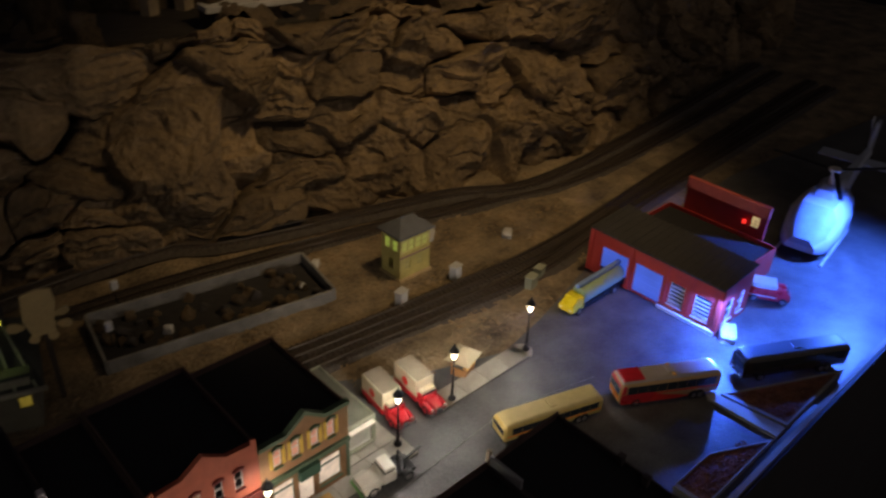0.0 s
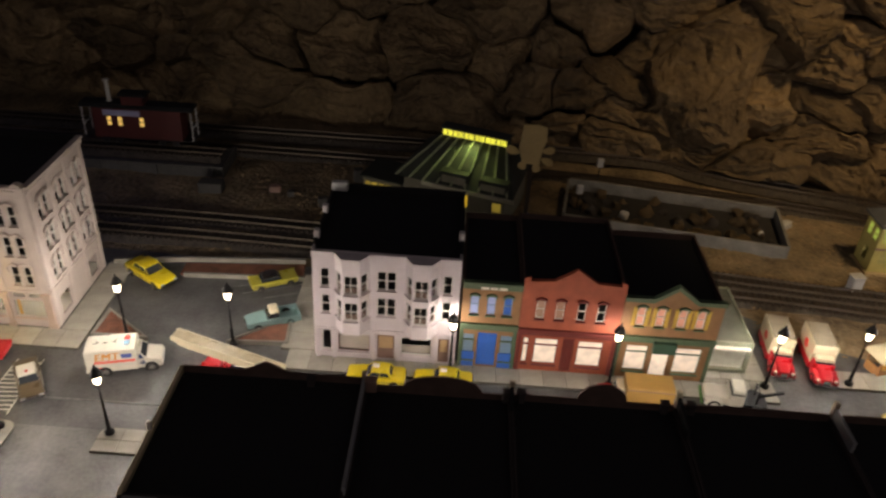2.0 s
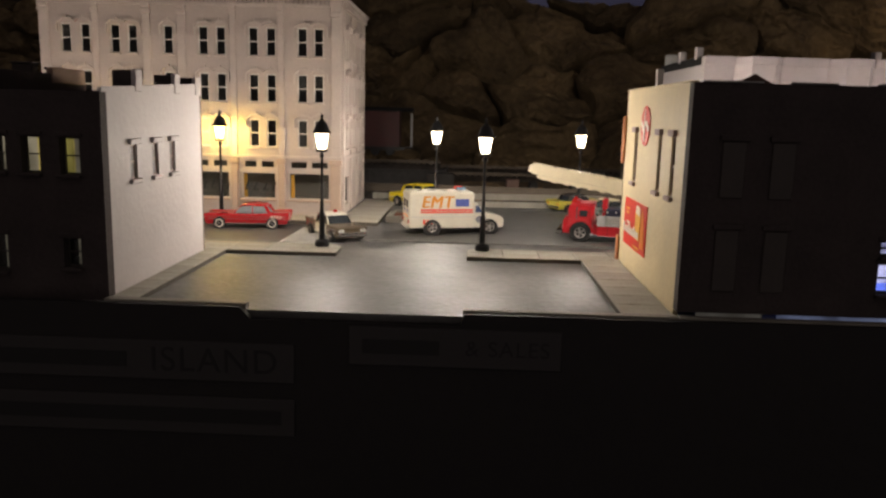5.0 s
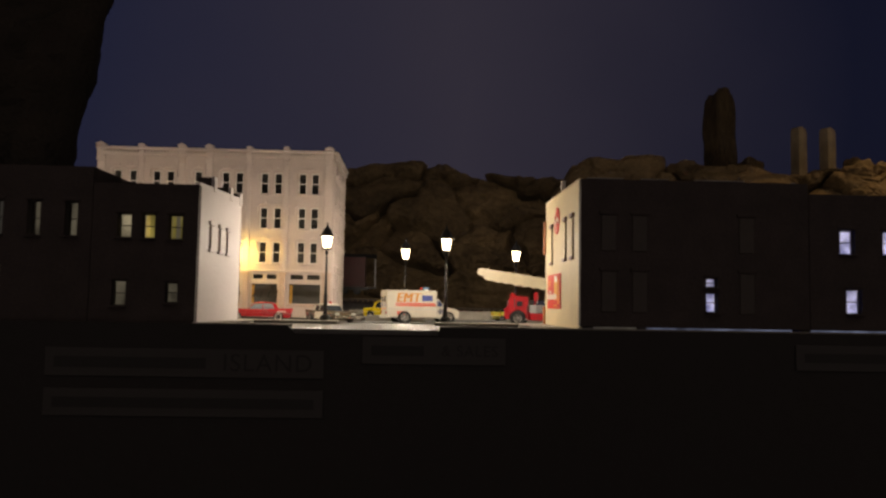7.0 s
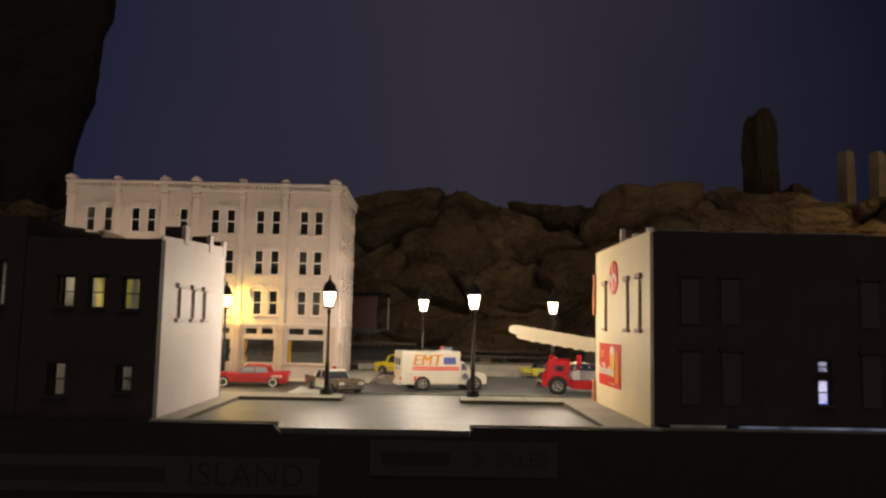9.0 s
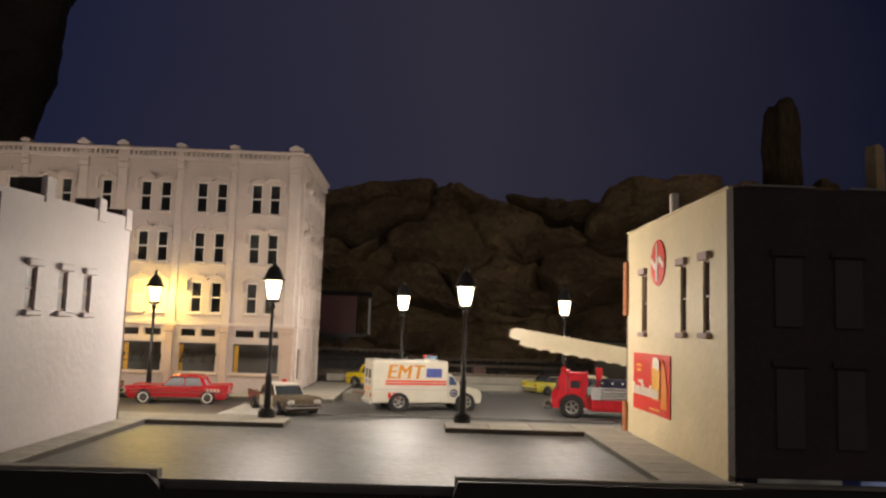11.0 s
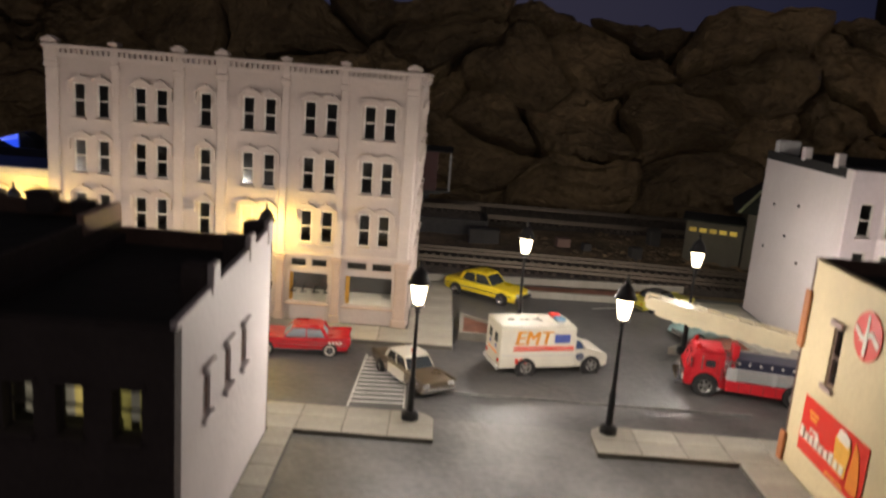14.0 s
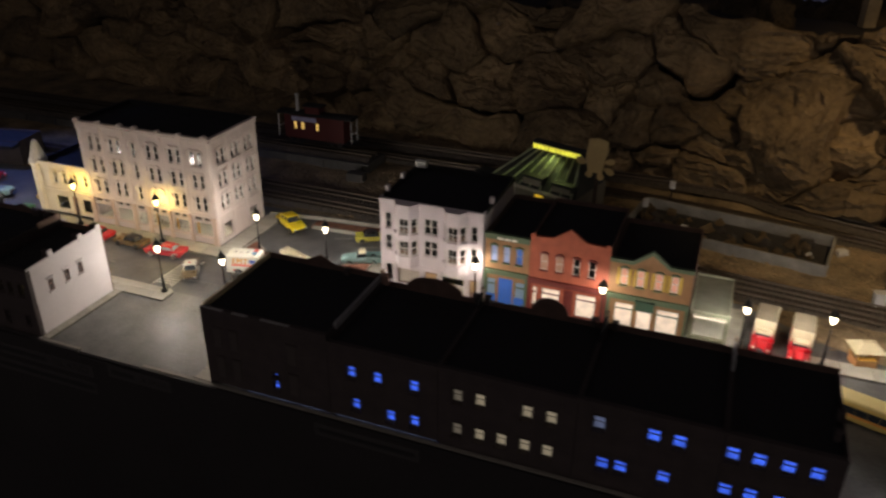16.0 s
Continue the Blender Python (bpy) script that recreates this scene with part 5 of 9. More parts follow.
part("glass_picture", prism([(0.0050, -0.0070), (0.0150, -0.0070), (0.0165, 0.0060), (0.0140, 0.0110), (0.0065, 0.0112), (0.0035, 0.0070)], -0.00090, -0.00065), SIGNYELLOW, post, "yellow mug shape")
part("figure_shape", prism([(0.0170, -0.0100), (0.0260, -0.0100), (0.0255, -0.002), (0.0225, 0.0080), (0.0190, 0.0115), (0.0180, 0.002)], -0.00085, -0.00065), SIGNORANGE, post, "orange shape")
part("foam_shape", prism([(0.0045, 0.0075), (0.0150, 0.0065), (0.0155, 0.0105), (0.0110, 0.0122), (0.0060, 0.0118)], -0.00105, -0.00092), SIGNWHITE, post)
for x, z, w, hh in ((-0.0215, 0.0070, 0.0085, 0.0013), (-0.0205, 0.0046, 0.0065, 0.0013), (-0.0190, -0.0008, 0.0020, 0.0016), (-0.0160, -0.0008, 0.0055, 0.0016), (0.000, -0.0118, 0.015, 0.0009)):
    part("lettering_bar", box(x, x + w, -0.00085, -0.00065, z, z + hh), SIGNYELLOW if z != -0.0008 else SIGNWHITE, post)
for k in range(9):
    x = -0.0262 + k * 0.0046
    part("lettering_bar", box(x, x + 0.0032, -0.00125, -0.00065, -0.0062, -0.0062 + (0.0052 if k in (0, 3, 6) else 0.0038)), SIGNWHITE, post)


def arch(w, c, r, base, lift):
    pts = [(0.0, base), (c - r, base)]
    for k in range(1, 12):
        a = math.pi * (1 - k / 12)
        pts.append((c + r * math.cos(a), base + lift * math.sin(a)))
    return pts + [(c + r, base), (w, base)]


WB, WS = 0.0106, 0.0165
R2 = row_house(0.4110, 0.5350, 0.0975, [(x - 0.4110, z - WS / 2, WB, WS, BLUEGLOW) for x, z in ((0.4375, 0.0650), (0.4675, 0.0650), (0.5085, 0.0660), (0.4415, 0.0245), (0.4815, 0.0205), (0.5090, 0.0215))],
               "dark row house with blue-lit rear windows and an arched parapet", arch(0.1240, 0.066, 0.034, 0.0985, 0.0150), gaps=[(0.003, 0.1208, DIMBLUEGLOW)])
R3 = row_house(0.5355, 0.6755, 0.0985, [(x - 0.5355, z - WS / 2, WB, WS, CREAMGLOW if k not in (0, 4) else DIMGLOW) for k, (x, z) in enumerate(((0.556, 0.0680), (0.5795, 0.0690), (0.6275, 0.0690), (0.6515, 0.0690), (0.556, 0.0260), (0.580, 0.0260), (0.603, 0.0270), (0.627, 0.0275), (0.650, 0.0275)))],
               "dark row house with cream-lit rear windows and a round-topped parapet", arch(0.140, 0.077, 0.021, 0.0995, 0.0180))
R4 = row_house(0.6760, 0.8065, 0.1000, [(x - 0.6760, z - WS / 2, 0.0112, WS, p) for x, z, p in ((0.697, 0.0770, DIMBLUEGLOW), (0.747, 0.0770, BLUEGLOW), (0.770, 0.0770, BLUEGLOW), (0.704, 0.0300, PALEBLUEGLOW), (0.721, 0.0310, BLUEGLOW), (0.761, 0.0320, BLUEGLOW))],
               "dark row house with blue-lit rear windows", [(0.0, 0.102), (0.1305, 0.102)])
R5 = row_house(0.8070, 0.9050, 0.1000, [(x - 0.8070, z - WS / 2, 0.0112, WS, BLUEGLOW) for x, z in ((0.8155, 0.0780), (0.838, 0.0780), (0.862, 0.0780), (0.885, 0.0780), (0.8155, 0.0360), (0.837, 0.0370), (0.862, 0.0370))],
               "dark end house of the row with blue-lit rear windows", [(0.0, 0.102), (0.0980, 0.102)])
GREYCAP = mat("grey_coping", (0.27, 0.27, 0.28), 0.7, 0, 0.15, 60, 0.1)
TANPIER = mat("tan_pier", (0.34, 0.27, 0.20), 0.7, 0, 0.15, 60, 0.1)
for t, w, y0, z1 in ((R1, 0.156, 0.020, 0.1085), (R2, 0.1240, 0.118, 0.1100), (R3, 0.140, 0.100, 0.1115), (R4, 0.1305, 0.098, 0.1115)):
    part("party_wall_pier", box(w - 0.0018, w + 0.0023, 0.1368, 0.1412, 0.0900, z1 + 0.0045, 0.0005), TANPIER, t, "tan party-wall pier at the street")
    part("party_wall_coping", box(w - 0.0012, w + 0.0017, y0, 0.1365, 0.1000, z1, 0.0004), GREYCAP if t in (R1, R4) else ROOFTAR, t, "grey party-wall coping" if t in (R1, R4) else "near-black party-wall coping")
chimney(R2, 0.006, 0.134, 0.0985, 0.009, 0.006, 0.010, BROWNTRIM)
for t, x, y in ((R1, 0.112, 0.133), (R2, 0.120, 0.133), (R3, 0.008, 0.134), (R3, 0.128, 0.133), (R4, 0.010, 0.134), (R5, 0.094, 0.060), (R5, 0.090, 0.030)):
    chimney(t, x, y, 0.0985, 0.006, 0.006, 0.008)

# lot side, white wall
LWH = [(0.0320 - 0.0022 - 0.004, 0.0320 - 0.0022 + 0.004, 0.0540, 0.0705), (0.0580 - 0.0022 - 0.004, 0.0580 - 0.0022 + 0.004, 0.0540, 0.0705), (0.0810 - 0.0022 - 0.004, 0.0810 - 0.0022 + 0.004, 0.0540, 0.0705)]
L1 = row_house(-0.0690, -0.0003, 0.0945, [(0.0208, 0.0587, 0.0092, 0.0158, CREAMGLOW), (0.0365, 0.0585, 0.0084, 0.0160, DIMYELLOW), (0.0541, 0.0580, 0.0090, 0.0162, DIMGLOW), (0.0189, 0.0138, 0.0092, 0.0164, DIMGLOW), (0.0530, 0.0162, 0.0080, 0.0131, DIMGLOW)],
               "dark brick house with a plain white side wall toward the lot", [(0.0, 0.097), (0.0687, 0.097)], None, WHITEWALL, (), LWH, 0.1280, deep=True)
for y in (0.0320, 0.0580, 0.0810):
    m = RZ(0.0687, 0, 0.0540, 90) @ T(y, 0, 0)
    window(L1, m, 0.0080, 0.0165, BROWNTRIM, mat("mauve_pane", (0.06, 0.042, 0.038), 0.5, 0, 0.3, 80, 0.1), None, None, 0.0009)
    for z, hh in ((-0.0022, 0.0022), (0.0165, 0.0028)):
        part("window_lintel", box(-0.0060, 0.0060, -0.0020, -0.0001, z, z + hh, 0.0004), WHITEWALL, L1).matrix_basis = m
part("side_parapet", prism([(0.0022, 0.0943), (0.1258, 0.0943), (0.1258, 0.1025), (0.0022, 0.0965)], 0.0, 0.0022), WHITEWALL, L1, "sloping white parapet").matrix_basis = RZ(0.0687, 0, 0, 90)
for y in (0.0405, 0.0905, 0.1225):
    part("parapet_block", box(0.0669, 0.0693, y - 0.0040, y + 0.0040, 0.0955, 0.1062, 0.0004), WHITEWALL, L1, "white parapet block")
    part("chimney", box(0.0575, 0.0667, y - 0.0038, y + 0.0038, 0.0870, 0.1055, 0.0005), BLACKWALL, L1)
# the curtains' yellow light is emission
for sx in (-1, 1):
    part("curtain", box(0.0541 + sx * 0.0026 - 0.0011, 0.0541 + sx * 0.0026 + 0.0011, 0.0066, 0.0072, 0.0588, 0.0735), DIMYELLOW, L1, "curtain that glows yellow in place of room light")
L2 = row_house(-0.2000, -0.0695, 0.1050, [(x + 0.2, z, 0.0085, hh, p) for x, z, hh, p in ((-0.1795, 0.0592, 0.0226, FAINTGLOW), (-0.1556, 0.0592, 0.0226, FAINTGLOW), (-0.1312, 0.0590, 0.0228, FAINTGLOW), (-0.1071, 0.0590, 0.0228, DIMGLOW), (-0.0830, 0.0590, 0.0224, DIMGLOW), (-0.1800, 0.0164, 0.0236, FAINTGLOW), (-0.1563, 0.0164, 0.0236, FAINTGLOW), (-0.1315, 0.0147, 0.0248, DIMGLOW))],
               "dark brick house with tall dim rear windows", [(0.0, 0.1065), (0.0500, 0.1065), (0.0650, 0.1120), (0.0800, 0.1065), (0.1305, 0.1065)], None, None, (), (), 0.1280, gaps=[(0.003, 0.112, FAINTGLOW)], deep=True)
chimney(L2, 0.100, 0.118, 0.105, 0.012, 0.007, 0.006)
chimney(L2, 0.118, 0.118, 0.105, 0.008, 0.007, 0.003)
part("party_wall_coping", box(0.1280, 0.1312, 0.090, 0.1262, 0.1000, 0.1085, 0.0004), BROWNTRIM, L2, "brown end of the party wall")
L3 = row_house(-0.3350, -0.2005, 0.1060, [(0.02 + 0.0225 * k, z, 0.0085, 0.022, FAINTGLOW) for k in range(5) for z in (0.057, 0.016)], "dark brick house at the end of the near row", [(0.0, 0.1075), (0.1345, 0.1075)], None, None, (), (), 0.1280)

# ---- the fire station ----
st = thing("fire_station", "red fire station with grey roof and two garage doors", "building", RZ(1.271, 0.372, 0, -90))
SW, SD, SHH = 0.212, 0.084, 0.0720
dh = [(0.020, 0.068, 0.0035, 0.050), (0.078, 0.124, 0.0035, 0.050), (0.137, 0.160, 0.014, 0.048), (0.176, 0.200, 0.014, 0.048)]
shell(st, SW, SD, 0.001, SHH, dh, [(0.020, 0.036, 0.014, 0.046), (0.050, 0.066, 0.014, 0.046)], STATIONRED, STATIONRED, roof=INNER, drop=0.010)
rf = part("pitched_roof", prism([(-0.004, 0.0725), (0.084, 0.0785), (0.084, 0.0810), (-0.004, 0.0750)], -0.003, SW + 0.003), mat("station_roof", (0.030, 0.028, 0.027), 0.75, 0, 0.3, 40, 0.3), st, "dark grey-brown ribbed roof")
rf.matrix_basis = Matrix(((0, 1, 0, 0), (1, 0, 0, 0), (0, 0, 1, 0), (0, 0, 0, 1)))
for k in range(17):
    part("roof_rib", box(0.002 + 0.0125 * k, 0.0032 + 0.0125 * k, -0.003, 0.083, -0.0008, 0.0008), mat("station_rib", (0.048, 0.045, 0.042), 0.7, 0, 0.3, 40, 0.2), rf).matrix_basis = Matrix(((0, 1, 0, 0), (1, 0, 0, 0), (0, 0, 1, 0), (0, 0, 0, 1))) @ pose(0, 0, 0.0760, 3.9)
# the blue light on the doors is emission; the station is unlit inside
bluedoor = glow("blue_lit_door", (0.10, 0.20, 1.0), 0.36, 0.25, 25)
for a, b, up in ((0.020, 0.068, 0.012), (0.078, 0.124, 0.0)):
    d = part("garage_door", box(a, b, 0.0026, 0.0036, 0.0035 + up, 0.050), bluedoor, st, "garage door that glows blue in place of light on it")
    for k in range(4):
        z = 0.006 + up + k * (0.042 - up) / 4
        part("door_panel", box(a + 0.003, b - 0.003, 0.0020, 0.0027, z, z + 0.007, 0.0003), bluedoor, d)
for a, b in ((0.137, 0.160), (0.176, 0.200)):
    f = window(st, T((a + b) / 2, 0, 0.014), b - a, 0.034, SASH, PANE, SASH, None, 0.001, False)
    for k in range(5):
        part("louvre", box(a + 0.001, b - 0.001, 0.0004, 0.0016, 0.0175 + k * 0.006, 0.0195 + k * 0.006), SASH, st, "white louvre slat")
for x in (0.0202, 0.0502):
    window(st, face("right", SW, SD) @ T(x + 0.010, 0, 0.014), 0.016, 0.032, SASH, PANE, SASH, None, 0.001, True)
part("plinth", box(0.124, SW + 0.002, -0.005, -0.0004, 0.0005, 0.006, 0.0005), SASH, st, "white plinth strip")
for x in (0.0, 0.0705, 0.1285, 0.168, SW):
    part("pier", box(x - 0.0035, x + 0.0035, -0.0024, -0.0003, 0.0012, SHH, 0.0004), STATIONRED, st)
hall = thing("station_hall", "tall black-roofed hall behind the red station with a red parapet", "building", RZ(1.357, 0.372, 0, -90))
shell(hall, 0.186, 0.122, 0.001, 0.045, [], [], STATIONRED, STATIONRED, drop=0.006)
part("red_parapet", box(0.024, 0.162, 0.1225, 0.1270, 0.001, 0.098, 0.0006), STATIONRED, hall, "red parapet wall with a pale top band")
part("parapet_band", box(0.023, 0.163, 0.1212, 0.1282, 0.0820, 0.1010, 0.0006), mat("pale_red", (0.50, 0.10, 0.08), 0.6), hall)
pane = part("window_panel", box(0.1395, 0.1505, 0.1208, 0.1224, 0.0625, 0.0790), glow("station_window", (1.0, 0.74, 0.34), 0.38, 0.3), hall, "small lit window")
part("glazing_bar", box(0.1446, 0.1454, 0.1203, 0.1207, 0.0625, 0.0790), STATIONRED, pane)
for z in (0.0676, 0.0730):
    part("glazing_bar", box(0.1395, 0.1505, 0.1199, 0.1202, z, z + 0.0008), STATIONRED, pane)
part("beacon_lamp", lathe([(0, 0), (0.0030, 0), (0.0030, 0.004), (0.002, 0.0055), (0, 0.006)], 12, T(0.1290, 0.1185, 0.0640)), REDGLOW, hall, "red beacon at the parapet")
part("beacon_bracket", box(0.1280, 0.1300, 0.1175, 0.1224, 0.0622, 0.0639), IRON, hall)

# ---- yard buildings ----
tower = thing("signal_tower", "small yellow two-storey signal tower with a grey hipped roof", "building", RZ(1.031, 0.529, 0, 0) @ Matrix.Diagonal((0.92, 0.95, 1.16, 1)))
tw_, td = 0.062, 0.044
th_ = [(c - 0.006, c + 0.006, 0.038, 0.054) for c in (0.010, 0.0235, 0.0385, 0.052)] + [(0.010, 0.022, 0.012, 0.026), (0.036, 0.048, 0.012, 0.026)]
tl = [(c - 0.006, c + 0.006, 0.038, 0.054) for c in (0.011, 0.029)] + [(0.014, 0.026, 0.010, 0.026)]
shell(tower, tw_, td, -0.003, 0.060, th_, [], YELLOWBOARD, YELLOWBOARD, tl, drop=0.002)
for c in (0.010, 0.0235, 0.0385, 0.052):
    window(tower, T(c, 0, 0.038), 0.012, 0.016, YELLOWBOARD, glow("tower_window", (0.80, 0.80, 0.20), 0.16, 0.4), None, None, 0.0008)
for c in (0.016, 0.042):
    window(tower, T(c, 0, 0.012), 0.012, 0.014, YELLOWBOARD, glow("tower_window_low", (0.70, 0.62, 0.22), 0.06, 0.4), None, None, 0.0008)
for c in (0.011, 0.029):
    window(tower, face("left", tw_, td) @ T(c + 0.0022, 0, 0.038), 0.012, 0.016, YELLOWBOARD, glow("tower_side_window", (0.62, 0.75, 0.12), 0.30, 0.4), None, None, 0.0008)
part("belt_course", box(-0.001, tw_ + 0.001, -0.0016, -0.0002, 0.031, 0.0335, 0.0003), BROWNTRIM, tower)
part("plinth", box(-0.003, tw_ + 0.003, -0.004, td + 0.003, -0.003, 0.0015, 0.0005), mat("tan_plinth", (0.40, 0.30, 0.16), 0.8), tower)
bm = bmesh.new()
e = [bm.verts.new(p) for p in ((-0.005, -0.005, 0.060), (tw_ + 0.005, -0.005, 0.060), (tw_ + 0.005, td + 0.005, 0.060), (-0.005, td + 0.005, 0.060))]
e2 = [bm.verts.new(p) for p in ((-0.005, -0.005, 0.0625), (tw_ + 0.005, -0.005, 0.0625), (tw_ + 0.005, td + 0.005, 0.0625), (-0.005, td + 0.005, 0.0625))]
r1_, r2_ = bm.verts.new((0.020, td / 2, 0.078)), bm.verts.new((tw_ - 0.020, td / 2, 0.078))
bm.faces.new(e[::-1])
for i in range(4):
    bm.faces.new((e[i], e[(i + 1) % 4], e2[(i + 1) % 4], e2[i]))
bm.faces.new((e2[0], e2[1], r2_, r1_))
bm.faces.new((e2[1], e2[2], r2_))
bm.faces.new((e2[2], e2[3], r1_, r2_))
bm.faces.new((e2[3], e2[0], r1_))
part("hipped_roof", bm, ROOFGREY, tower, "grey hipped roof")

depot = thing("depot", "dark depot with a sloping roof and glowing yellow roof lights", "building", RZ(0.4156, 0.6394, 0, -18))
DWALL = mat("depot_wall", (0.12, 0.11, 0.08), 0.8)
shell(depot, 0.146, 0.120, -0.003, 0.058, [(0.078, 0.094, 0.028, 0.048), (0.128, 0.142, 0.030, 0.046)], [], DWALL, DWALL, drop=0.003)
for ob in depot.children:
    ob.location.y -= 0.034
window(depot, T(0.086, -0.034, 0.028), 0.016, 0.020, SASHDARK, glow("depot_window", (1.0, 0.62, 0.04), 0.45, 0.3), None, None, 0.001, False)
window(depot, T(0.135, -0.034, 0.030), 0.014, 0.016, SASHDARK, glow("depot_window_dim", (1.0, 0.72, 0.10), 0.10, 0.5), None, None, 0.001, False)
slope = mat("depot_roof", (0.030, 0.034, 0.028), 0.7, 0, 0.3, 40, 0.25)
rib = mat("pale_rib", (0.30, 0.33, 0.22), 0.7)
bm = bmesh.new()
e = [bm.verts.new(p) for p in ((-0.014, -0.039, 0.0585), (0.158, -0.039, 0.0585), (0.150, 0.094, 0.0585), (-0.014, 0.094, 0.0585))]
r = [bm.verts.new(p) for p in ((0.030, 0.026, 0.1000), (0.128, 0.026, 0.1000), (0.128, 0.044, 0.1000), (0.030, 0.044, 0.1000))]
for i in range(4):
    bm.faces.new((e[i], e[(i + 1) % 4], r[(i + 1) % 4], r[i]))
bm.faces.new(e[::-1])
bm.faces.new(r)
part("sloping_roof", bm, slope, depot, "grey-green sloping roof")
for k in range(9):
    f = k / 8
    a, b = Vector((-0.010 + 0.160 * f, -0.039, 0.0590)), Vector((0.032 + 0.094 * f, 0.0255, 0.1002))
    bm = bmesh.new()
    n = Vector((0.0013, 0, 0))
    u = Vector((0, -0.0010, 0.0020))
    q = [bm.verts.new(v) for v in (a - n, a + n, b + n, b - n, a - n + u, a + n + u, b + n + u, b - n + u)]
    for idx in ((0, 3, 2, 1), (4, 5, 6, 7), (0, 1, 5, 4), (1, 2, 6, 5), (2, 3, 7, 6), (3, 0, 4, 7)):
        bm.faces.new([q[i] for i in idx])
    part("roof_rib", bm, rib, depot)
part("clerestory", box(0.031, 0.127, 0.027, 0.043, 0.1000, 0.1120), mat("dark_rib", (0.05, 0.055, 0.05), 0.7), depot)
for k in range(6):
    p = part("roof_light", box(0.0325 + 0.0157 * k, 0.0465 + 0.0157 * k, 0.0258, 0.0272, 0.1020, 0.1100), SKYLIGHT, depot, "glowing yellow roof light")
    part("glazing_bar", box(0.0391 + 0.0157 * k, 0.0397 + 0.0157 * k, 0.0254, 0.0257, 0.1020, 0.1100), IRON, p)
part("clerestory_roof", box(0.029, 0.129, 0.0245, 0.0455, 0.1122, 0.1136, 0.0006), mat("dark_rib", (0.05, 0.055, 0.05), 0.7), depot)
part("eave_board", box(0.029, 0.160, -0.0425, -0.0395, 0.0540, 0.0590), mat("pale_eave", (0.32, 0.30, 0.24), 0.7), depot, "pale eave board")
for x, w, h in ((0.052, 0.040, 0.012), (0.108, 0.040, 0.011)):
    part("dormer", box(x, x + w, -0.034, -0.018, 0.0605, 0.0605 + h + 0.004, 0.0008), slope, depot)
    part("dormer_face", box(x + 0.003, x + w - 0.003, -0.0355, -0.0342, 0.0618, 0.0600 + h), mat("dim_board", (0.20, 0.19, 0.14), 0.8), depot)
lean = part("side_shed", box(-0.062, -0.002, -0.036, 0.020, -0.003, 0.044, 0.0008), DWALL, depot, "low dark side shed")
for k in range(5):
    part("shed_light", box(-0.058 + 0.0105 * k, -0.0505 + 0.0105 * k, -0.0374, -0.0362, 0.0325, 0.0370), glow("shed_light", (1.0, 0.70, 0.10), 0.13, 0.5), lean, "small dim yellow light")
part("shed_roof", box(-0.066, 0.0, -0.041, 0.022, 0.0442, 0.0462, 0.0006), slope, lean)
lamp_light("depot_bulb", "SPOT", (0.4970, 0.6330, 0.1115), 0.055, (0.85, 1.0, 0.30), (0.4790, 0.5700, 0.055), 0.004, 120, 0.5)

# a cut-out figure of board: round head over a petalled collar
cut = thing("board_cutout", "pale board cut-out with a rounded head and leaf-like lobes", "cutout", RZ(0.5765, 0.5900, 0.004, -8))
part("head", prism([(-0.0155, 0.1475), (-0.0190, 0.1150), (-0.0130, 0.0930), (0.0100, 0.0930), (0.0125, 0.1150), (0.0165, 0.1300), (0.0150, 0.1475), (0.0, 0.1505)][::-1], -0.003, -0.0002), PLYWOOD, cut)
for cx, cz, ln, wd_, an in ((-0.018, 0.106, 0.0185, 0.0075, 165), (0.012, 0.112, 0.0165, 0.0065, 12), (0.012, 0.101, 0.0170, 0.0065, -22), (0.004, 0.093, 0.0130, 0.0070, -68), (-0.010, 0.094, 0.0120, 0.0070, -110)):
    o = part("lobe", prism([(ln * (0.5 - 0.5 * math.cos(2 * math.pi * k / 18)), wd_ * math.sin(2 * math.pi * k / 18) * (0.55 + 0.225 * (1 - math.cos(2 * math.pi * k / 18)))) for k in range(18)], 0.0, 0.0026), PLYWOOD, cut, "rounded leaf-like lobe")
    o.matrix_basis = pose(cx, 0, cz, 0, -an, 0)
part("stand", box(-0.003, 0.003, 0.003, 0.006, -0.004, 0.090), TIE, cut)

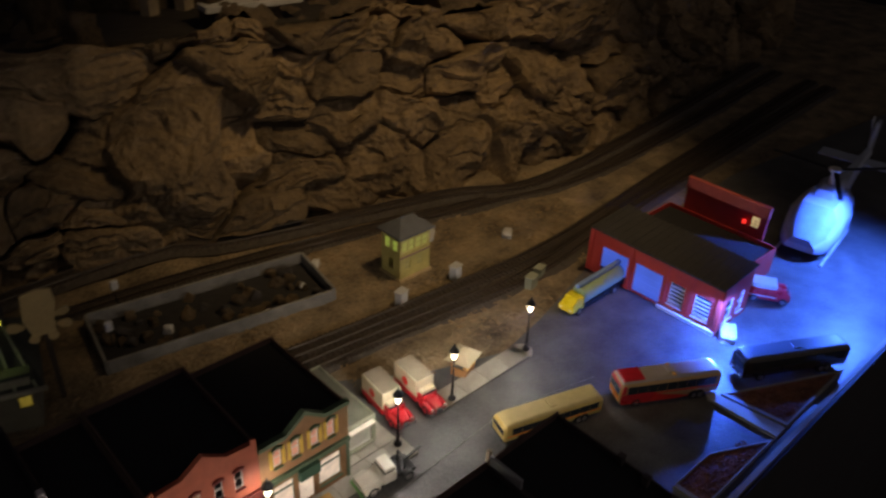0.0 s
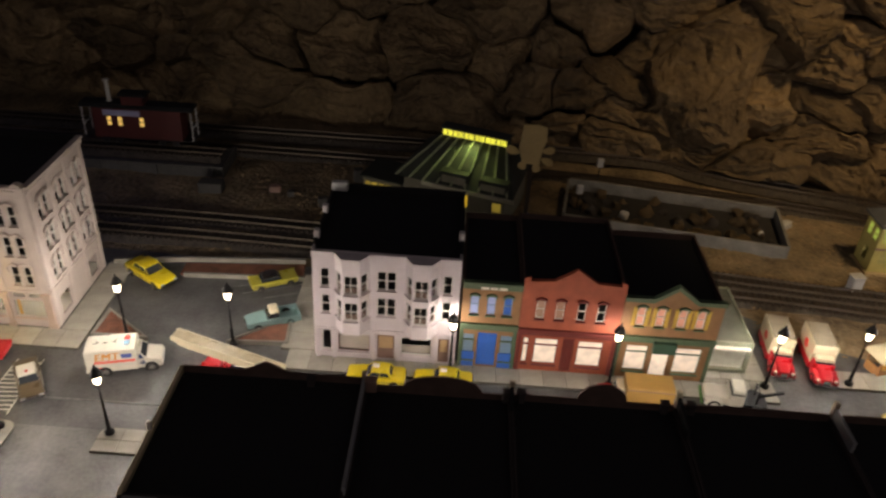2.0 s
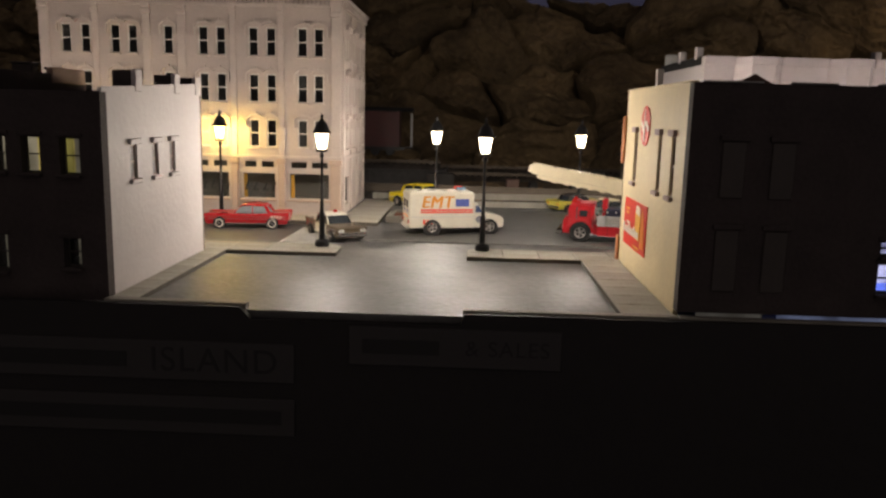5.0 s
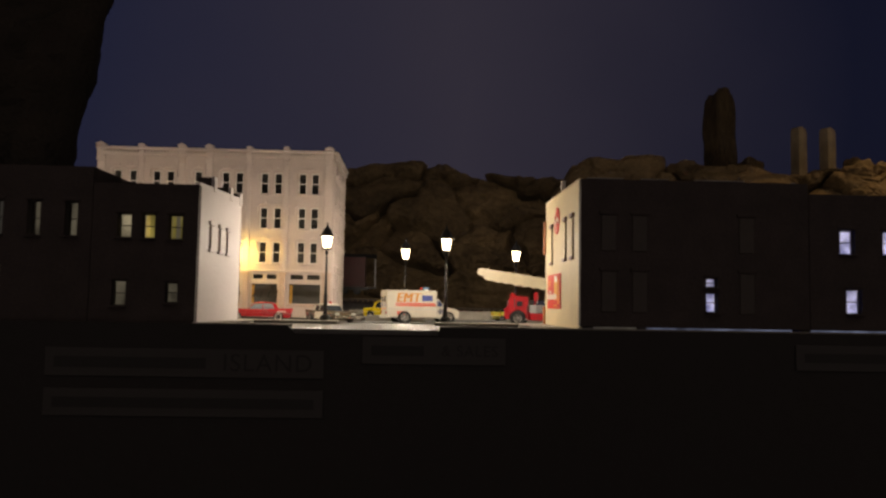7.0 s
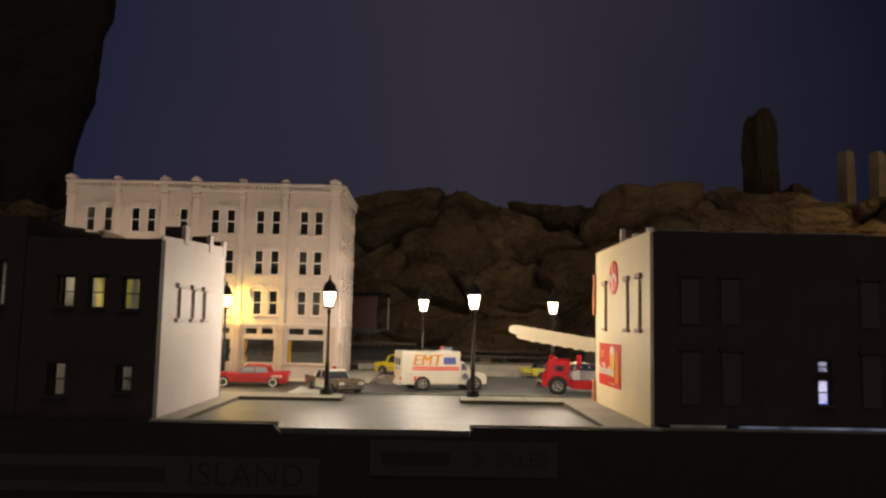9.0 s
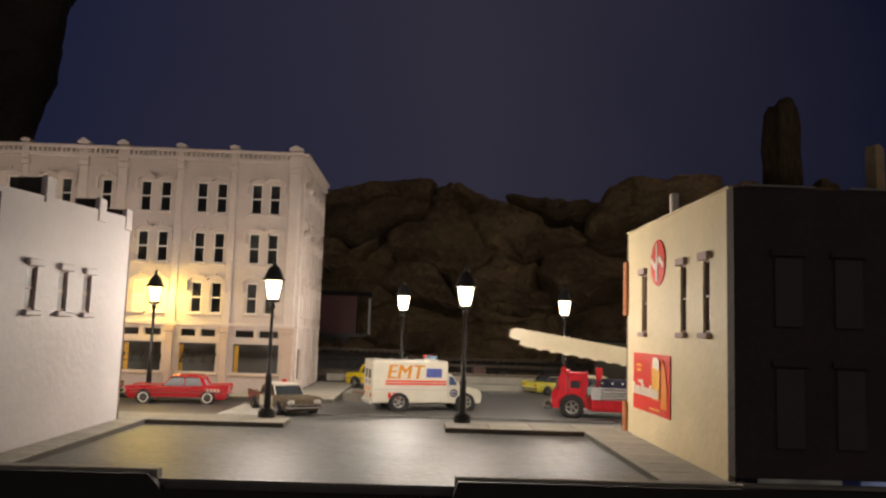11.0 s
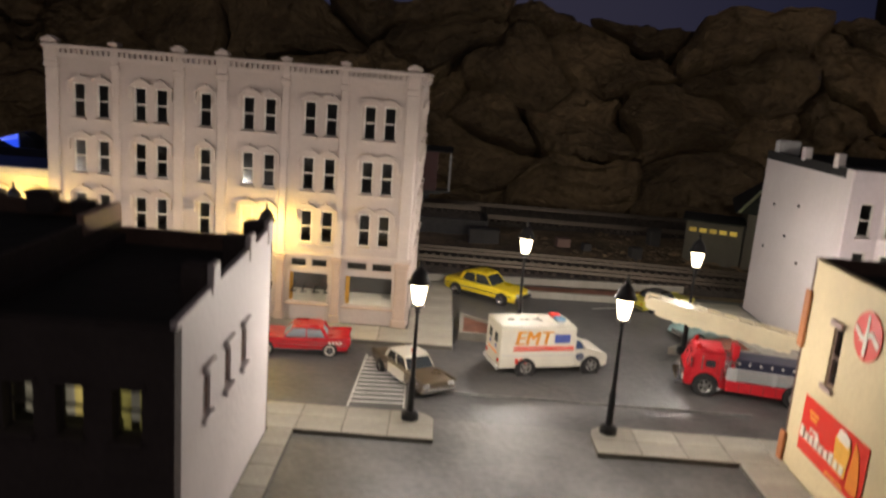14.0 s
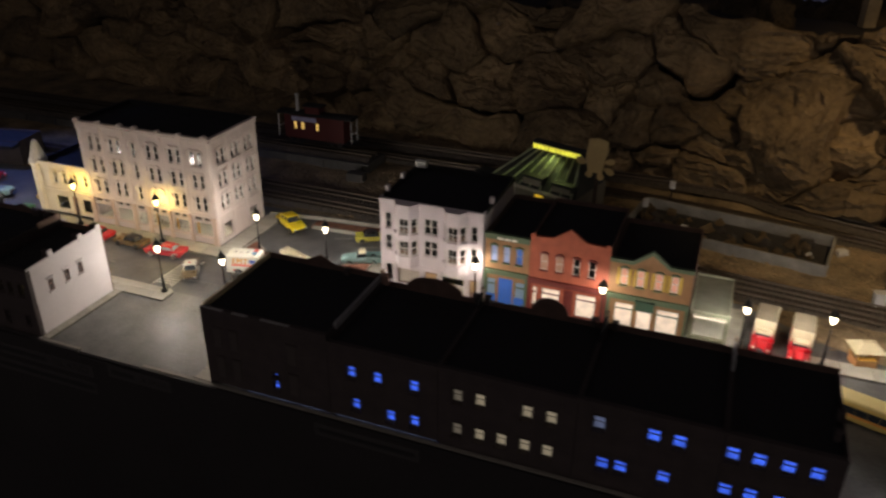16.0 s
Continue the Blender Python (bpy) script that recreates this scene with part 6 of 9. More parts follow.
# ---- street lamps ----
def street_lamp(m):
    t = thing("street_lamp", "black post lamp with a glowing glass lantern and cap", "street lamp", None, "street lamps")
    part("base", lathe([(0, 0), (0.0046, 0), (0.0046, 0.0030), (0.0036, 0.0040), (0.0028, 0.0046), (0, 0.0046)], 14), IRON, t)
    part("pole", lathe([(0.0019, 0.0046), (0.0017, 0.020), (0.0019, 0.0212), (0.0013, 0.0226), (0.0010, 0.040), (0.0008, 0.0560), (0.0016, 0.0572), (0.0012, 0.0590), (0.0012, 0.0596)], 10), IRON, t, smooth=True)
    part("gallery", lathe([(0, 0.0597), (0.0034, 0.0600), (0.0038, 0.0610), (0.0034, 0.0616), (0, 0.0616)], 12), IRON, t)
    g = part("glass_lantern", lathe([(0.0024, 0.0617), (0.0031, 0.0640), (0.0038, 0.0682), (0.0042, 0.0712), (0.0042, 0.0718), (0.0, 0.0720)], 14), LAMPGLOW, t, "glowing glass lantern", True)
    g.visible_shadow = False
    cap = part("cap", lathe([(0.0044, 0.0712), (0.0058, 0.0716), (0.0060, 0.0722), (0.0050, 0.0732), (0.0044, 0.0752), (0.0034, 0.0774), (0.0020, 0.0790), (0.0012, 0.0796), (0.0012, 0.0806), (0, 0.0806)], 16, None, False), IRON, t, "domed black cap with a flared brim", True)
    part("finial", lathe([(0.0006, 0.0806), (0.0010, 0.0818), (0.0006, 0.0828), (0, 0.0842)], 8), IRON, cap)
    for a in range(4):
        x, y = math.cos(a * math.pi / 2), math.sin(a * math.pi / 2)
        b = part("cage_bar", box(-0.0002, 0.0002, -0.0002, 0.0002, 0, 0.0100), IRON, t)
        b.matrix_basis = pose(0.0029 * x, 0.0029 * y, 0.0617, -9 * y, 9 * x, 0)
    data = bpy.data.lights.new("bulb", "POINT")
    data.energy, data.color, data.shadow_soft_size = LAMP_POWER, (1.0, 0.90, 0.80), 0.0040
    l = new("bulb", data)
    l.parent, l.location = t, (0, 0, 0.068)
    t.matrix_world = m
    return t


LAMP_POWER = 0.20
lamp0 = street_lamp(T(0.1705, 0.1525, 0.0032))
# the last five are unseen, added behind the near row to light the façades
for x, y in ((0.0680, 0.1505), (-0.037, 0.276), (0.134, 0.289), (0.249, 0.289), (0.484, 0.2660), (0.651, 0.2660), (0.8200, 0.2820), (0.9150, 0.2960), (1.0510, 0.3010), (-0.203, 0.279), (-0.372, 0.279), (0.345, 0.150), (0.520, 0.150), (0.700, 0.150), (-0.100, 0.150), (-0.250, 0.150)):
    c = copy_thing(lamp0, T(x, y, 0.0032))
    if y == 0.2660:
        for o in c.children:
            if o.type == "LIGHT":
                o.data = o.data.copy()
                o.data.energy = 0.04
    if (x, y) in ((-0.037, 0.276), (-0.203, 0.279)):
        for o in c.children:
            if o.type == "LIGHT":
                o.data = o.data.copy()
                o.data.energy, o.data.color = 0.085, (1.0, 0.68, 0.16)
            elif o.name.startswith("glass"):
                o.data = o.data.copy()
                o.data.materials[0] = YELLOWLAMP


# ---- vehicles ----
WHEELS = {}
RIM = mat("bright_rim", (0.36, 0.35, 0.33), 0.32, 0.75, 0.25, 300, 0.05)


def wheel(parent, x, y, r, w, rim=None, white=False):
    """Tyre, rim and hub of one wheel, its axle along y."""
    rim = rim or RIM
    key = (round(r, 5), round(w, 5), rim.name, white)
    if key not in WHEELS:
        q = pose(0, 0, 0, 90)
        ty = part("wheel", lathe([(r * 0.62, -w / 2), (r * 0.92, -w / 2), (r, -w * 0.32), (r, w * 0.32), (r * 0.92, w / 2), (r * 0.62, w / 2)], 18, q, False), RUBBER, None, "", True)
        ri = part("rim", lathe([(r * 0.52, -w * 0.40), (r * 0.63, -w * 0.50), (r * 0.68, -w * 0.46), (r * 0.66, w * 0.46), (r * 0.63, w * 0.50), (r * 0.52, w * 0.40)], 18, q, False), rim, None, "", True)
        bm = bmesh.new()
        add_lathe(bm, [(0, -w * 0.46), (r * 0.16, -w * 0.44), (r * 0.19, -w * 0.36), (r * 0.19, w * 0.36), (r * 0.16, w * 0.44), (0, w * 0.46)], 10, q)
        for k in range(5):
            for sd in (-1, 1):
                add_box(bm, r * 0.12, r * 0.56, -w * 0.05 + sd * w * 0.36, w * 0.05 + sd * w * 0.36, -r * 0.085, r * 0.085, 0, pose(0, 0, 0, 0, 72 * k, 0))
        sp = part("spokes", bm, rim, None)
        hb = part("hub_recess", lathe([(0, -w * 0.26), (r * 0.60, -w * 0.26), (r * 0.60, w * 0.26), (0, w * 0.26)], 16, q), IRON, None)
        kids = [ri, sp, hb]
        if white:
            kids.append(part("whitewall", lathe([(r * 0.63, -w * 0.515), (r * 0.82, -w * 0.515), (r * 0.82, w * 0.515), (r * 0.63, w * 0.515)], 18, q, False), SIGNWHITE, None))
        WHEELS[key] = (ty, kids)
        ty.parent, ty.matrix_basis = parent, Matrix.Translation((x, y, r))
        for k in kids:
            k.parent = ty
        return
    ty, kids = WHEELS[key]
    o = again(ty, parent, Matrix.Translation((x, y, r)))
    for k in kids:
        again(k, o, Matrix.Identity(4))


def paint(name, rgb, rough=0.3):
    return mat("paint_" + name, rgb, rough, 0.0, 0.10, 70, 0.03, coat=0.5)


def sedan(label, m, L, W, H, body, roof, group="parked cars", fins=True, lower=None, hood=None, glass_mat=CARGLASS, name="car", white=False, beacon=False):
    """A fifties saloon: its nose points to +x."""
    t = thing(name, label, "car", None, group)
    h, r = L / 2, H * 0.215
    b, w = H * 0.16, W / 2
    belt = H * 0.60
    if fins:
        rows = [(-h, w * 0.90, b * 1.5, belt * 0.92, belt * 1.00, w * 0.78), (-h * 0.95, w * 0.98, b, belt * 0.96, belt * 1.04, w * 0.80),
                (-h * 0.62, w, b, belt * 0.97, belt * 1.03, w * 0.82), (-h * 0.30, w, b, belt * 0.96, belt * 1.01, w * 0.86), (h * 0.10, w, b, belt * 0.96, belt, w * 0.88), (h * 0.36, w, b, belt * 0.96, belt * 1.01, w * 0.86),
                (h * 0.70, w * 0.99, b, belt * 0.94, belt * 1.00, w * 0.80), (h * 0.95, w * 0.97, b, belt * 0.91, belt * 0.97, w * 0.78), (h, w * 0.90, b * 1.5, belt * 0.84, belt * 0.91, w * 0.74)]
    else:
        rows = [(-h, w * 0.80, b * 1.4, belt * 0.86, belt * 0.90, w * 0.72), (-h * 0.93, w * 0.95, b, belt * 0.95, belt * 0.98, w * 0.80), (-h * 0.62, w, b, belt * 0.96, belt * 1.02, w * 0.84),
                (-h * 0.30, w, b, belt * 0.95, belt, w * 0.88), (h * 0.10, w, b, belt * 0.95, belt, w * 0.88), (h * 0.36, w, b, belt * 0.95, belt * 1.0, w * 0.86),
                (h * 0.70, w * 0.99, b, belt * 0.90, belt * 0.96, w * 0.80), (h * 0.93, w * 0.94, b, belt * 0.84, belt * 0.90, w * 0.76), (h, w * 0.82, b * 1.5, belt * 0.74, belt * 0.82, w * 0.66)]
    bd = part("body", loft_bm(rows), body, t, "", True)
    if fins:
        for s in (-1, 1):
            part("tail_fin", prism([(-h * 1.01, belt * 0.72), (-h * 1.03, belt * 1.11), (-h * 0.90, belt * 1.11), (-h * 0.30, belt * 1.03), (-h * 0.30, belt * 0.90)], s * w * 0.93 - W * 0.022, s * w * 0.93 + W * 0.022), body, t, "pointed tail fin")
            part("fender_brow", prism([(h * 0.36, belt * 0.94), (h * 0.36, belt * 1.02), (h * 0.92, belt * 1.03), (h * 1.03, belt * 0.98), (h * 1.00, belt * 0.78)], s * w * 0.90 - W * 0.030, s * w * 0.90 + W * 0.030), body, t, "hooded front fender")
    cab = [(-h * 0.56, w * 0.78, belt * 0.96, belt * 0.99, belt * 1.01, w * 0.74), (-h * 0.40, w * 0.76, belt * 0.96, H * 0.90, H * 0.93, w * 0.68), (-h * 0.10, w * 0.78, belt * 0.96, H * 0.92, H * 0.955, w * 0.70),
           (h * 0.12, w * 0.76, belt * 0.96, H * 0.90, H * 0.935, w * 0.68), (h * 0.32, w * 0.78, belt * 0.96, belt * 0.99, belt * 1.01, w * 0.74)]
    part("glasshouse", loft_bm(cab), glass_mat, t, "glazed cabin", True)
    top = [(-h * 0.47, w * 0.69, H * 0.885, H * 0.915, H * 0.935, w * 0.64), (-h * 0.40, w * 0.74, H * 0.915, H * 0.955, H * 0.985, w * 0.66), (-h * 0.12, w * 0.76, H * 0.93, H * 0.975, H * 1.015, w * 0.66), (h * 0.08, w * 0.75, H * 0.925, H * 0.965, H * 1.0, w * 0.66), (h * 0.155, w * 0.70, H * 0.905, H * 0.93, H * 0.955, w * 0.62)]
    part("roof_panel", loft_bm(top), roof, t, "", True)
    for s in (-1, 1):
        if fins:
            part("drip_rail", box(-h * 0.44, h * 0.13, s * w * 0.745 - W * 0.012, s * w * 0.745 + W * 0.012, H * 0.893, H * 0.918), CHROME, t, "chrome rail over the windows")
            part("side_spear", box(-h * 0.94, h * 0.93, s * w * 0.995 - 0.0001, s * w * 0.995 + 0.0003, belt * 0.80, belt * 0.835), CHROME, t, "thin chrome side strip")
        part("belt_trim", box(-h * 0.56, h * 0.32, s * w * 0.80 - W * 0.012, s * w * 0.80 + W * 0.012, belt * 0.985, belt * 1.025), CHROME, t, "chrome strip under the windows")
        part("sill_trim", box(-h * 0.52, h * 0.52, s * w * 0.99 - 0.0002, s * w * 0.99 + 0.0003, b * 1.05, b * 1.45), CHROME, t, "chrome sill")
    for x0, x1 in ((-0.455, -0.555), (0.135, 0.315)):
        for s in (-1, 1):
            bm = bmesh.new()
            p, q = Vector((h * x0, s * w * 0.705, H * 0.915)), Vector((h * x1, s * w * 0.78, belt * 0.99))
            n = Vector((L * (0.020 if x0 < 0 else 0.007), 0, 0))
            v = [bm.verts.new(c) for c in (p - n, p + n, q + n, q - n)]
            k = Vector((0, s * W * 0.02, 0))
            v += [bm.verts.new(c + k) for c in (p - n, p + n, q + n, q - n)]
            for idx in ((0, 1, 2, 3), (7, 6, 5, 4), (0, 4, 5, 1), (1, 5, 6, 2), (2, 6, 7, 3), (3, 7, 4, 0)):
                bm.faces.new([v[i] for i in idx])
            part("window_post", bm, roof, t)
    for s in (-1, 1):
        bm = box(-h * 0.14 - L * 0.006, -h * 0.14 + L * 0.006, -W * 0.01, W * 0.01, belt * 0.98, H * 0.93)
        o = part("door_post", bm, roof, t)
        o.matrix_basis = pose(0, s * w * 0.775, 0, 0, 0, 0)
    for x, nm, zz in ((h * 1.005, "front_bumper", b * 1.5), (-h * 1.005, "rear_bumper", b * 1.6)):
        part(nm, box(x - L * 0.016, x + L * 0.016, -w * 0.95, w * 0.95, zz, zz + H * 0.10, L * 0.006), CHROME, t)
    part("grille", box(h * 0.985, h * 1.006, -w * 0.86, w * 0.86, belt * 0.44, belt * 0.68, L * 0.003), CHROME, t)
    for k in range(5):
        part("grille_slot", box(h * 1.0, h * 1.009, -w * 0.74 + k * w * 0.31, -w * 0.50 + k * w * 0.31, belt * 0.50, belt * 0.62), IRON, t)
    for s in (-1, 1):
        if fins:
            part("headlight", lathe([(0, -L * 0.004), (W * 0.055, -L * 0.004), (W * 0.05, L * 0.008), (W * 0.03, L * 0.010), (0, L * 0.011)], 10, pose(h * 0.990, s * w * 0.62, belt * 0.80, 0, 90)), PALEGREY, t, "round pale headlight")
        part("headlight", lathe([(0, -L * 0.004), (W * (0.058 if fins else 0.075), -L * 0.004), (W * (0.055 if fins else 0.07), L * 0.008), (W * 0.04, L * 0.010), (0, L * 0.011)], 10, pose(h * (0.992 if fins else 0.985), s * w * (0.82 if fins else 0.68), belt * (0.80 if fins else 0.72), 0, 90)), PALEGREY, t, "round pale headlight")
        part("tail_light", box(-h * 1.004, -h * 0.975, s * w * 0.72 - W * 0.05, s * w * 0.72 + W * 0.05, belt * 0.70, belt * 0.86, L * 0.003), mat("lens_red", (0.45, 0.02, 0.02), 0.2), t)
        part("side_trim", box(-h * 0.95, h * 0.90, s * w * 1.004 - 0.0002, s * w * 1.004 + 0.0002, belt * 0.62, belt * 0.67), CHROME, t, "chrome side strip")
        if lower:
            part("door_panel", box(-h * 0.30, h * 0.34, s * w * 1.012 - 0.00025, s * w * 1.012 + 0.00025, b * 1.3, belt * 0.93, 0.0002), lower, t, "white door panel")
        for fx in (-0.62, 0.64):
            part("wheel_arch", lathe([(0, -W * 0.004), (r * 1.22, -W * 0.004), (r * 1.22, W * 0.004), (0, W * 0.004)], 16, pose(h * fx, s * w * 0.992, r, 90)), RUBBER, t)
            wheel(t, h * fx, s * w * 0.93, r, W * 0.17, CHROME, white)
    if hood:
        part("hood_panel", loft_bm([(h * 0.36, w * 0.78, belt * 0.99, belt * 1.01, belt * 1.035, w * 0.74), (h * 0.70, w * 0.76, belt * 0.94, belt * 0.97, belt * 1.0, w * 0.72), (h * 0.93, w * 0.72, belt * 0.86, belt * 0.90, belt * 0.935, w * 0.66)]), hood, t, "", True)
    if beacon:
        part("beacon", lathe([(0, H * 1.02), (W * 0.07, H * 1.02), (W * 0.06, H * 1.10), (0, H * 1.13)], 10), mat("lens_red", (0.45, 0.02, 0.02), 0.2), t, "red roof beacon")
    t.matrix_world = m
    return t


RED, YEL, TEAL = paint("red", (0.52, 0.018, 0.028)), paint("yellow", (0.72, 0.56, 0.02)), paint("teal", (0.19, 0.30, 0.29), 0.4)
CREAM, BLK, WHT = paint("cream", (0.66, 0.58, 0.40), 0.4), paint("black", (0.022, 0.018, 0.015)), paint("white", (0.58, 0.55, 0.46), 0.35)
OLV = paint("olive", (0.44, 0.40, 0.05))
red_car = sedan("bright red fifties saloon with chrome trim at the kerb", T(-0.0070, 0.2480, 0, 180 + 6), 0.0620, 0.0235, 0.0178, RED, RED, white=True, glass_mat=PALEGLASS)
for s in (-1, 1):
    for k in range(4):
        part("fin_mark", prism([(-0.0265 + k * 0.0022, 0.0086), (-0.0255 + k * 0.0022, 0.0096), (-0.0245 + k * 0.0022, 0.0096), (-0.0255 + k * 0.0022, 0.0086), (-0.0245 + k * 0.0022, 0.0076), (-0.0255 + k * 0.0022, 0.0076)], s * 0.01185 - 0.0002, s * 0.01185 + 0.0002), SIGNWHITE, red_car)
sedan("cream police saloon with dark bonnet and red beacon, parked askew", T(0.0660, 0.2110, 0, -57), 0.0590, 0.0225, 0.0172, paint("police_brown", (0.080, 0.058, 0.032), 0.35), WHT, fins=True, lower=WHT, hood=paint("brown_bonnet", (0.085, 0.060, 0.032)), name="police_car", beacon=True)
sedan("bright yellow rounded saloon on the rear lot", T(0.1180, 0.4050, 0, -34), 0.0700, 0.0265, 0.0220, YEL, YEL, fins=False)
sedan("yellow-green fifties saloon with a dark roof on the rear lot", T(0.2650, 0.4100, 0, 28), 0.0560, 0.0215, 0.0165, OLV, BLK)
for x in (0.405, 0.4745):
    tx = sedan("yellow taxi saloon waiting in the street", T(x + 0.003, 0.2540, 0, 180), 0.0600, 0.0230, 0.0178, YEL, YEL, "yellow taxis", False, name="taxi")
    part("roof_sign", box(-0.0035, 0.0035, -0.0020, 0.0020, 0.0178, 0.0212, 0.0005), SIGNWHITE, tx, "white roof sign")
sedan("brown and black fifties saloon at the kerb", T(-0.0780, 0.2540, 0, 178), 0.0560, 0.0220, 0.0172, paint("bronze", (0.13, 0.075, 0.022)), BLK)
sedan("red saloon parked at the kerb", T(-0.1500, 0.2560, 0, 180), 0.0600, 0.0225, 0.0172, RED, RED)
sedan("small green car at the corner", T(-0.3300, 0.2750, 0, 100), 0.0560, 0.0225, 0.0172, paint("green", (0.06, 0.17, 0.06)), paint("green", (0.06, 0.17, 0.06)), fins=False)
sedan("tan estate car beside the turret house", T(-0.3250, 0.3480, 0, 15), 0.0600, 0.0240, 0.0190, paint("tan", (0.42, 0.30, 0.14)), CREAM, fins=False)


def pickup(label, m, L, W, H, body, roof):
    t = thing("pickup_truck", label, "pickup truck", None, "parked cars")
    h, w, b = L / 2, W / 2, H * 0.18
    r = H * 0.22
    bed = H * 0.60
    part("body", loft_bm([(h * 0.10, w * 0.9, b, bed, bed * 1.03, w * 0.84), (h * 0.60, w * 0.88, b, bed * 0.97, bed * 1.02, w * 0.70), (h * 0.92, w * 0.84, b, bed * 0.88, bed * 0.95, w * 0.66), (h, w * 0.74, b * 1.4, bed * 0.78, bed * 0.84, w * 0.6)]), body, t, "", True)
    part("cab", loft_bm([(-h * 0.22, w * 0.9, b, bed, bed * 1.04, w * 0.84), (h * 0.20, w * 0.9, b, bed, bed * 1.04, w * 0.84)]), body, t)
    part("glasshouse", loft_bm([(-h * 0.20, w * 0.80, bed * 0.96, H * 0.90, H * 0.95, w * 0.68), (h * 0.08, w * 0.80, bed * 0.96, H * 0.90, H * 0.95, w * 0.68), (h * 0.24, w * 0.78, bed * 0.96, bed, bed * 1.05, w * 0.74)]), CARGLASS, t)
    part("roof_panel", loft_bm([(-h * 0.22, w * 0.74, H * 0.92, H * 0.96, H, w * 0.66), (-h * 0.05, w * 0.76, H * 0.93, H * 0.98, H * 1.03, w * 0.68), (h * 0.12, w * 0.74, H * 0.92, H * 0.95, H * 0.99, w * 0.64)]), roof, t, "cream roof", True)
    bm = bmesh.new()
    for s in (-1, 1):
        add_box(bm, -h, -h * 0.24, s * w * 0.90 - W * 0.03, s * w * 0.90 + W * 0.03, b, bed * 1.02, L * 0.006)
        add_box(bm, -h * 0.80, -h * 0.40, s * w * 0.97 - W * 0.03, s * w * 0.97 + W * 0.03, b, bed * 0.72, L * 0.008)
    add_box(bm, -h, -h * 0.97, -w * 0.87, w * 0.87, b, bed * 1.0)
    add_box(bm, -h * 0.97, -h * 0.24, -w * 0.86, w * 0.86, b, b + H * 0.10)
    part("load_bed", bm, body, t, "open load bed")
    part("front_bumper", box(h * 0.99, h * 1.03, -w * 0.86, w * 0.86, b * 1.2, b * 1.2 + H * 0.1, L * 0.005), CHROME, t)
    part("grille", box(h * 0.985, h * 1.008, -w * 0.5, w * 0.5, bed * 0.5, bed * 0.78, L * 0.003), CHROME, t)
    for s in (-1, 1):
        part("headlight", lathe([(0, 0), (W * 0.07, 0), (W * 0.05, L * 0.012), (0, L * 0.014)], 10, pose(h * 0.97, s * w * 0.62, bed * 0.68, 0, 90)), SIGNWHITE, t)
        for fx in (-0.58, 0.62):
            wheel(t, h * fx, s * w * 0.86, r, W * 0.18)
    t.matrix_world = m
    return t


pickup("pale teal pickup truck with a cream roof and open bed", T(0.2810, 0.3360, 0, 206), 0.0600, 0.0240, 0.0200, TEAL, CREAM)

# ambulance van
van = thing("ambulance_van", "white boxy ambulance van with orange lettering and light bar", "ambulance", None)
part("box_body", box(-0.0365, 0.0135, -0.0152, 0.0152, 0.0052, 0.0328, 0.0007), WHT, van)
part("roof_lip", box(-0.0358, 0.0130, -0.0142, 0.0142, 0.0328, 0.0332, 0.0002), WHT, van)
part("cab", prism([(0.0136, 0.0052), (0.0136, 0.0248), (0.0166, 0.0246), (0.0222, 0.0172), (0.0345, 0.0146), (0.0372, 0.0130), (0.0378, 0.0068), (0.0362, 0.0052)], -0.0126, 0.0126), WHT, van)
bm = bmesh.new()
q = [bm.verts.new(v) for v in ((0.01760, -0.0104, 0.02400), (0.01760, 0.0104, 0.02400), (0.02225, 0.0112, 0.01785), (0.02225, -0.0112, 0.01785), (0.0170, -0.0104, 0.0232), (0.0170, 0.0104, 0.0232), (0.0216, 0.0112, 0.0171), (0.0216, -0.0112, 0.0171))]
for idx in ((0, 1, 2, 3), (7, 6, 5, 4), (0, 4, 5, 1), (1, 5, 6, 2), (2, 6, 7, 3), (3, 7, 4, 0)):
    bm.faces.new([q[i] for i in idx])
part("windscreen", bm, CARGLASS, van)
part("grille", box(0.0374, 0.0381, -0.0086, 0.0086, 0.0078, 0.0118, 0.0003), PALEGREY, van)
for s in (-1, 1):
    part("headlight", box(0.0374, 0.0382, s * 0.0104 - 0.0014, s * 0.0104 + 0.0014, 0.0084, 0.0114, 0.0003), SIGNWHITE, van)
    part("door_seam", box(0.0142, 0.0145, s * 0.01265 - 0.0002, s * 0.01265 + 0.0002, 0.0070, 0.0235), PALEGREY, van)
    part("wing_mirror", box(0.0200, 0.0212, s * 0.0140 - 0.0012, s * 0.0140 + 0.0012, 0.0168, 0.0196, 0.0003), WHT, van)
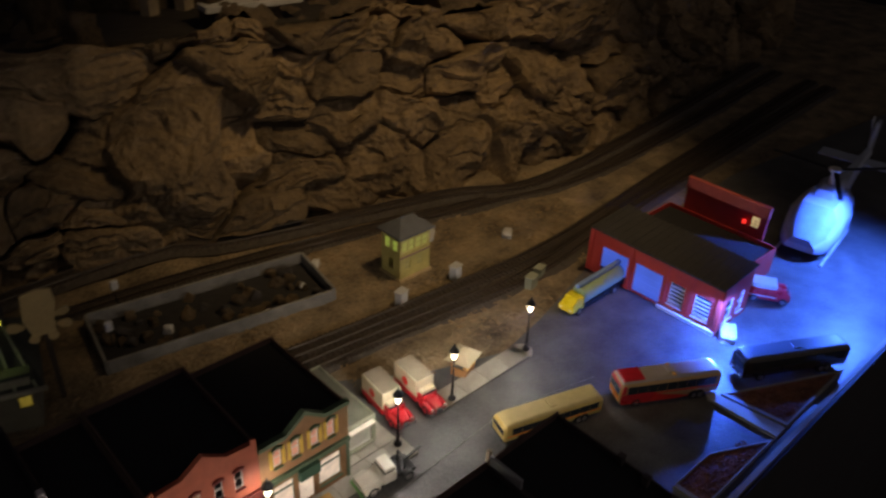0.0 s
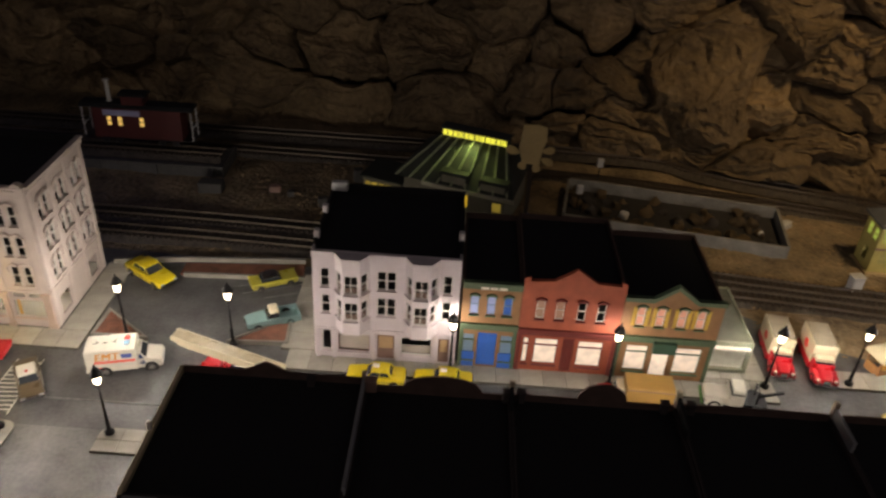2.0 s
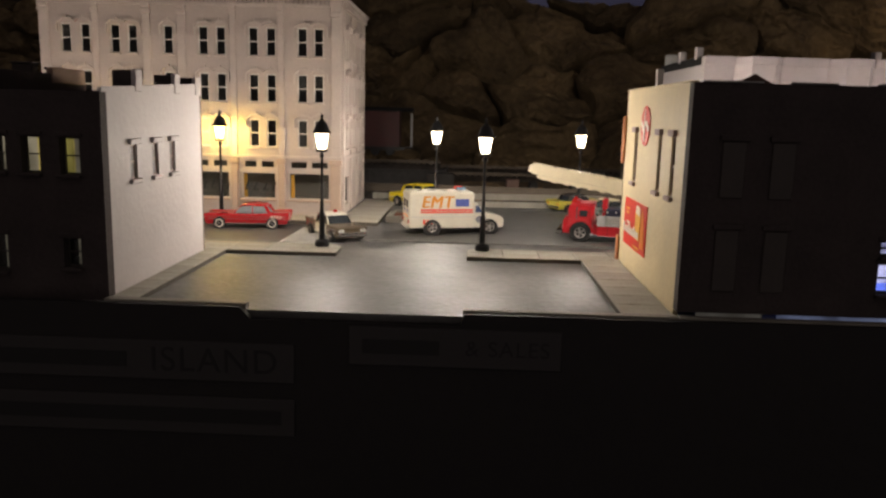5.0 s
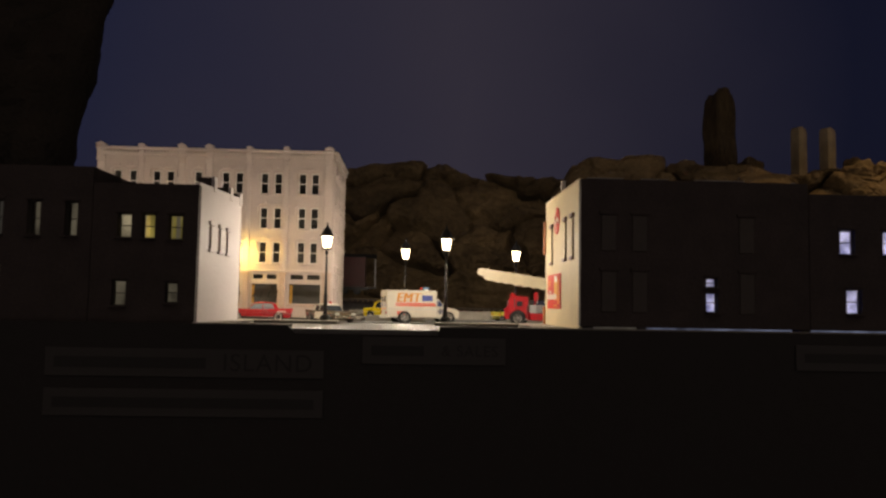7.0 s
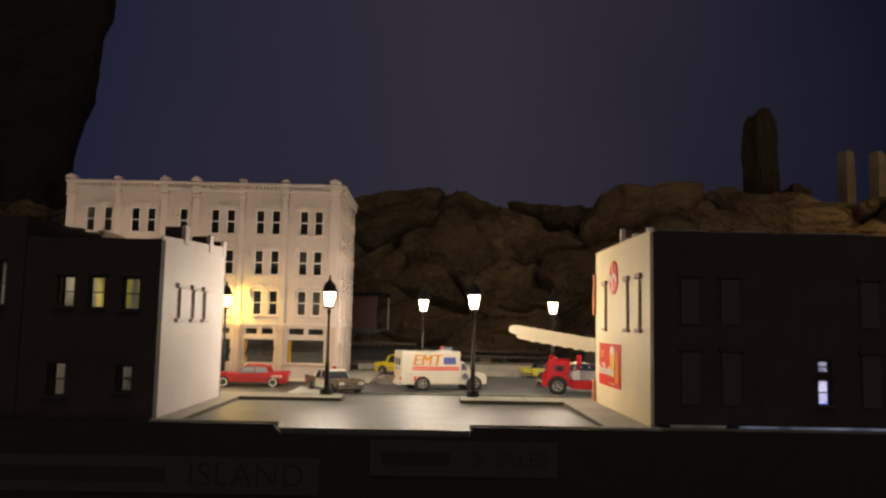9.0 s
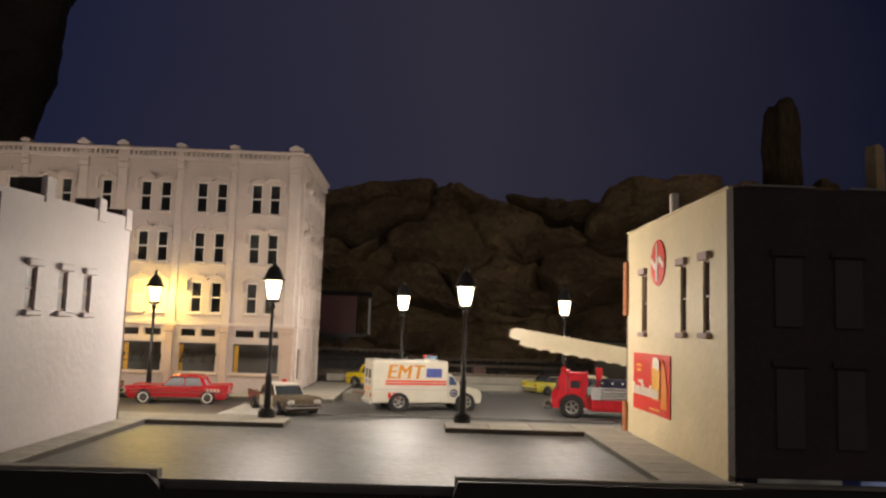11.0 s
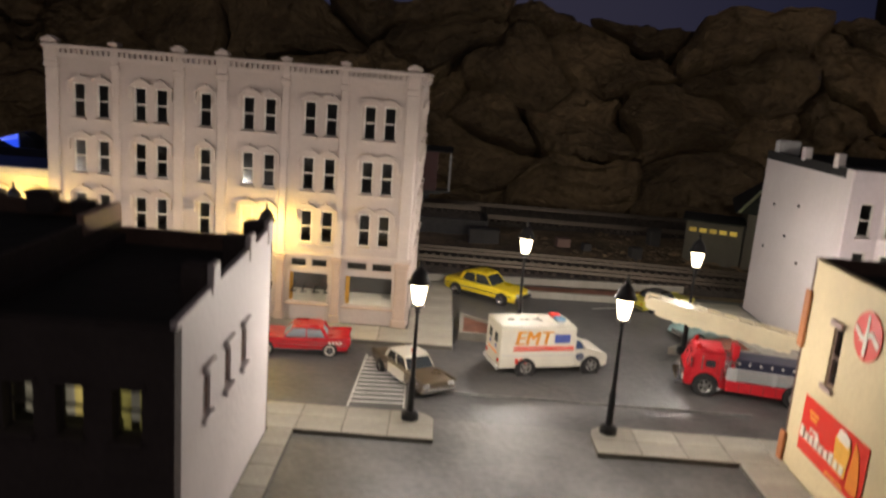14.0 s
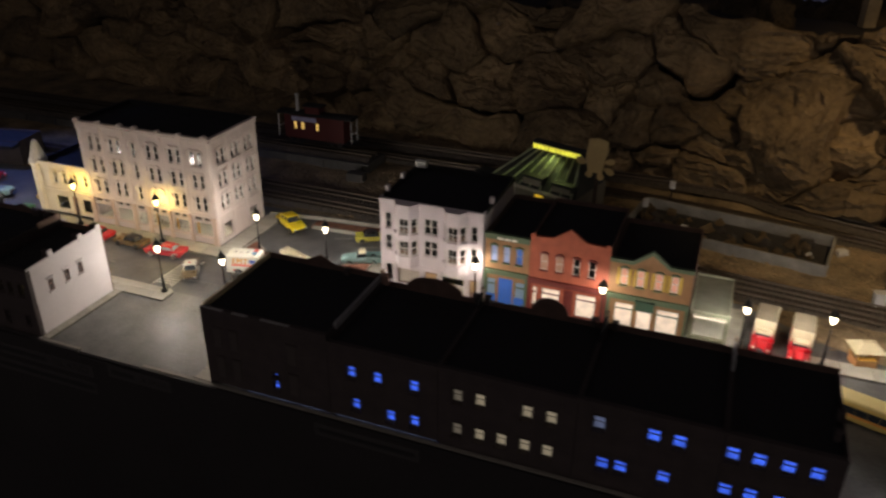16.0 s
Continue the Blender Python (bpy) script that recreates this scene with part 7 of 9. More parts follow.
for s in (-1, 1):
    part("cab_window", prism([(0.0152, 0.0172), (0.0212, 0.0170), (0.0176, 0.0226), (0.0152, 0.0230)], s * 0.0126 - 0.0003, s * 0.0126 + 0.0003), mat("blue_glass", (0.06, 0.09, 0.18), 0.12), van)
    part("side_window", box(-0.0012, 0.0094, s * 0.01535 - 0.0002, s * 0.01535 + 0.0002, 0.0222, 0.0282, 0.0002), mat("blue_window_film", (0.08, 0.11, 0.34), 0.25), van, "blue side window")
    for z in (0.0172, 0.0190):
        part("side_stripe", box(-0.0280, 0.0125, s * 0.01540 - 0.0002, s * 0.01540 + 0.0002, z, z + 0.0011), SIGNRED, van, "red stripe")
    emb = part("door_emblem", lathe([(0.0017, 0), (0.0027, 0), (0.0027, 0.0004), (0.0017, 0.0004)], 18, pose(0.0185, s * 0.0128 + 0.0002, 0.0118, 90), False), paint("navy", (0.03, 0.05, 0.12)), van, "dark ring emblem with a six-armed star")
    for k in range(3):
        part("emblem_arm", box(-0.0013, 0.0013, -0.00015, 0.00015, -0.00035, 0.00035), paint("navy", (0.03, 0.05, 0.12)), emb).matrix_basis = pose(0.0185, s * 0.01285, 0.0118, 0, 60 * k, 0)
    for k in range(3):
        part("number_bar", box(-0.0262 + k * 0.0030, -0.0244 + k * 0.0030, s * 0.01540 - 0.0002, s * 0.01540 + 0.0002, 0.0085, 0.0120), SIGNRED, van)
    part("skirt_trim", box(-0.0355, 0.0128, s * 0.01545 - 0.0002, s * 0.01545 + 0.0002, 0.0138, 0.0144), PALEGREY, van)
    for x in (-0.0190, 0.0265):
        part("wheel_arch", lathe([(0, -0.0002), (0.0070, -0.0002), (0.0070, 0.0002), (0, 0.0002)], 16, pose(x, s * (0.01525 if x < 0 else 0.0128), 0.0050, 90)), RUBBER, van)
        wheel(van, x, s * (0.0142 if x < 0 else 0.0120), 0.0061, 0.0042)
    part("rear_window", box(-0.0370, -0.0366, s * 0.0058 - 0.0026, s * 0.0058 + 0.0026, 0.0208, 0.0268), CARGLASS, van)
    part("rear_emblem", box(-0.0369, -0.0366, s * 0.0058 - 0.0012, s * 0.0058 + 0.0012, 0.0168, 0.0192), mat("blue_window_film", (0.08, 0.11, 0.34), 0.25), van, "small blue mark on the rear door")
    part("tail_light", box(-0.0371, -0.0365, s * 0.0118 - 0.0012, s * 0.0118 + 0.0012, 0.0090, 0.0115), mat("lens_red", (0.45, 0.02, 0.02), 0.2), van)
for dx, dy in ((0.0, 0.01538), (0.0004, 0.01541), (0.0008, 0.01544)):
    text_part("side_lettering", "EMT", 0.0132, AMBER, van, pose(-0.0160 + dx, -dy, 0.0252, 90, 0, 0), "slanted bold orange letters", 0.00010, 0.92, 0.18)
    text_part("side_lettering", "EMT", 0.0132, AMBER, van, pose(-0.0160 - dx, dy, 0.0252, 90, 0, 180), "slanted bold orange letters", 0.00010, 0.92, 0.18)
part("rear_lettering", box(-0.0371, -0.0366, -0.0095, 0.0095, 0.0136, 0.0144), SIGNORANGE, van)
bar = part("light_bar", box(0.0030, 0.0070, -0.0085, 0.0085, 0.0329, 0.0345, 0.0004), PALEGREY, van)
for s, c in ((1, SIGNRED), (-1, mat("lens_blue", (0.20, 0.34, 0.50), 0.2))):
    part("beacon", loft_bm([(0.0022, 0.0040, 0.0346, 0.0358, 0.0364, 0.0032), (0.0078, 0.0040, 0.0346, 0.0358, 0.0364, 0.0032)]), c, bar).location.y = s * 0.0044
for k, (x, a) in enumerate(((-0.026, 25), (-0.017, 0), (-0.008, -30))):
    part("roof_mark", box(-0.0030, 0.0030, -0.00035, 0.00035, 0.0, 0.0004), INK, van).matrix_basis = pose(x, 0, 0.0333, 0, 0, a)
    if k != 1:
        part("roof_mark", box(-0.0022, 0.0022, -0.00035, 0.00035, 0.0, 0.0004), INK, van).matrix_basis = pose(x + 0.0012, 0.0024, 0.0333, 0, 0, a - 70)
part("front_bumper", box(0.0362, 0.0378, -0.0116, 0.0116, 0.0050, 0.0074, 0.0004), PALEGREY, van)
part("rear_bumper", box(-0.0382, -0.0364, -0.0140, 0.0140, 0.0045, 0.0068, 0.0004), PALEGREY, van)
part("bonnet_mark", box(0.0262, 0.0300, -0.003, 0.003, 0.0146, 0.0151), SIGNORANGE, van)
van.matrix_world = T(0.1490, 0.2490, 0, 15) @ Matrix.Diagonal((0.98, 0.92, 0.95, 1))

# ladder engine
eng = thing("ladder_truck", "red ladder fire engine with a raised cream ladder", "fire engine", None)
part("cab", prism([(-0.0010, 0.0056), (-0.0010, 0.0262), (0.0150, 0.0266), (0.0166, 0.0258), (0.0200, 0.0166), (0.0212, 0.0150), (0.0214, 0.0086), (0.0200, 0.0056)], -0.0132, 0.0132), RED, eng)
part("cab_roof", box(-0.0012, 0.0160, -0.0126, 0.0126, 0.0266, 0.0274, 0.0003), RED, eng)
bm = bmesh.new()
add_box(bm, -0.0004, 0.0004, -0.0110, -0.0006, 0.0, 0.0078, 0, pose(0.0190, 0, 0.0173, 0, -20, 0))
add_box(bm, -0.0004, 0.0004, 0.0006, 0.0110, 0.0, 0.0078, 0, pose(0.0190, 0, 0.0173, 0, -20, 0))
part("windscreen", bm, CARGLASS, eng, "split windscreen")
part("front_grille", box(0.0208, 0.0219, -0.0074, 0.0074, 0.0086, 0.0136, 0.0003), CHROME, eng)
for k in range(4):
    part("grille_slot", box(0.0218, 0.0221, -0.0066, 0.0066, 0.0092 + k * 0.0011, 0.0097 + k * 0.0011), IRON, eng)
part("hose_hull", box(-0.0640, -0.0085, -0.0092, 0.0092, 0.0150, 0.0238, 0.0008), mat("hull_navy", (0.020, 0.022, 0.045), 0.4), eng, "dark blue hose bed with pale rivets")
for s in (-1, 1):
    part("cab_window", box(0.0040, 0.0098, s * 0.0131 - 0.0004, s * 0.0131 + 0.0004, 0.0180, 0.0226, 0.0003), CARGLASS, eng)
    for k in range(9):
        part("rivet", box(-0.0600 + k * 0.0062, -0.0588 + k * 0.0062, s * 0.0093 - 0.0002, s * 0.0093 + 0.0002, 0.0212, 0.0222), SIGNWHITE, eng)
    bm = bmesh.new()
    for k in range(9):
        a0, a1 = math.pi * k / 9, math.pi * (k + 1) / 9
        add_prism(bm, [(0.0085 + 0.0084 * math.cos(a0), 0.0066 + 0.0084 * math.sin(a0)), (0.0085 + 0.0096 * math.cos(a0), 0.0066 + 0.0096 * math.sin(a0)), (0.0085 + 0.0096 * math.cos(a1), 0.0066 + 0.0096 * math.sin(a1)), (0.0085 + 0.0084 * math.cos(a1), 0.0066 + 0.0084 * math.sin(a1))], s * 0.0136 - 0.0006, s * 0.0136 + 0.0006)
    part("fender_flare", bm, RED, eng)
    part("mirror", box(0.0176, 0.0186, s * 0.0146 - 0.0007, s * 0.0146 + 0.0007, 0.0175, 0.0232, 0.0002), CHROME, eng, "chrome mirror")
    part("mirror_arm", box(0.0176, 0.0181, s * 0.0139 - 0.0006, s * 0.0139 + 0.0006, 0.0222, 0.0226), CHROME, eng)
    part("cab_step", box(-0.0006, 0.0016, s * 0.0138 - 0.0005, s * 0.0138 + 0.0005, 0.0050, 0.0062), PALEGREY, eng)
    part("door_seam", box(0.0024, 0.0027, s * 0.01325 - 0.0002, s * 0.01325 + 0.0002, 0.0080, 0.0250), mat("dark_red_paint", (0.16, 0.03, 0.025), 0.5), eng)
    part("cab_handrail", box(-0.0002, 0.0004, s * 0.0136 - 0.0003, s * 0.0136 + 0.0003, 0.0095, 0.0190), CHROME, eng)
    part("side_locker", box(-0.0640, -0.0035, s * 0.0122 - 0.0012, s * 0.0122 + 0.0012, 0.0045, 0.0112, 0.0004), RED, eng, "red side locker")
    for k in range(8):
        part("locker_seam", box(-0.0600 + k * 0.0070, -0.0596 + k * 0.0070, s * 0.0135 - 0.0002, s * 0.0135 + 0.0002, 0.0050, 0.0108), mat("dark_red_paint", (0.16, 0.03, 0.025), 0.5), eng)
    part("hose_tray", box(-0.0640, -0.0030, s * 0.0118 - 0.0008, s * 0.0118 + 0.0008, 0.0114, 0.0190, 0.0003), PALEGREY, eng, "grey ribbed side tray")
    for k in range(4):
        part("tray_rib", box(-0.0640, -0.0080, s * 0.0129 - 0.0004, s * 0.0129 + 0.0004, 0.0120 + k * 0.0019, 0.0127 + k * 0.0019), CHROME, eng)
    for x in (-0.0082, -0.0300, -0.0520):
        part("tray_post", box(x - 0.0005, x + 0.0005, s * 0.0131 - 0.0005, s * 0.0131 + 0.0005, 0.0114, 0.0196), PALEGREY, eng)
    part("hand_rail", box(-0.0078, -0.0014, s * 0.0112 - 0.0003, s * 0.0112 + 0.0003, 0.0222, 0.0228), CHROME, eng)
    part("rail_post", box(-0.0050, -0.0044, s * 0.0112 - 0.0003, s * 0.0112 + 0.0003, 0.0150, 0.0222), CHROME, eng)
    part("headlight", box(0.0206, 0.0219, s * 0.0098 - 0.0018, s * 0.0092 + 0.0018, 0.0085, 0.0105, 0.0003), SIGNWHITE, eng)
    for x in (0.0085, -0.0430):
        part("wheel_arch", lathe([(0, -0.0002), (0.0077, -0.0002), (0.0077, 0.0002), (0, 0.0002)], 16, pose(x, s * 0.0136, 0.0066, 90)), RUBBER, eng)
        wheel(eng, x, s * 0.0128, 0.0066, 0.0050)
part("chassis", box(-0.0640, 0.0000, -0.0108, 0.0108, 0.0050, 0.0125), RED, eng)
part("deck", box(-0.0640, -0.0030, -0.0108, 0.0108, 0.0126, 0.0150), PALEGREY, eng)
part("front_bumper", box(0.0206, 0.0262, -0.0134, 0.0134, 0.0044, 0.0082, 0.0009), CHROME, eng, "broad chrome bumper")
for s in (-1, 1):
    part("beacon", lathe([(0, 0.0274), (0.0016, 0.0274), (0.0015, 0.0296), (0.0008, 0.0304), (0, 0.0305)], 10, T(0.0142, s * 0.0088, 0)), mat("lens_red", (0.45, 0.02, 0.02), 0.2), eng, "red roof beacon")
    part("cab_pillar_trim", box(0.0112, 0.0120, s * 0.0134 - 0.0003, s * 0.0134 + 0.0003, 0.0160, 0.0250), CHROME, eng)
part("roof_beacons", box(0.0100, 0.0130, -0.0090, 0.0090, 0.0274, 0.0288, 0.0005), RED, eng)
part("turntable", lathe([(0, 0.0150), (0.0085, 0.0150), (0.0085, 0.0180), (0, 0.0180)], 18, T(-0.0480, 0, 0)), RED, eng)
part("ladder_mast", box(-0.0100, -0.0060, -0.0050, 0.0050, 0.0150, 0.0310, 0.0006), RED, eng, "red ladder rest")
lad = part("ladder", box(0, 0.117, -0.0060, 0.0060, -0.0012, 0.0030), CREAM, eng, "cream plastic ladder")
for s in (-1, 1):
    bm = bmesh.new()
    add_prism(bm, [(0, -0.0032), (0.114, -0.0032), (0.118, -0.0022), (0.118, 0.0026), (0.115, 0.0042), (0, 0.0042)], s * 0.0058 - 0.0009, s * 0.0058 + 0.0009)
    part("ladder_rail", bm, CREAM, lad)
for k in range(12):
    part("rung", box(0.004 + k * 0.0095, 0.0056 + k * 0.0095, -0.0058, 0.0058, 0.0030, 0.0042), CREAM, lad)
for k in range(5):
    for s in (-1, 1):
        part("rail_rib", box(0.060 + k * 0.0110, 0.0612 + k * 0.0110, s * 0.0068 - 0.0003, s * 0.0068 + 0.0003, -0.0030, 0.0036), CREAM, lad)
for s in (-1, 1):
    part("lower_rail", prism([(0.030, -0.0064), (0.108, -0.0064), (0.111, -0.0056), (0.111, -0.0034), (0.030, -0.0034)], s * 0.0054 - 0.0009, s * 0.0054 + 0.0009), CREAM, lad, "lower ladder section")
    for q in range(8):
        part("rail_tooth", prism([(0.034 + q * 0.0088, -0.0064), (0.0385 + q * 0.0088, -0.0064), (0.0375 + q * 0.0088, -0.0072), (0.035 + q * 0.0088, -0.0072)], s * 0.0054 - 0.0008, s * 0.0054 + 0.0008), CREAM, lad)
lad.matrix_basis = pose(-0.0680, 0, 0.0330, 0, -8.6, 0)
eng.matrix_world = T(0.2535, 0.2335, 0, 168)


def delivery_truck(label, m):
    t = thing("delivery_truck", label, "delivery truck", None, "delivery trucks")
    part("box_body", loft_bm([(-0.0380, 0.0130, 0.0060, 0.0340, 0.0355, 0.0122), (0.0060, 0.0130, 0.0060, 0.0340, 0.0355, 0.0122)]), CREAM, t, "cream box body")
    part("box_roof", box(-0.0374, 0.0054, -0.0116, 0.0116, 0.0355, 0.0361, 0.0002), mat("dusty_roof", (0.27, 0.23, 0.16), 0.8), t, "tan-grey roof")
    part("skirt", box(-0.0382, 0.0062, -0.0134, 0.0134, 0.0050, 0.0125, 0.0005), RED, t)
    for s in (-1, 1):
        part("side_emblem", lathe([(0, 0), (0.0055, 0), (0.0055, 0.0004), (0, 0.0004)], 18, pose(-0.016, s * 0.0130 + 0.0002, 0.0225, 90)), SIGNRED, t, "round red emblem")
        part("fender", loft_bm([(0.0120, 0.0028, 0.0040, 0.0095, 0.0110, 0.0022), (0.0215, 0.0032, 0.0040, 0.0110, 0.0130, 0.0024), (0.0330, 0.0026, 0.0050, 0.0095, 0.0110, 0.0018)]), RED, t, "", True).location.y = s * 0.0098
        part("headlight", lathe([(0, 0), (0.0020, 0), (0.0016, 0.0016), (0, 0.0018)], 10, pose(0.0325, s * 0.0092, 0.0098, 0, 90)), SIGNWHITE, t)
        for x in (-0.0230, 0.0240):
            wheel(t, x, s * 0.0112, 0.0056, 0.0042, RED)
    part("cab", loft_bm([(0.0064, 0.0116, 0.0050, 0.0180, 0.0200, 0.0104), (0.0150, 0.0116, 0.0050, 0.0165, 0.0178, 0.0100), (0.0165, 0.0104, 0.0050, 0.0145, 0.0160, 0.0090)]), RED, t, "", True)
    part("cab_roof", loft_bm([(0.0064, 0.0104, 0.0200, 0.0225, 0.0240, 0.0092), (0.0138, 0.0100, 0.0200, 0.0222, 0.0236, 0.0088)]), CREAM, t, "cream cab roof", True)
    part("windscreen", loft_bm([(0.0120, 0.0094, 0.0160, 0.0205, 0.0212, 0.0086), (0.0160, 0.0096, 0.0155, 0.0160, 0.0166, 0.0088)]), CARGLASS, t)
    part("bonnet", loft_bm([(0.0160, 0.0082, 0.0050, 0.0140, 0.0158, 0.0066), (0.0280, 0.0070, 0.0050, 0.0128, 0.0144, 0.0052), (0.0345, 0.0056, 0.0060, 0.0105, 0.0122, 0.0042)]), RED, t, "", True)
    part("front_bumper", box(0.0352, 0.0372, -0.0126, 0.0126, 0.0040, 0.0062, 0.0005), CHROME, t)
    part("grille", box(0.0343, 0.0354, -0.0040, 0.0040, 0.0062, 0.0110, 0.0003), CHROME, t)
    part("header_board", box(0.0062, 0.0070, -0.0118, 0.0118, 0.0246, 0.0335, 0.0003), CREAM, t)
    t.matrix_world = m
    return t


delivery_truck("red and cream old delivery truck parked nose out", T(0.8480, 0.3310, 0.0000, -96))
delivery_truck("red and cream old delivery truck parked nose out", T(0.8910, 0.3230, 0.0000, -95))

bt = thing("box_truck", "old truck with tan box body and cream cab", "truck", None)
part("box_body", loft_bm([(-0.0460, 0.0128, 0.0060, 0.0280, 0.0292, 0.0122), (0.0020, 0.0128, 0.0060, 0.0280, 0.0292, 0.0122)]), paint("tan_box", (0.42, 0.24, 0.06), 0.5), bt, "tan box body")
part("box_seam", box(-0.0462, 0.0022, -0.0132, 0.0132, 0.0262, 0.0270), BROWNTRIM, bt)
part("cab", loft_bm([(0.0030, 0.0116, 0.0050, 0.0160, 0.0175, 0.0104), (0.0120, 0.0114, 0.0050, 0.0155, 0.0168, 0.0100)]), CREAM, bt, "cream cab", True)
part("glasshouse", loft_bm([(0.0034, 0.0098, 0.0165, 0.0205, 0.0212, 0.0090), (0.0100, 0.0098, 0.0165, 0.0200, 0.0208, 0.0088), (0.0128, 0.0094, 0.0158, 0.0164, 0.0170, 0.0088)]), CARGLASS, bt)
part("cab_roof", loft_bm([(0.0032, 0.0096, 0.0210, 0.0226, 0.0240, 0.0084), (0.0104, 0.0094, 0.0208, 0.0222, 0.0234, 0.0082)]), CREAM, bt, "", True)
part("bonnet", loft_bm([(0.0122, 0.0084, 0.0050, 0.0140, 0.0156, 0.0068), (0.0230, 0.0072, 0.0050, 0.0125, 0.0140, 0.0054), (0.0285, 0.0058, 0.0060, 0.0105, 0.0120, 0.0044)]), CREAM, bt, "", True)
for s_ in (-1, 1):
    part("fender", loft_bm([(0.0085, 0.0028, 0.0040, 0.0090, 0.0105, 0.0022), (0.0170, 0.0032, 0.0040, 0.0105, 0.0124, 0.0024), (0.0275, 0.0026, 0.0050, 0.0090, 0.0104, 0.0018)]), RED, bt, "red fender", True).location.y = s_ * 0.0098
    part("headlight", lathe([(0, 0), (0.0019, 0), (0.0015, 0.0015), (0, 0.0017)], 10, pose(0.0270, s_ * 0.0090, 0.0096, 0, 90)), SIGNWHITE, bt)
    for x in (-0.0300, 0.0185):
        wheel(bt, x, s_ * 0.0110, 0.0056, 0.0042, RED)
part("front_bumper", box(0.0288, 0.0306, -0.0118, 0.0118, 0.0042, 0.0062, 0.0004), CHROME, bt)
bt.matrix_world = T(0.6650, 0.2480, 0, 178)

# white tow truck
tow = thing("tow_truck", "off-white old tow truck with a dark hoist bed", "truck", None)
part("bonnet", loft_bm([(0.004, 0.0100, 0.0060, 0.0140, 0.0155, 0.0080), (0.0180, 0.0090, 0.0060, 0.0125, 0.0140, 0.0066), (0.0240, 0.0076, 0.0070, 0.0105, 0.0120, 0.0056)]), WHT, tow, "", True)
part("cab", loft_bm([(-0.0080, 0.0112, 0.0060, 0.0165, 0.0185, 0.0100), (0.0040, 0.0112, 0.0060, 0.0160, 0.0180, 0.0098)]), WHT, tow)
part("cab_roof", loft_bm([(-0.0080, 0.0100, 0.0195, 0.0218, 0.0232, 0.0086), (0.0020, 0.0098, 0.0195, 0.0216, 0.0230, 0.0084)]), WHT, tow)
part("glasshouse", loft_bm([(-0.0076, 0.0092, 0.0180, 0.0192, 0.0198, 0.0086), (0.0030, 0.0092, 0.0176, 0.0190, 0.0197, 0.0084)]), CARGLASS, tow)
part("bed", box(-0.0290, -0.0082, -0.0100, 0.0100, 0.0070, 0.0100, 0.0005), IRON, tow, "dark flat bed")
bm = bmesh.new()
for s in (-1, 1):
    add_box(bm, -0.0200, -0.0185, s * 0.0060 - 0.0008, s * 0.0060 + 0.0008, 0.0100, 0.0230)
add_box(bm, -0.0200, -0.0185, -0.0060, 0.0060, 0.0220, 0.0236)
add_box(bm, 0, 0.022, -0.001, 0.001, 0, 0.0018, 0, pose(-0.0200, 0, 0.0140, 0, -155, 0))
part("hoist", bm, IRON, tow)
for s in (-1, 1):
    part("fender", loft_bm([(0.0080, 0.0026, 0.0050, 0.0090, 0.0105, 0.0020), (0.0150, 0.0030, 0.0050, 0.0105, 0.0122, 0.0022), (0.0230, 0.0024, 0.0050, 0.0085, 0.0098, 0.0018)]), WHT, tow, "", True).location.y = s * 0.0096
    for x in (-0.0200, 0.0150):
        wheel(tow, x, s * 0.0104, 0.0056, 0.0044)
part("front_bumper", box(0.0244, 0.0262, -0.0118, 0.0118, 0.0050, 0.0070, 0.0005), mat("green_bumper", (0.10, 0.25, 0.06), 0.5), tow, "green front bumper")
tow.matrix_world = T(0.7760, 0.2550, 0, 172) @ Matrix.Diagonal((1.2, 1.15, 1.15, 1))


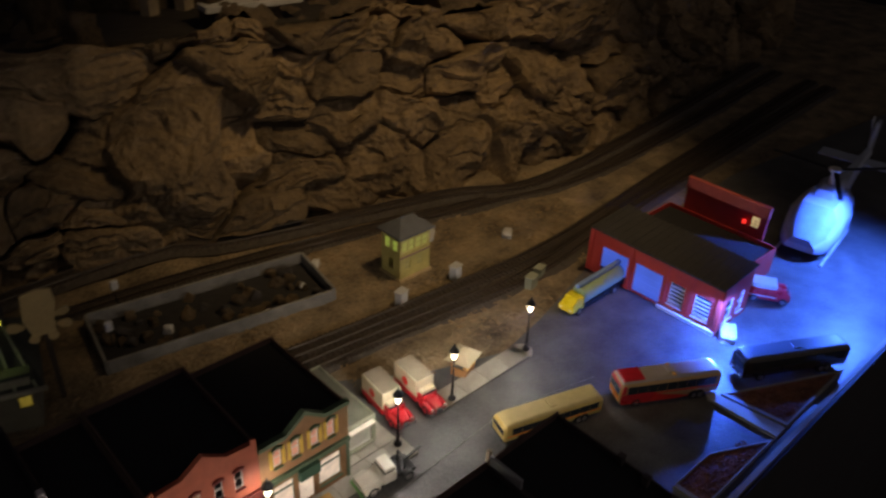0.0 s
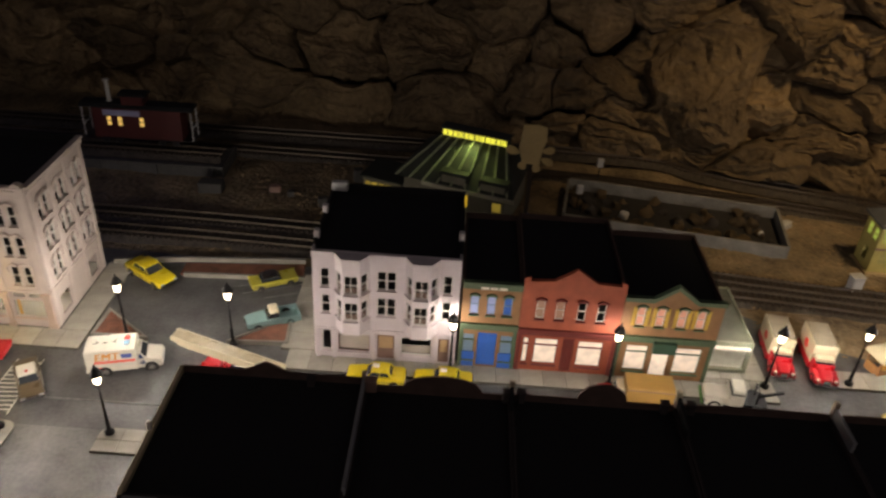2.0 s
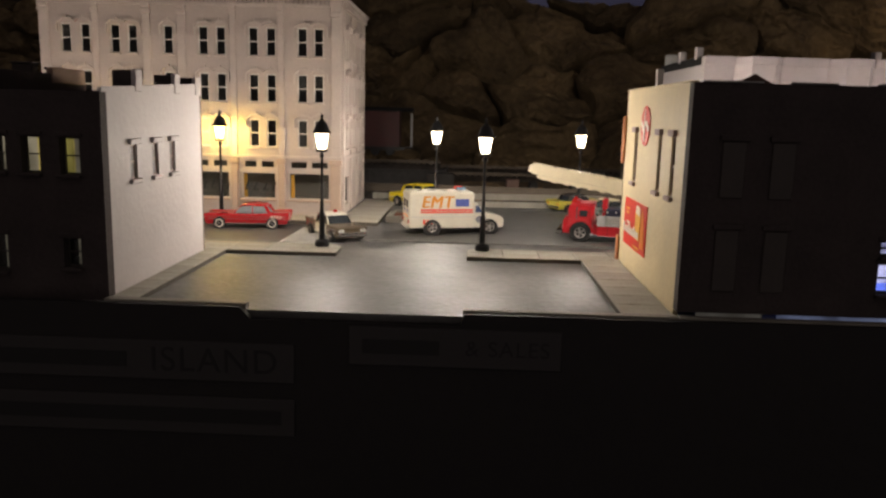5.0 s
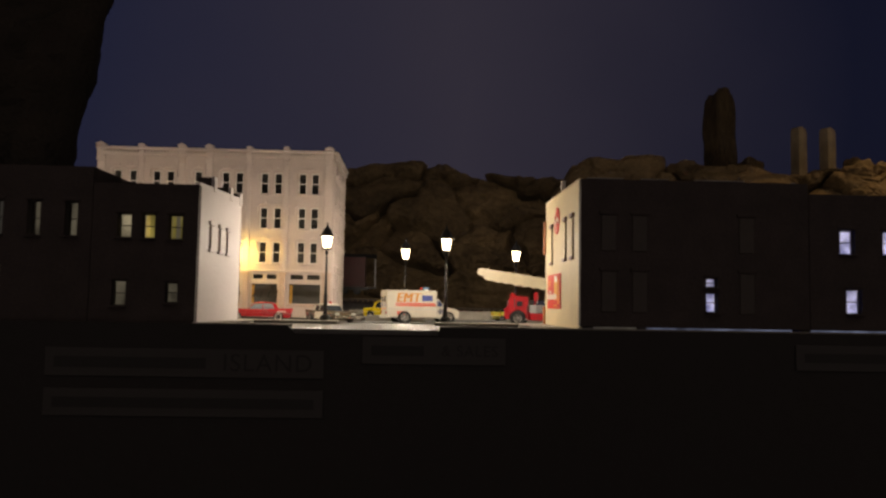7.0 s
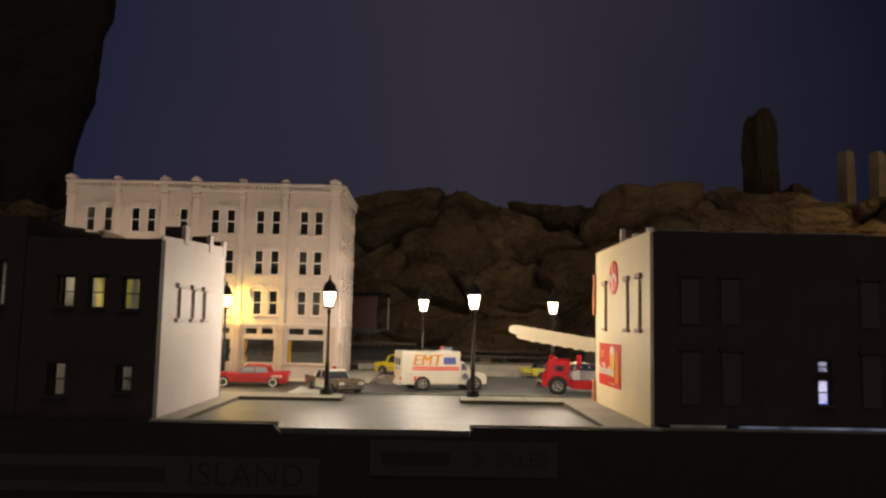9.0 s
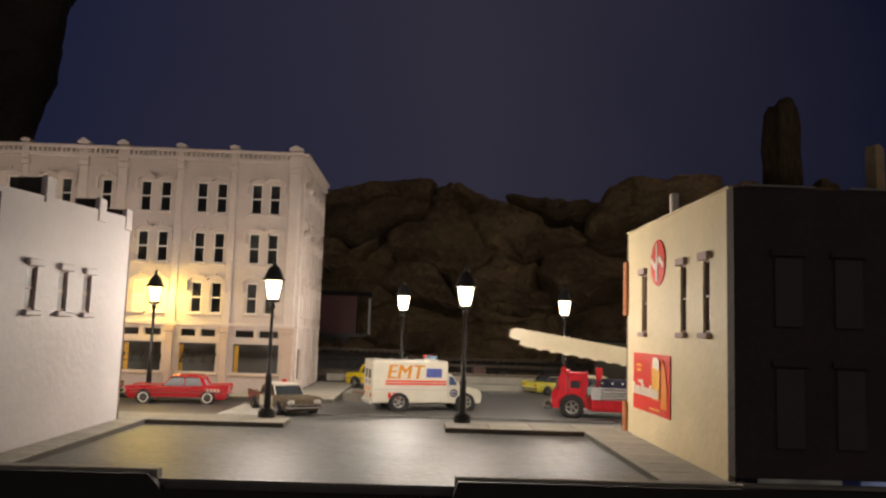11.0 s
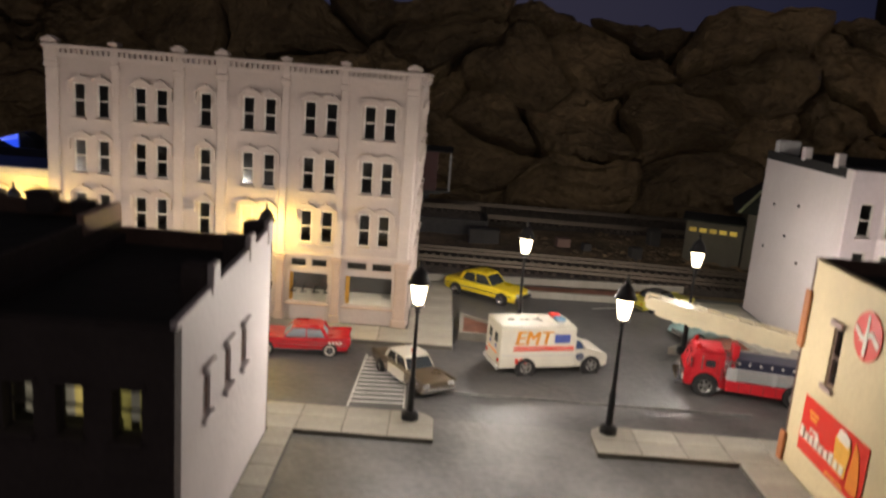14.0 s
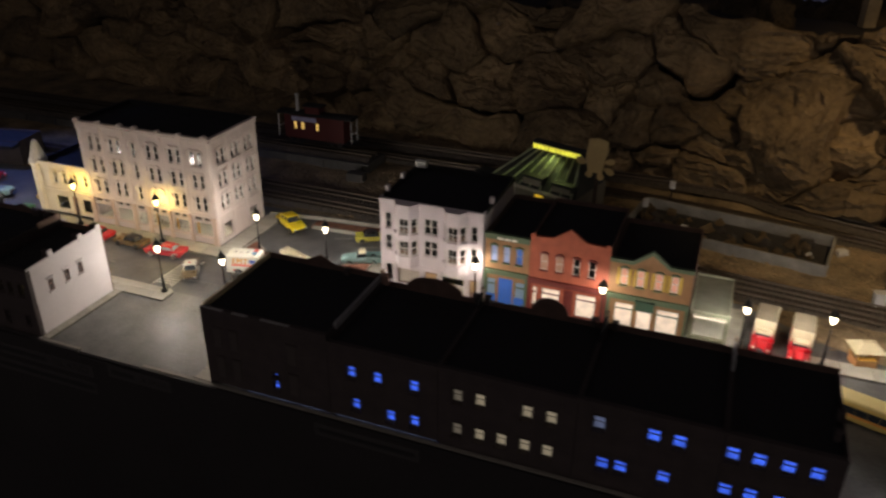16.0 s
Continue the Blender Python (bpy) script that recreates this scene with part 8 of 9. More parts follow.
def coach(label, m, L, W, H, body, roof, band, stripe=None, name="coach"):
    t = thing(name, label, "bus", None, "coaches by the road")
    h, w = L / 2, W / 2
    part("body", loft_bm([(-h, w * 0.92, 0.006, H * 0.80, H * 0.86, w * 0.84), (-h * 0.97, w, 0.005, H * 0.84, H * 0.93, w * 0.86), (h * 0.95, w, 0.005, H * 0.84, H * 0.93, w * 0.86), (h, w * 0.90, 0.007, H * 0.76, H * 0.84, w * 0.80)]), body, t, "", False)
    part("roof_panel", loft_bm([(-h * 0.97, w * 0.88, H * 0.90, H * 0.93, H * 0.97, w * 0.74), (-h * 0.90, w * 0.88, H * 0.90, H * 0.95, H, w * 0.74), (h * 0.84, w * 0.88, H * 0.90, H * 0.95, H, w * 0.74), (h * 0.96, w * 0.86, H * 0.88, H * 0.91, H * 0.95, w * 0.72)]), roof, t)
    part("roof_hatch", box(-h * 0.10, h * 0.04, -w * 0.42, w * 0.42, H, H + 0.0016, 0.0005), roof, t)
    n = 9
    for s in (-1, 1):
        for k in range(n):
            a = -h * 0.90 + k * 1.76 * h / n
            part("side_window", box(a, a + 1.72 * h / n, s * w * 1.004 - 0.0003, s * w * 1.004 + 0.0003, H * 0.50, H * 0.82, 0.0003), CARGLASS, t)
        part("side_band", box(-h * 0.96, h * 0.94, s * w * 1.006 - 0.0003, s * w * 1.006 + 0.0003, H * 0.42, H * 0.48), band, t, "coloured side band")
        if stripe:
            part("side_flash", prism([(h * 0.94, H * 0.12), (h * 0.94, H * 0.42), (h * 0.30, H * 0.42), (-h * 0.4, H * 0.16), (-h * 0.2, H * 0.12)], s * w * 1.006 - 0.0003, s * w * 1.006 + 0.0003), stripe, t, "sweeping red flash")
        for fx in (-0.62, -0.50, 0.66):
            part("wheel_arch", lathe([(0, -0.0002), (0.0064, -0.0002), (0.0064, 0.0002), (0, 0.0002)], 14, pose(h * fx, s * w * 1.003, 0.0055, 90)), RUBBER, t)
            wheel(t, h * fx, s * w * 0.94, 0.0055, 0.0040)
        part("headlight", box(h * 0.99, h * 1.004, s * w * 0.62 - 0.0018, s * w * 0.62 + 0.0018, H * 0.20, H * 0.27, 0.0003), SIGNWHITE, t)
    part("windscreen", box(h * 0.985, h * 1.004, -w * 0.82, w * 0.82, H * 0.46, H * 0.76, 0.0005), CARGLASS, t)
    part("front_bumper", box(h * 0.99, h * 1.015, -w * 0.92, w * 0.92, 0.005, 0.0085, 0.0005), CHROME, t)
    t.matrix_world = m
    return t


cc = coach("red and cream coach with an orange flash parked on the road", T(1.1200, 0.1390, 0, 150), 0.1300, 0.0300, 0.0370, paint("tan_coach", (0.52, 0.32, 0.12), 0.4), paint("coach_grey", (0.42, 0.36, 0.30), 0.45), SIGNRED, SIGNRED)
part("roof_bar", box(-0.006, -0.002, -0.0115, 0.0115, 0.0370, 0.0380, 0.0003), SIGNYELLOW, cc, "gold bar across the roof")
part("roof_nose", box(0.034, 0.0610, -0.0115, 0.0115, 0.0355, 0.0376, 0.0006), RED, cc, "red front of the roof")
for s_ in (-1, 1):
    part("nose_panel", prism([(0.024, 0.0062), (0.0635, 0.0062), (0.0635, 0.0190), (0.020, 0.0190)], s_ * 0.01545 - 0.0003, s_ * 0.01545 + 0.0003), RED, cc, "red front panel")
    part("nose_panel", prism([(0.058, 0.0200), (0.0635, 0.0200), (0.0620, 0.0320), (0.058, 0.0320)], s_ * 0.0152 - 0.0003, s_ * 0.0152 + 0.0003), RED, cc)
part("nose_front", box(0.0646, 0.0656, -0.0125, 0.0125, 0.0088, 0.0165, 0.0003), SIGNORANGE, cc, "orange lower front")
part("nose_front", box(0.0640, 0.0652, -0.0120, 0.0120, 0.0285, 0.0330, 0.0003), RED, cc)
coach("cream and yellow bus standing behind the row", T(0.9740, 0.1980, 0, 162), 0.1300, 0.0290, 0.0290, paint("butter", (0.62, 0.46, 0.13), 0.45), paint("butter_roof", (0.64, 0.52, 0.22), 0.45), SIGNORANGE, None, "bus")
coach("dark navy coach in shadow at the table edge", T(1.2800, 0.0600, 0.0035, 151), 0.1500, 0.0300, 0.0360, BLK, paint("gunmetal", (0.05, 0.055, 0.07), 0.4), BLK, None)

# yellow tanker with a hose coming out of the station
tk = thing("hose_truck", "yellow and blue truck half out of the station door", "truck", None)
part("cab", loft_bm([(0.020, 0.0120, 0.005, 0.0170, 0.0240, 0.0105), (0.030, 0.0120, 0.005, 0.0165, 0.0235, 0.0100), (0.040, 0.0110, 0.006, 0.0130, 0.0150, 0.0095)]), YEL, tk)
part("windscreen", loft_bm([(0.031, 0.0100, 0.0165, 0.0215, 0.0225, 0.0090), (0.039, 0.0100, 0.0140, 0.0150, 0.0158, 0.0092)]), CARGLASS, tk)
part("tank", lathe([(0, -0.060), (0.0110, -0.060), (0.0125, -0.056), (0.0125, 0.013), (0.0110, 0.017), (0, 0.017)], 18, pose(0, 0, 0.0190, 0, 90)), paint("greenish", (0.30, 0.40, 0.22), 0.4), tk, "pale green tank", True)
part("boom", box(-0.060, 0.024, -0.0030, 0.0030, 0.0325, 0.0375, 0.0008), mat("boom_blue", (0.20, 0.30, 0.50), 0.4), tk, "blue boom on top")
part("chassis", box(-0.060, 0.022, -0.010, 0.010, 0.004, 0.009), IRON, tk)
for s in (-1, 1):
    for x in (-0.040, 0.028):
        wheel(tk, x, s * 0.0108, 0.0056, 0.0044)
    part("headlight", lathe([(0, 0), (0.0018, 0), (0.0014, 0.0014), (0, 0.0015)], 10, pose(0.0398, s * 0.0075, 0.0100, 0, 90)), SIGNWHITE, tk)
tk.matrix_world = T(1.2000, 0.3200, 0, 181) @ Matrix.Diagonal((1.2, 1.1, 1.1, 1))

# rescue truck
rt = thing("rescue_truck", "red rescue truck with a white roof box beside the station", "truck", None)
part("body", loft_bm([(-0.030, 0.0140, 0.005, 0.0200, 0.0225, 0.0130), (0.012, 0.0140, 0.005, 0.0200, 0.0225, 0.0130)]), RED, rt)
part("cab", loft_bm([(0.0125, 0.0130, 0.005, 0.0170, 0.0240, 0.0115), (0.0230, 0.0130, 0.005, 0.0165, 0.0235, 0.0110), (0.0300, 0.0120, 0.006, 0.0140, 0.0155, 0.0105)]), RED, rt)
part("roof_box", box(-0.028, 0.010, -0.0120, 0.0120, 0.0226, 0.0300, 0.001), WHT, rt, "white roof box")
part("windscreen", loft_bm([(0.024, 0.0105, 0.0168, 0.0215, 0.0224, 0.0095), (0.0292, 0.0105, 0.0150, 0.0158, 0.0164, 0.0098)]), CARGLASS, rt)
for s in (-1, 1):
    part("side_stripe", box(-0.029, 0.011, s * 0.0142 - 0.0002, s * 0.0142 + 0.0002, 0.0105, 0.0125), WHT, rt)
    for x in (-0.018, 0.021):
        wheel(rt, x, s * 0.0125, 0.0058, 0.0045)
rt.matrix_world = T(1.4100, 0.1560, 0, -60)

# helicopter
he = thing("helicopter", "large pale blue toy helicopter with a glazed nose", "helicopter", None)
HELI = paint("heli_blue", (0.42, 0.46, 0.55), 0.35)
part("fuselage", loft_bm([(-0.060, 0.010, 0.034, 0.044, 0.050, 0.007), (-0.040, 0.024, 0.020, 0.048, 0.058, 0.016), (-0.005, 0.030, 0.012, 0.050, 0.064, 0.020), (0.030, 0.030, 0.011, 0.044, 0.060, 0.020), (0.052, 0.026, 0.012, 0.032, 0.044, 0.017), (0.066, 0.016, 0.016, 0.024, 0.030, 0.010)]), HELI, he, "", True)
part("nose_glass", loft_bm([(0.034, 0.024, 0.040, 0.050, 0.0605, 0.018), (0.054, 0.0215, 0.030, 0.036, 0.0445, 0.0155), (0.0668, 0.0130, 0.0235, 0.0262, 0.0310, 0.0095)]), mat("heli_glass", (0.30, 0.36, 0.46), 0.1), he, "", True)
part("tail_boom", loft_bm([(-0.190, 0.0050, 0.046, 0.052, 0.056, 0.004), (-0.120, 0.0070, 0.042, 0.050, 0.056, 0.005), (-0.055, 0.0110, 0.036, 0.048, 0.055, 0.008)]), HELI, he, "", True)
part("tail_fin", prism([(-0.205, 0.050), (-0.178, 0.050), (-0.192, 0.092), (-0.208, 0.092)], -0.0018, 0.0018), HELI, he)
part("tail_rotor", box(-0.0035, 0.0035, -0.0010, 0.0010, -0.026, 0.026, 0.0004), PALEGREY, he).matrix_basis = pose(-0.200, -0.006, 0.078, 0, 35)
part("tail_plane", box(-0.165, -0.140, -0.050, 0.050, 0.050, 0.0525, 0.0006), HELI, he)
part("engine_cowl", loft_bm([(-0.040, 0.010, 0.056, 0.066, 0.070, 0.007), (-0.010, 0.014, 0.060, 0.072, 0.077, 0.010), (0.016, 0.010, 0.060, 0.068, 0.072, 0.007)]), HELI, he, "", True)
mast = part("rotor_mast", lathe([(0.0030, 0.072), (0.0030, 0.090), (0.0070, 0.0905), (0.0070, 0.0940), (0, 0.0945)], 12), PALEGREY, he)
for k in range(3):
    part("rotor_blade", box(0.006, 0.072, -0.0026, 0.0026, 0.0915, 0.0928, 0.0004), IRON, mast).matrix_basis = pose(0, 0, 0, 0, 1.5, 20 + 120 * k)
for s in (-1, 1):
    sk = part("skid", lathe([(0.0016, -0.055), (0.0016, 0.055)], 8, pose(0.005, s * 0.026, 0.0020, 0, 90)), PALEGREY, he)
    for x in (-0.022, 0.030):
        part("skid_strut", box(x - 0.0012, x + 0.0012, s * 0.026 - 0.0012, s * 0.026 + 0.0012, 0.002, 0.020), PALEGREY, he)
    part("side_door", box(-0.012, 0.022, s * 0.0300 - 0.0004, s * 0.0300 + 0.0004, 0.018, 0.044, 0.0004), HELI, he)
he.matrix_world = T(1.630, 0.188, 0, 188) @ Matrix.Diagonal((1.38, 1.38, 1.38, 1))
heap = new("pale_lump", BOULDERS[2])
heap.data = BOULDERS[2].copy()
heap.data.materials[0] = PALEGREY
heap.matrix_world = pose(1.284, 0.146, 0.005, 0, 0, 30) @ Matrix.Diagonal((0.036, 0.022, 0.020, 1))
tagged(heap, "pale rounded lump beside the station corner", "rubble")

# kiosk
kio = thing("kiosk", "small open wooden market stall with a pale sloping roof", "kiosk", None)
WOODK = mat("stall_wood", (0.34, 0.17, 0.06), 0.7, 0, 0.3, 120, 0.2)
part("counter", box(-0.0130, 0.0130, -0.0105, -0.0075, 0.0, 0.0110, 0.0004), WOODK, kio)
for s in (-1, 1):
    part("side_counter", box(s * 0.0120 - 0.0014, s * 0.0120 + 0.0014, -0.0074, 0.0100, 0.0, 0.0110, 0.0003), WOODK, kio)
    for y in (-0.0095, 0.0095):
        part("post", box(s * 0.0122 - 0.0008, s * 0.0122 + 0.0008, y - 0.0008, y + 0.0008, 0.0110, 0.0240), WOODK, kio)
part("produce", loft_bm([(-0.010, 0.003, 0.0110, 0.0128, 0.0136, 0.002), (0.010, 0.003, 0.0110, 0.0128, 0.0136, 0.002)]), SIGNYELLOW, kio, "yellow goods on the counter").location.y = -0.0085
bm = bmesh.new()
q = [(-0.0185, -0.0165, 0.0235), (0.0185, -0.0165, 0.0235), (0.0185, 0.0165, 0.0235), (-0.0185, 0.0165, 0.0235)]
e = [bm.verts.new(p) for p in q]
t4 = [bm.verts.new(p) for p in ((-0.0060, -0.004, 0.0320), (0.0060, -0.004, 0.0320), (0.0060, 0.004, 0.0320), (-0.0060, 0.004, 0.0320))]
for i in range(4):
    bm.faces.new((e[i], e[(i + 1) % 4], t4[(i + 1) % 4], t4[i]))
bm.faces.new(t4)
bm.faces.new(e[::-1])
part("canopy", bm, mat("straw_canopy", (0.50, 0.43, 0.28), 0.7, 0, 0.15, 60, 0.1), kio, "straw-coloured four-sided canopy")
kio.matrix_world = T(0.962, 0.326, 0.0008, 18)

# far vehicles at the other end
tt = delivery_truck("red and white van under the far lamp", T(-0.520, 0.375, 0, 10))
pickup("dull teal truck at the far corner", T(-0.440, 0.318, 0, 20), 0.0700, 0.0260, 0.0260, TEAL, TEAL)
bl = thing("blue_lit_canopy", "dark shed with a blue-lit canopy edge", "shed", RZ(-0.620, 0.430, 0, 12))
shell(bl, 0.110, 0.070, 0.0, 0.048, [], [], BLACKWALL, BLACKWALL, drop=0.003)
part("canopy", box(-0.004, 0.114, -0.026, -0.0003, 0.040, 0.0465, 0.0008), ROOFTAR, bl, "dark canopy")
part("light_strip", box(0.060, 0.082, -0.0285, -0.0262, 0.041, 0.0455), glow("blue_strip", (0.12, 0.35, 1.0), 1.2), bl, "blue light strip")

# ---- railway yard ----
def track(pts, label, zoff=0.0):
    """A line of track through a few plan points: two rails on ties."""
    t = thing("railway_track", label, "railway track", None, "railway tracks", "structure")
    P = [Vector((*p, 0)) for p in pts]
    path = []
    for i in range(len(P) - 1):
        p0, p1, p2, p3 = P[max(i - 1, 0)], P[i], P[i + 1], P[min(i + 2, len(P) - 1)]
        n = max(4, int((p2 - p1).length / 0.02))
        for k in range(n):
            u = k / n
            path.append(0.5 * ((2 * p1) + (p2 - p0) * u + (2 * p0 - 5 * p1 + 4 * p2 - p3) * u * u + (3 * p1 - p0 - 3 * p2 + p3) * u ** 3))
    path.append(P[-1])
    nor = []
    for i in range(len(path)):
        d = (path[min(i + 1, len(path) - 1)] - path[max(i - 1, 0)]).normalized()
        nor.append(Vector((-d.y, d.x, 0)))
    for s in (-1, 1):
        bm = bmesh.new()
        rings = []
        for p, n in zip(path, nor):
            c = p + n * s * 0.0083
            rings.append([bm.verts.new(c + n * a + Vector((0, 0, z))) for a, z in ((-0.0010, 0.0050 + zoff), (0.0010, 0.0050 + zoff), (0.0005, 0.0078 + zoff), (-0.0005, 0.0078 + zoff))])
        for a, b in zip(rings, rings[1:]):
            for i in range(4):
                bm.faces.new((a[i], a[(i + 1) % 4], b[(i + 1) % 4], b[i]))
        part("rail", bm, RAILSTEEL, t)
    vs, fs = [], []
    bv, bf = [], []
    for i, (p, n) in enumerate(zip(path, nor)):
        bv += [p - n * 0.024 + Vector((0, 0, -0.004 + zoff)), p - n * 0.015 + Vector((0, 0, 0.0028 + zoff)), p + n * 0.015 + Vector((0, 0, 0.0028 + zoff)), p + n * 0.024 + Vector((0, 0, -0.004 + zoff))]
        if i:
            a, b = 4 * (i - 1), 4 * i
            bf += [(a + j, b + j, b + j + 1, a + j + 1) for j in range(3)]
    me = bpy.data.meshes.new("ballast_bed")
    me.from_pydata(bv, [], bf)
    me.materials.append(BALLAST)
    o = new("ballast_bed", me)
    o.parent = t
    o["kind"] = "stuff"
    run = 0.0
    for i in range(len(path) - 1):
        a, b, n = path[i], path[i + 1], nor[i]
        L = (b - a).length
        d = (b - a) / L
        while run < L:
            c = a + d * run
            k = len(vs)
            for dx in (-0.0017, 0.0017):
                for dn in (-0.0150, 0.0150):
                    for z in (0.0022, 0.0050):
                        vs.append(c + d * dx + n * dn + Vector((0, 0, z + zoff)))
            fs += [(k, k + 1, k + 3, k + 2), (k + 4, k + 6, k + 7, k + 5), (k, k + 4, k + 5, k + 1), (k + 2, k + 3, k + 7, k + 6), (k + 1, k + 5, k + 7, k + 3)]
            run += 0.0082
        run -= L
    me = bpy.data.meshes.new("ties")
    me.from_pydata(vs, [], fs)
    me.materials.append(TIE)
    o = new("ties", me)
    o.parent = t
    o["kind"] = "stuff"
    return t


track([(-2.2, 0.50), (-0.6, 0.505), (0.2, 0.500), (0.82, 0.452), (1.02, 0.430), (1.20, 0.418), (1.55, 0.45), (2.4, 0.50)], "rusty railway track with dark ties behind the town")
track([(-2.2, 0.545), (-0.6, 0.55), (0.2, 0.545), (0.70, 0.50), (0.86, 0.480), (1.05, 0.462), (1.30, 0.450), (1.7, 0.49), (2.4, 0.55)], "rusty railway track in the middle of the yard")
track([(-2.2, 0.765), (-0.5, 0.768), (0.2, 0.762), (0.66, 0.745), (0.95, 0.700), (1.30, 0.620), (1.60, 0.575), (2.4, 0.64)], "railway track along the foot of the rock wall")
track([(-2.2, 0.80), (-0.4, 0.82), (0.3, 0.82), (0.76, 0.822), (0.90, 0.768), (1.25, 0.675), (1.50, 0.604), (2.4, 0.70)], "bright-railed track under the rock wall", 0.006)

# the raised siding: a concrete retaining wall, fill and its own track
BANK = mat("retaining_concrete", (0.075, 0.072, 0.068), 0.85, 0, 0.4, 30, 0.3)
bank = structure("retaining_wall", box(-1.60, 0.128, 0.672, 0.742, -0.006, 0.0140, 0.0010), BANK, "grey concrete retaining wall under the raised siding", "retaining wall")
part("wall_cap", box(-1.60, 0.129, 0.6690, 0.6760, 0.0140, 0.0165, 0.0006), BANK, bank)
part("wall_end", box(0.1284, 0.1310, 0.668, 0.743, -0.006, 0.0175, 0.0006), BANK, bank)
for k in range(14):
    part("wall_pier", box(0.110 - 0.085 * k, 0.116 - 0.085 * k, 0.6685, 0.6719, -0.006, 0.0139), BANK, bank)
track([(-1.58, 0.707), (-0.5, 0.707), (0.122, 0.7075)], "raised siding track with dark ties", 0.018)

# caboose
cb = thing("caboose", "dark red caboose with lit windows on the yard track", "railway car", RZ(0.002, 0.707, 0.0318, 1))
CABRED = mat("caboose_red", (0.062, 0.010, 0.010), 0.55, 0, 0.2, 60, 0.1)
wins = [(0.020, 0.028, 0.030, 0.046), (0.036, 0.044, 0.030, 0.046), (0.068, 0.076, 0.030, 0.046)]
part("side_wall", wall_bm(0.130, 0.012, 0.058, 0.002, wins), CABRED, cb).matrix_basis = T(-0.065, -0.0150, 0)
part("side_wall", wall_bm(0.130, 0.012, 0.058, 0.002, []), CABRED, cb).matrix_basis = RZ(0.065, 0.0150, 0, 180)
for s in (-1, 1):
    part("end_wall", box(s * 0.064 - 0.001, s * 0.064 + 0.001, -0.0128, 0.0128, 0.012, 0.058), CABRED, cb)
    part("platform", box(s * 0.073 - 0.0085, s * 0.073 + 0.0085, -0.014, 0.014, 0.0100, 0.0120), IRON, cb)
    for y in (-0.0125, 0.0125):
        part("end_rail", box(s * 0.080 - 0.0007, s * 0.080 + 0.0007, y - 0.0007, y + 0.0007, 0.012, 0.056), PALEGREY, cb, "pale end railing")
    part("end_rail", box(s * 0.080 - 0.0007, s * 0.080 + 0.0007, -0.0125, 0.0125, 0.0300, 0.0314), PALEGREY, cb)
    for x in (-0.010, 0.010):
        for y in (-1, 1):
            wheel(cb, s * 0.042 + x, y * 0.0084, 0.0058, 0.0030, IRON)
part("roof", loft_bm([(-0.082, 0.0165, 0.058, 0.0605, 0.0635, 0.0110), (0.082, 0.0165, 0.058, 0.0605, 0.0635, 0.0110)]), ROOFTAR, cb)
part("cupola", box(-0.020, 0.012, -0.0125, 0.0125, 0.0630, 0.0760, 0.0006), CABRED, cb)
part("cupola_roof", loft_bm([(-0.024, 0.0145, 0.0760, 0.0775, 0.0795, 0.0100), (0.016, 0.0145, 0.0760, 0.0775, 0.0795, 0.0100)]), ROOFTAR, cb)
part("smokestack", lathe([(0.0045, 0.063), (0.0030, 0.067), (0.0030, 0.094), (0.0042, 0.0945), (0.0042, 0.0970), (0, 0.0975)], 12, T(-0.042, 0, 0)), PALEGREY, cb, "pale smokestack")
part("chassis", box(-0.070, 0.070, -0.010, 0.010, 0.0075, 0.0118), IRON, cb)
for x0, x1, z0, z1 in wins:
    window(cb, T(-0.065 + (x0 + x1) / 2, -0.015, z0), x1 - x0, z1 - z0, CABRED, glow("caboose_window", (1.0, 0.62, 0.16), 0.45, 0.3), None, None, 0.0008)
part("name_board", box(-0.048, 0.006, -0.0162, -0.0152, 0.0475, 0.0560), mat("lilac_board", (0.30, 0.30, 0.48), 0.6), cb, "pale lilac board")
part("floor_pan", box(-0.063, 0.063, -0.0128, 0.0128, 0.0118, 0.0130), INNER, cb)

# crates along the siding
CRATE = mat("weathered_crate", (0.055, 0.052, 0.048), 0.85, 0, 0.35, 60, 0.3)
for k, (x, y, sx, sy, sz, c) in enumerate(((0.125, 0.628, 0.034, 0.020, 0.016, CRATE), (0.215, 0.640, 0.016, 0.012, 0.010, BROWNTRIM), (0.240, 0.630, 0.010, 0.010, 0.008, CRATE), (0.330, 0.690, 0.014, 0.012, 0.020, CRATE), (0.290, 0.610, 0.014, 0.010, 0.012, CRATE))):
    o = link("crate", box(-sx / 2, sx / 2, -sy / 2, sy / 2, -0.004, sz, 0.0012), c)
    o.matrix_world = T(x, y, 0.0, 5 * k)
    tagged(o, "small weathered block or crate in the yard", "crate", "yard crates")

# walled pit with rubble
pit = thing("rubble_pit", "long low concrete-walled bay filled with dark rubble", "loading bay", RZ(0.929, 0.551, 0, 170.7))
for x0, x1, y0, y1, z in ((0.0, 0.300, -0.004, 0.0, 0.017), (0.0, 0.300, -0.108, -0.104, 0.022), (-0.004, 0.0, -0.108, 0.0, 0.020), (0.300, 0.304, -0.108, 0.0, 0.020)):
    part("wall", box(x0, x1, y0, y1, -0.004, z, 0.0005), mat("weathered_concrete", (0.19, 0.185, 0.17), 0.85, 0, 0.4, 40, 0.25), pit)
part("floor_fill", box(0.0, 0.300, -0.104, -0.004, -0.004, 0.004), mat("coal_dust", (0.02, 0.018, 0.017), 0.95, 0, 0.5, 90, 0.7), pit)
rr = random.Random(3)
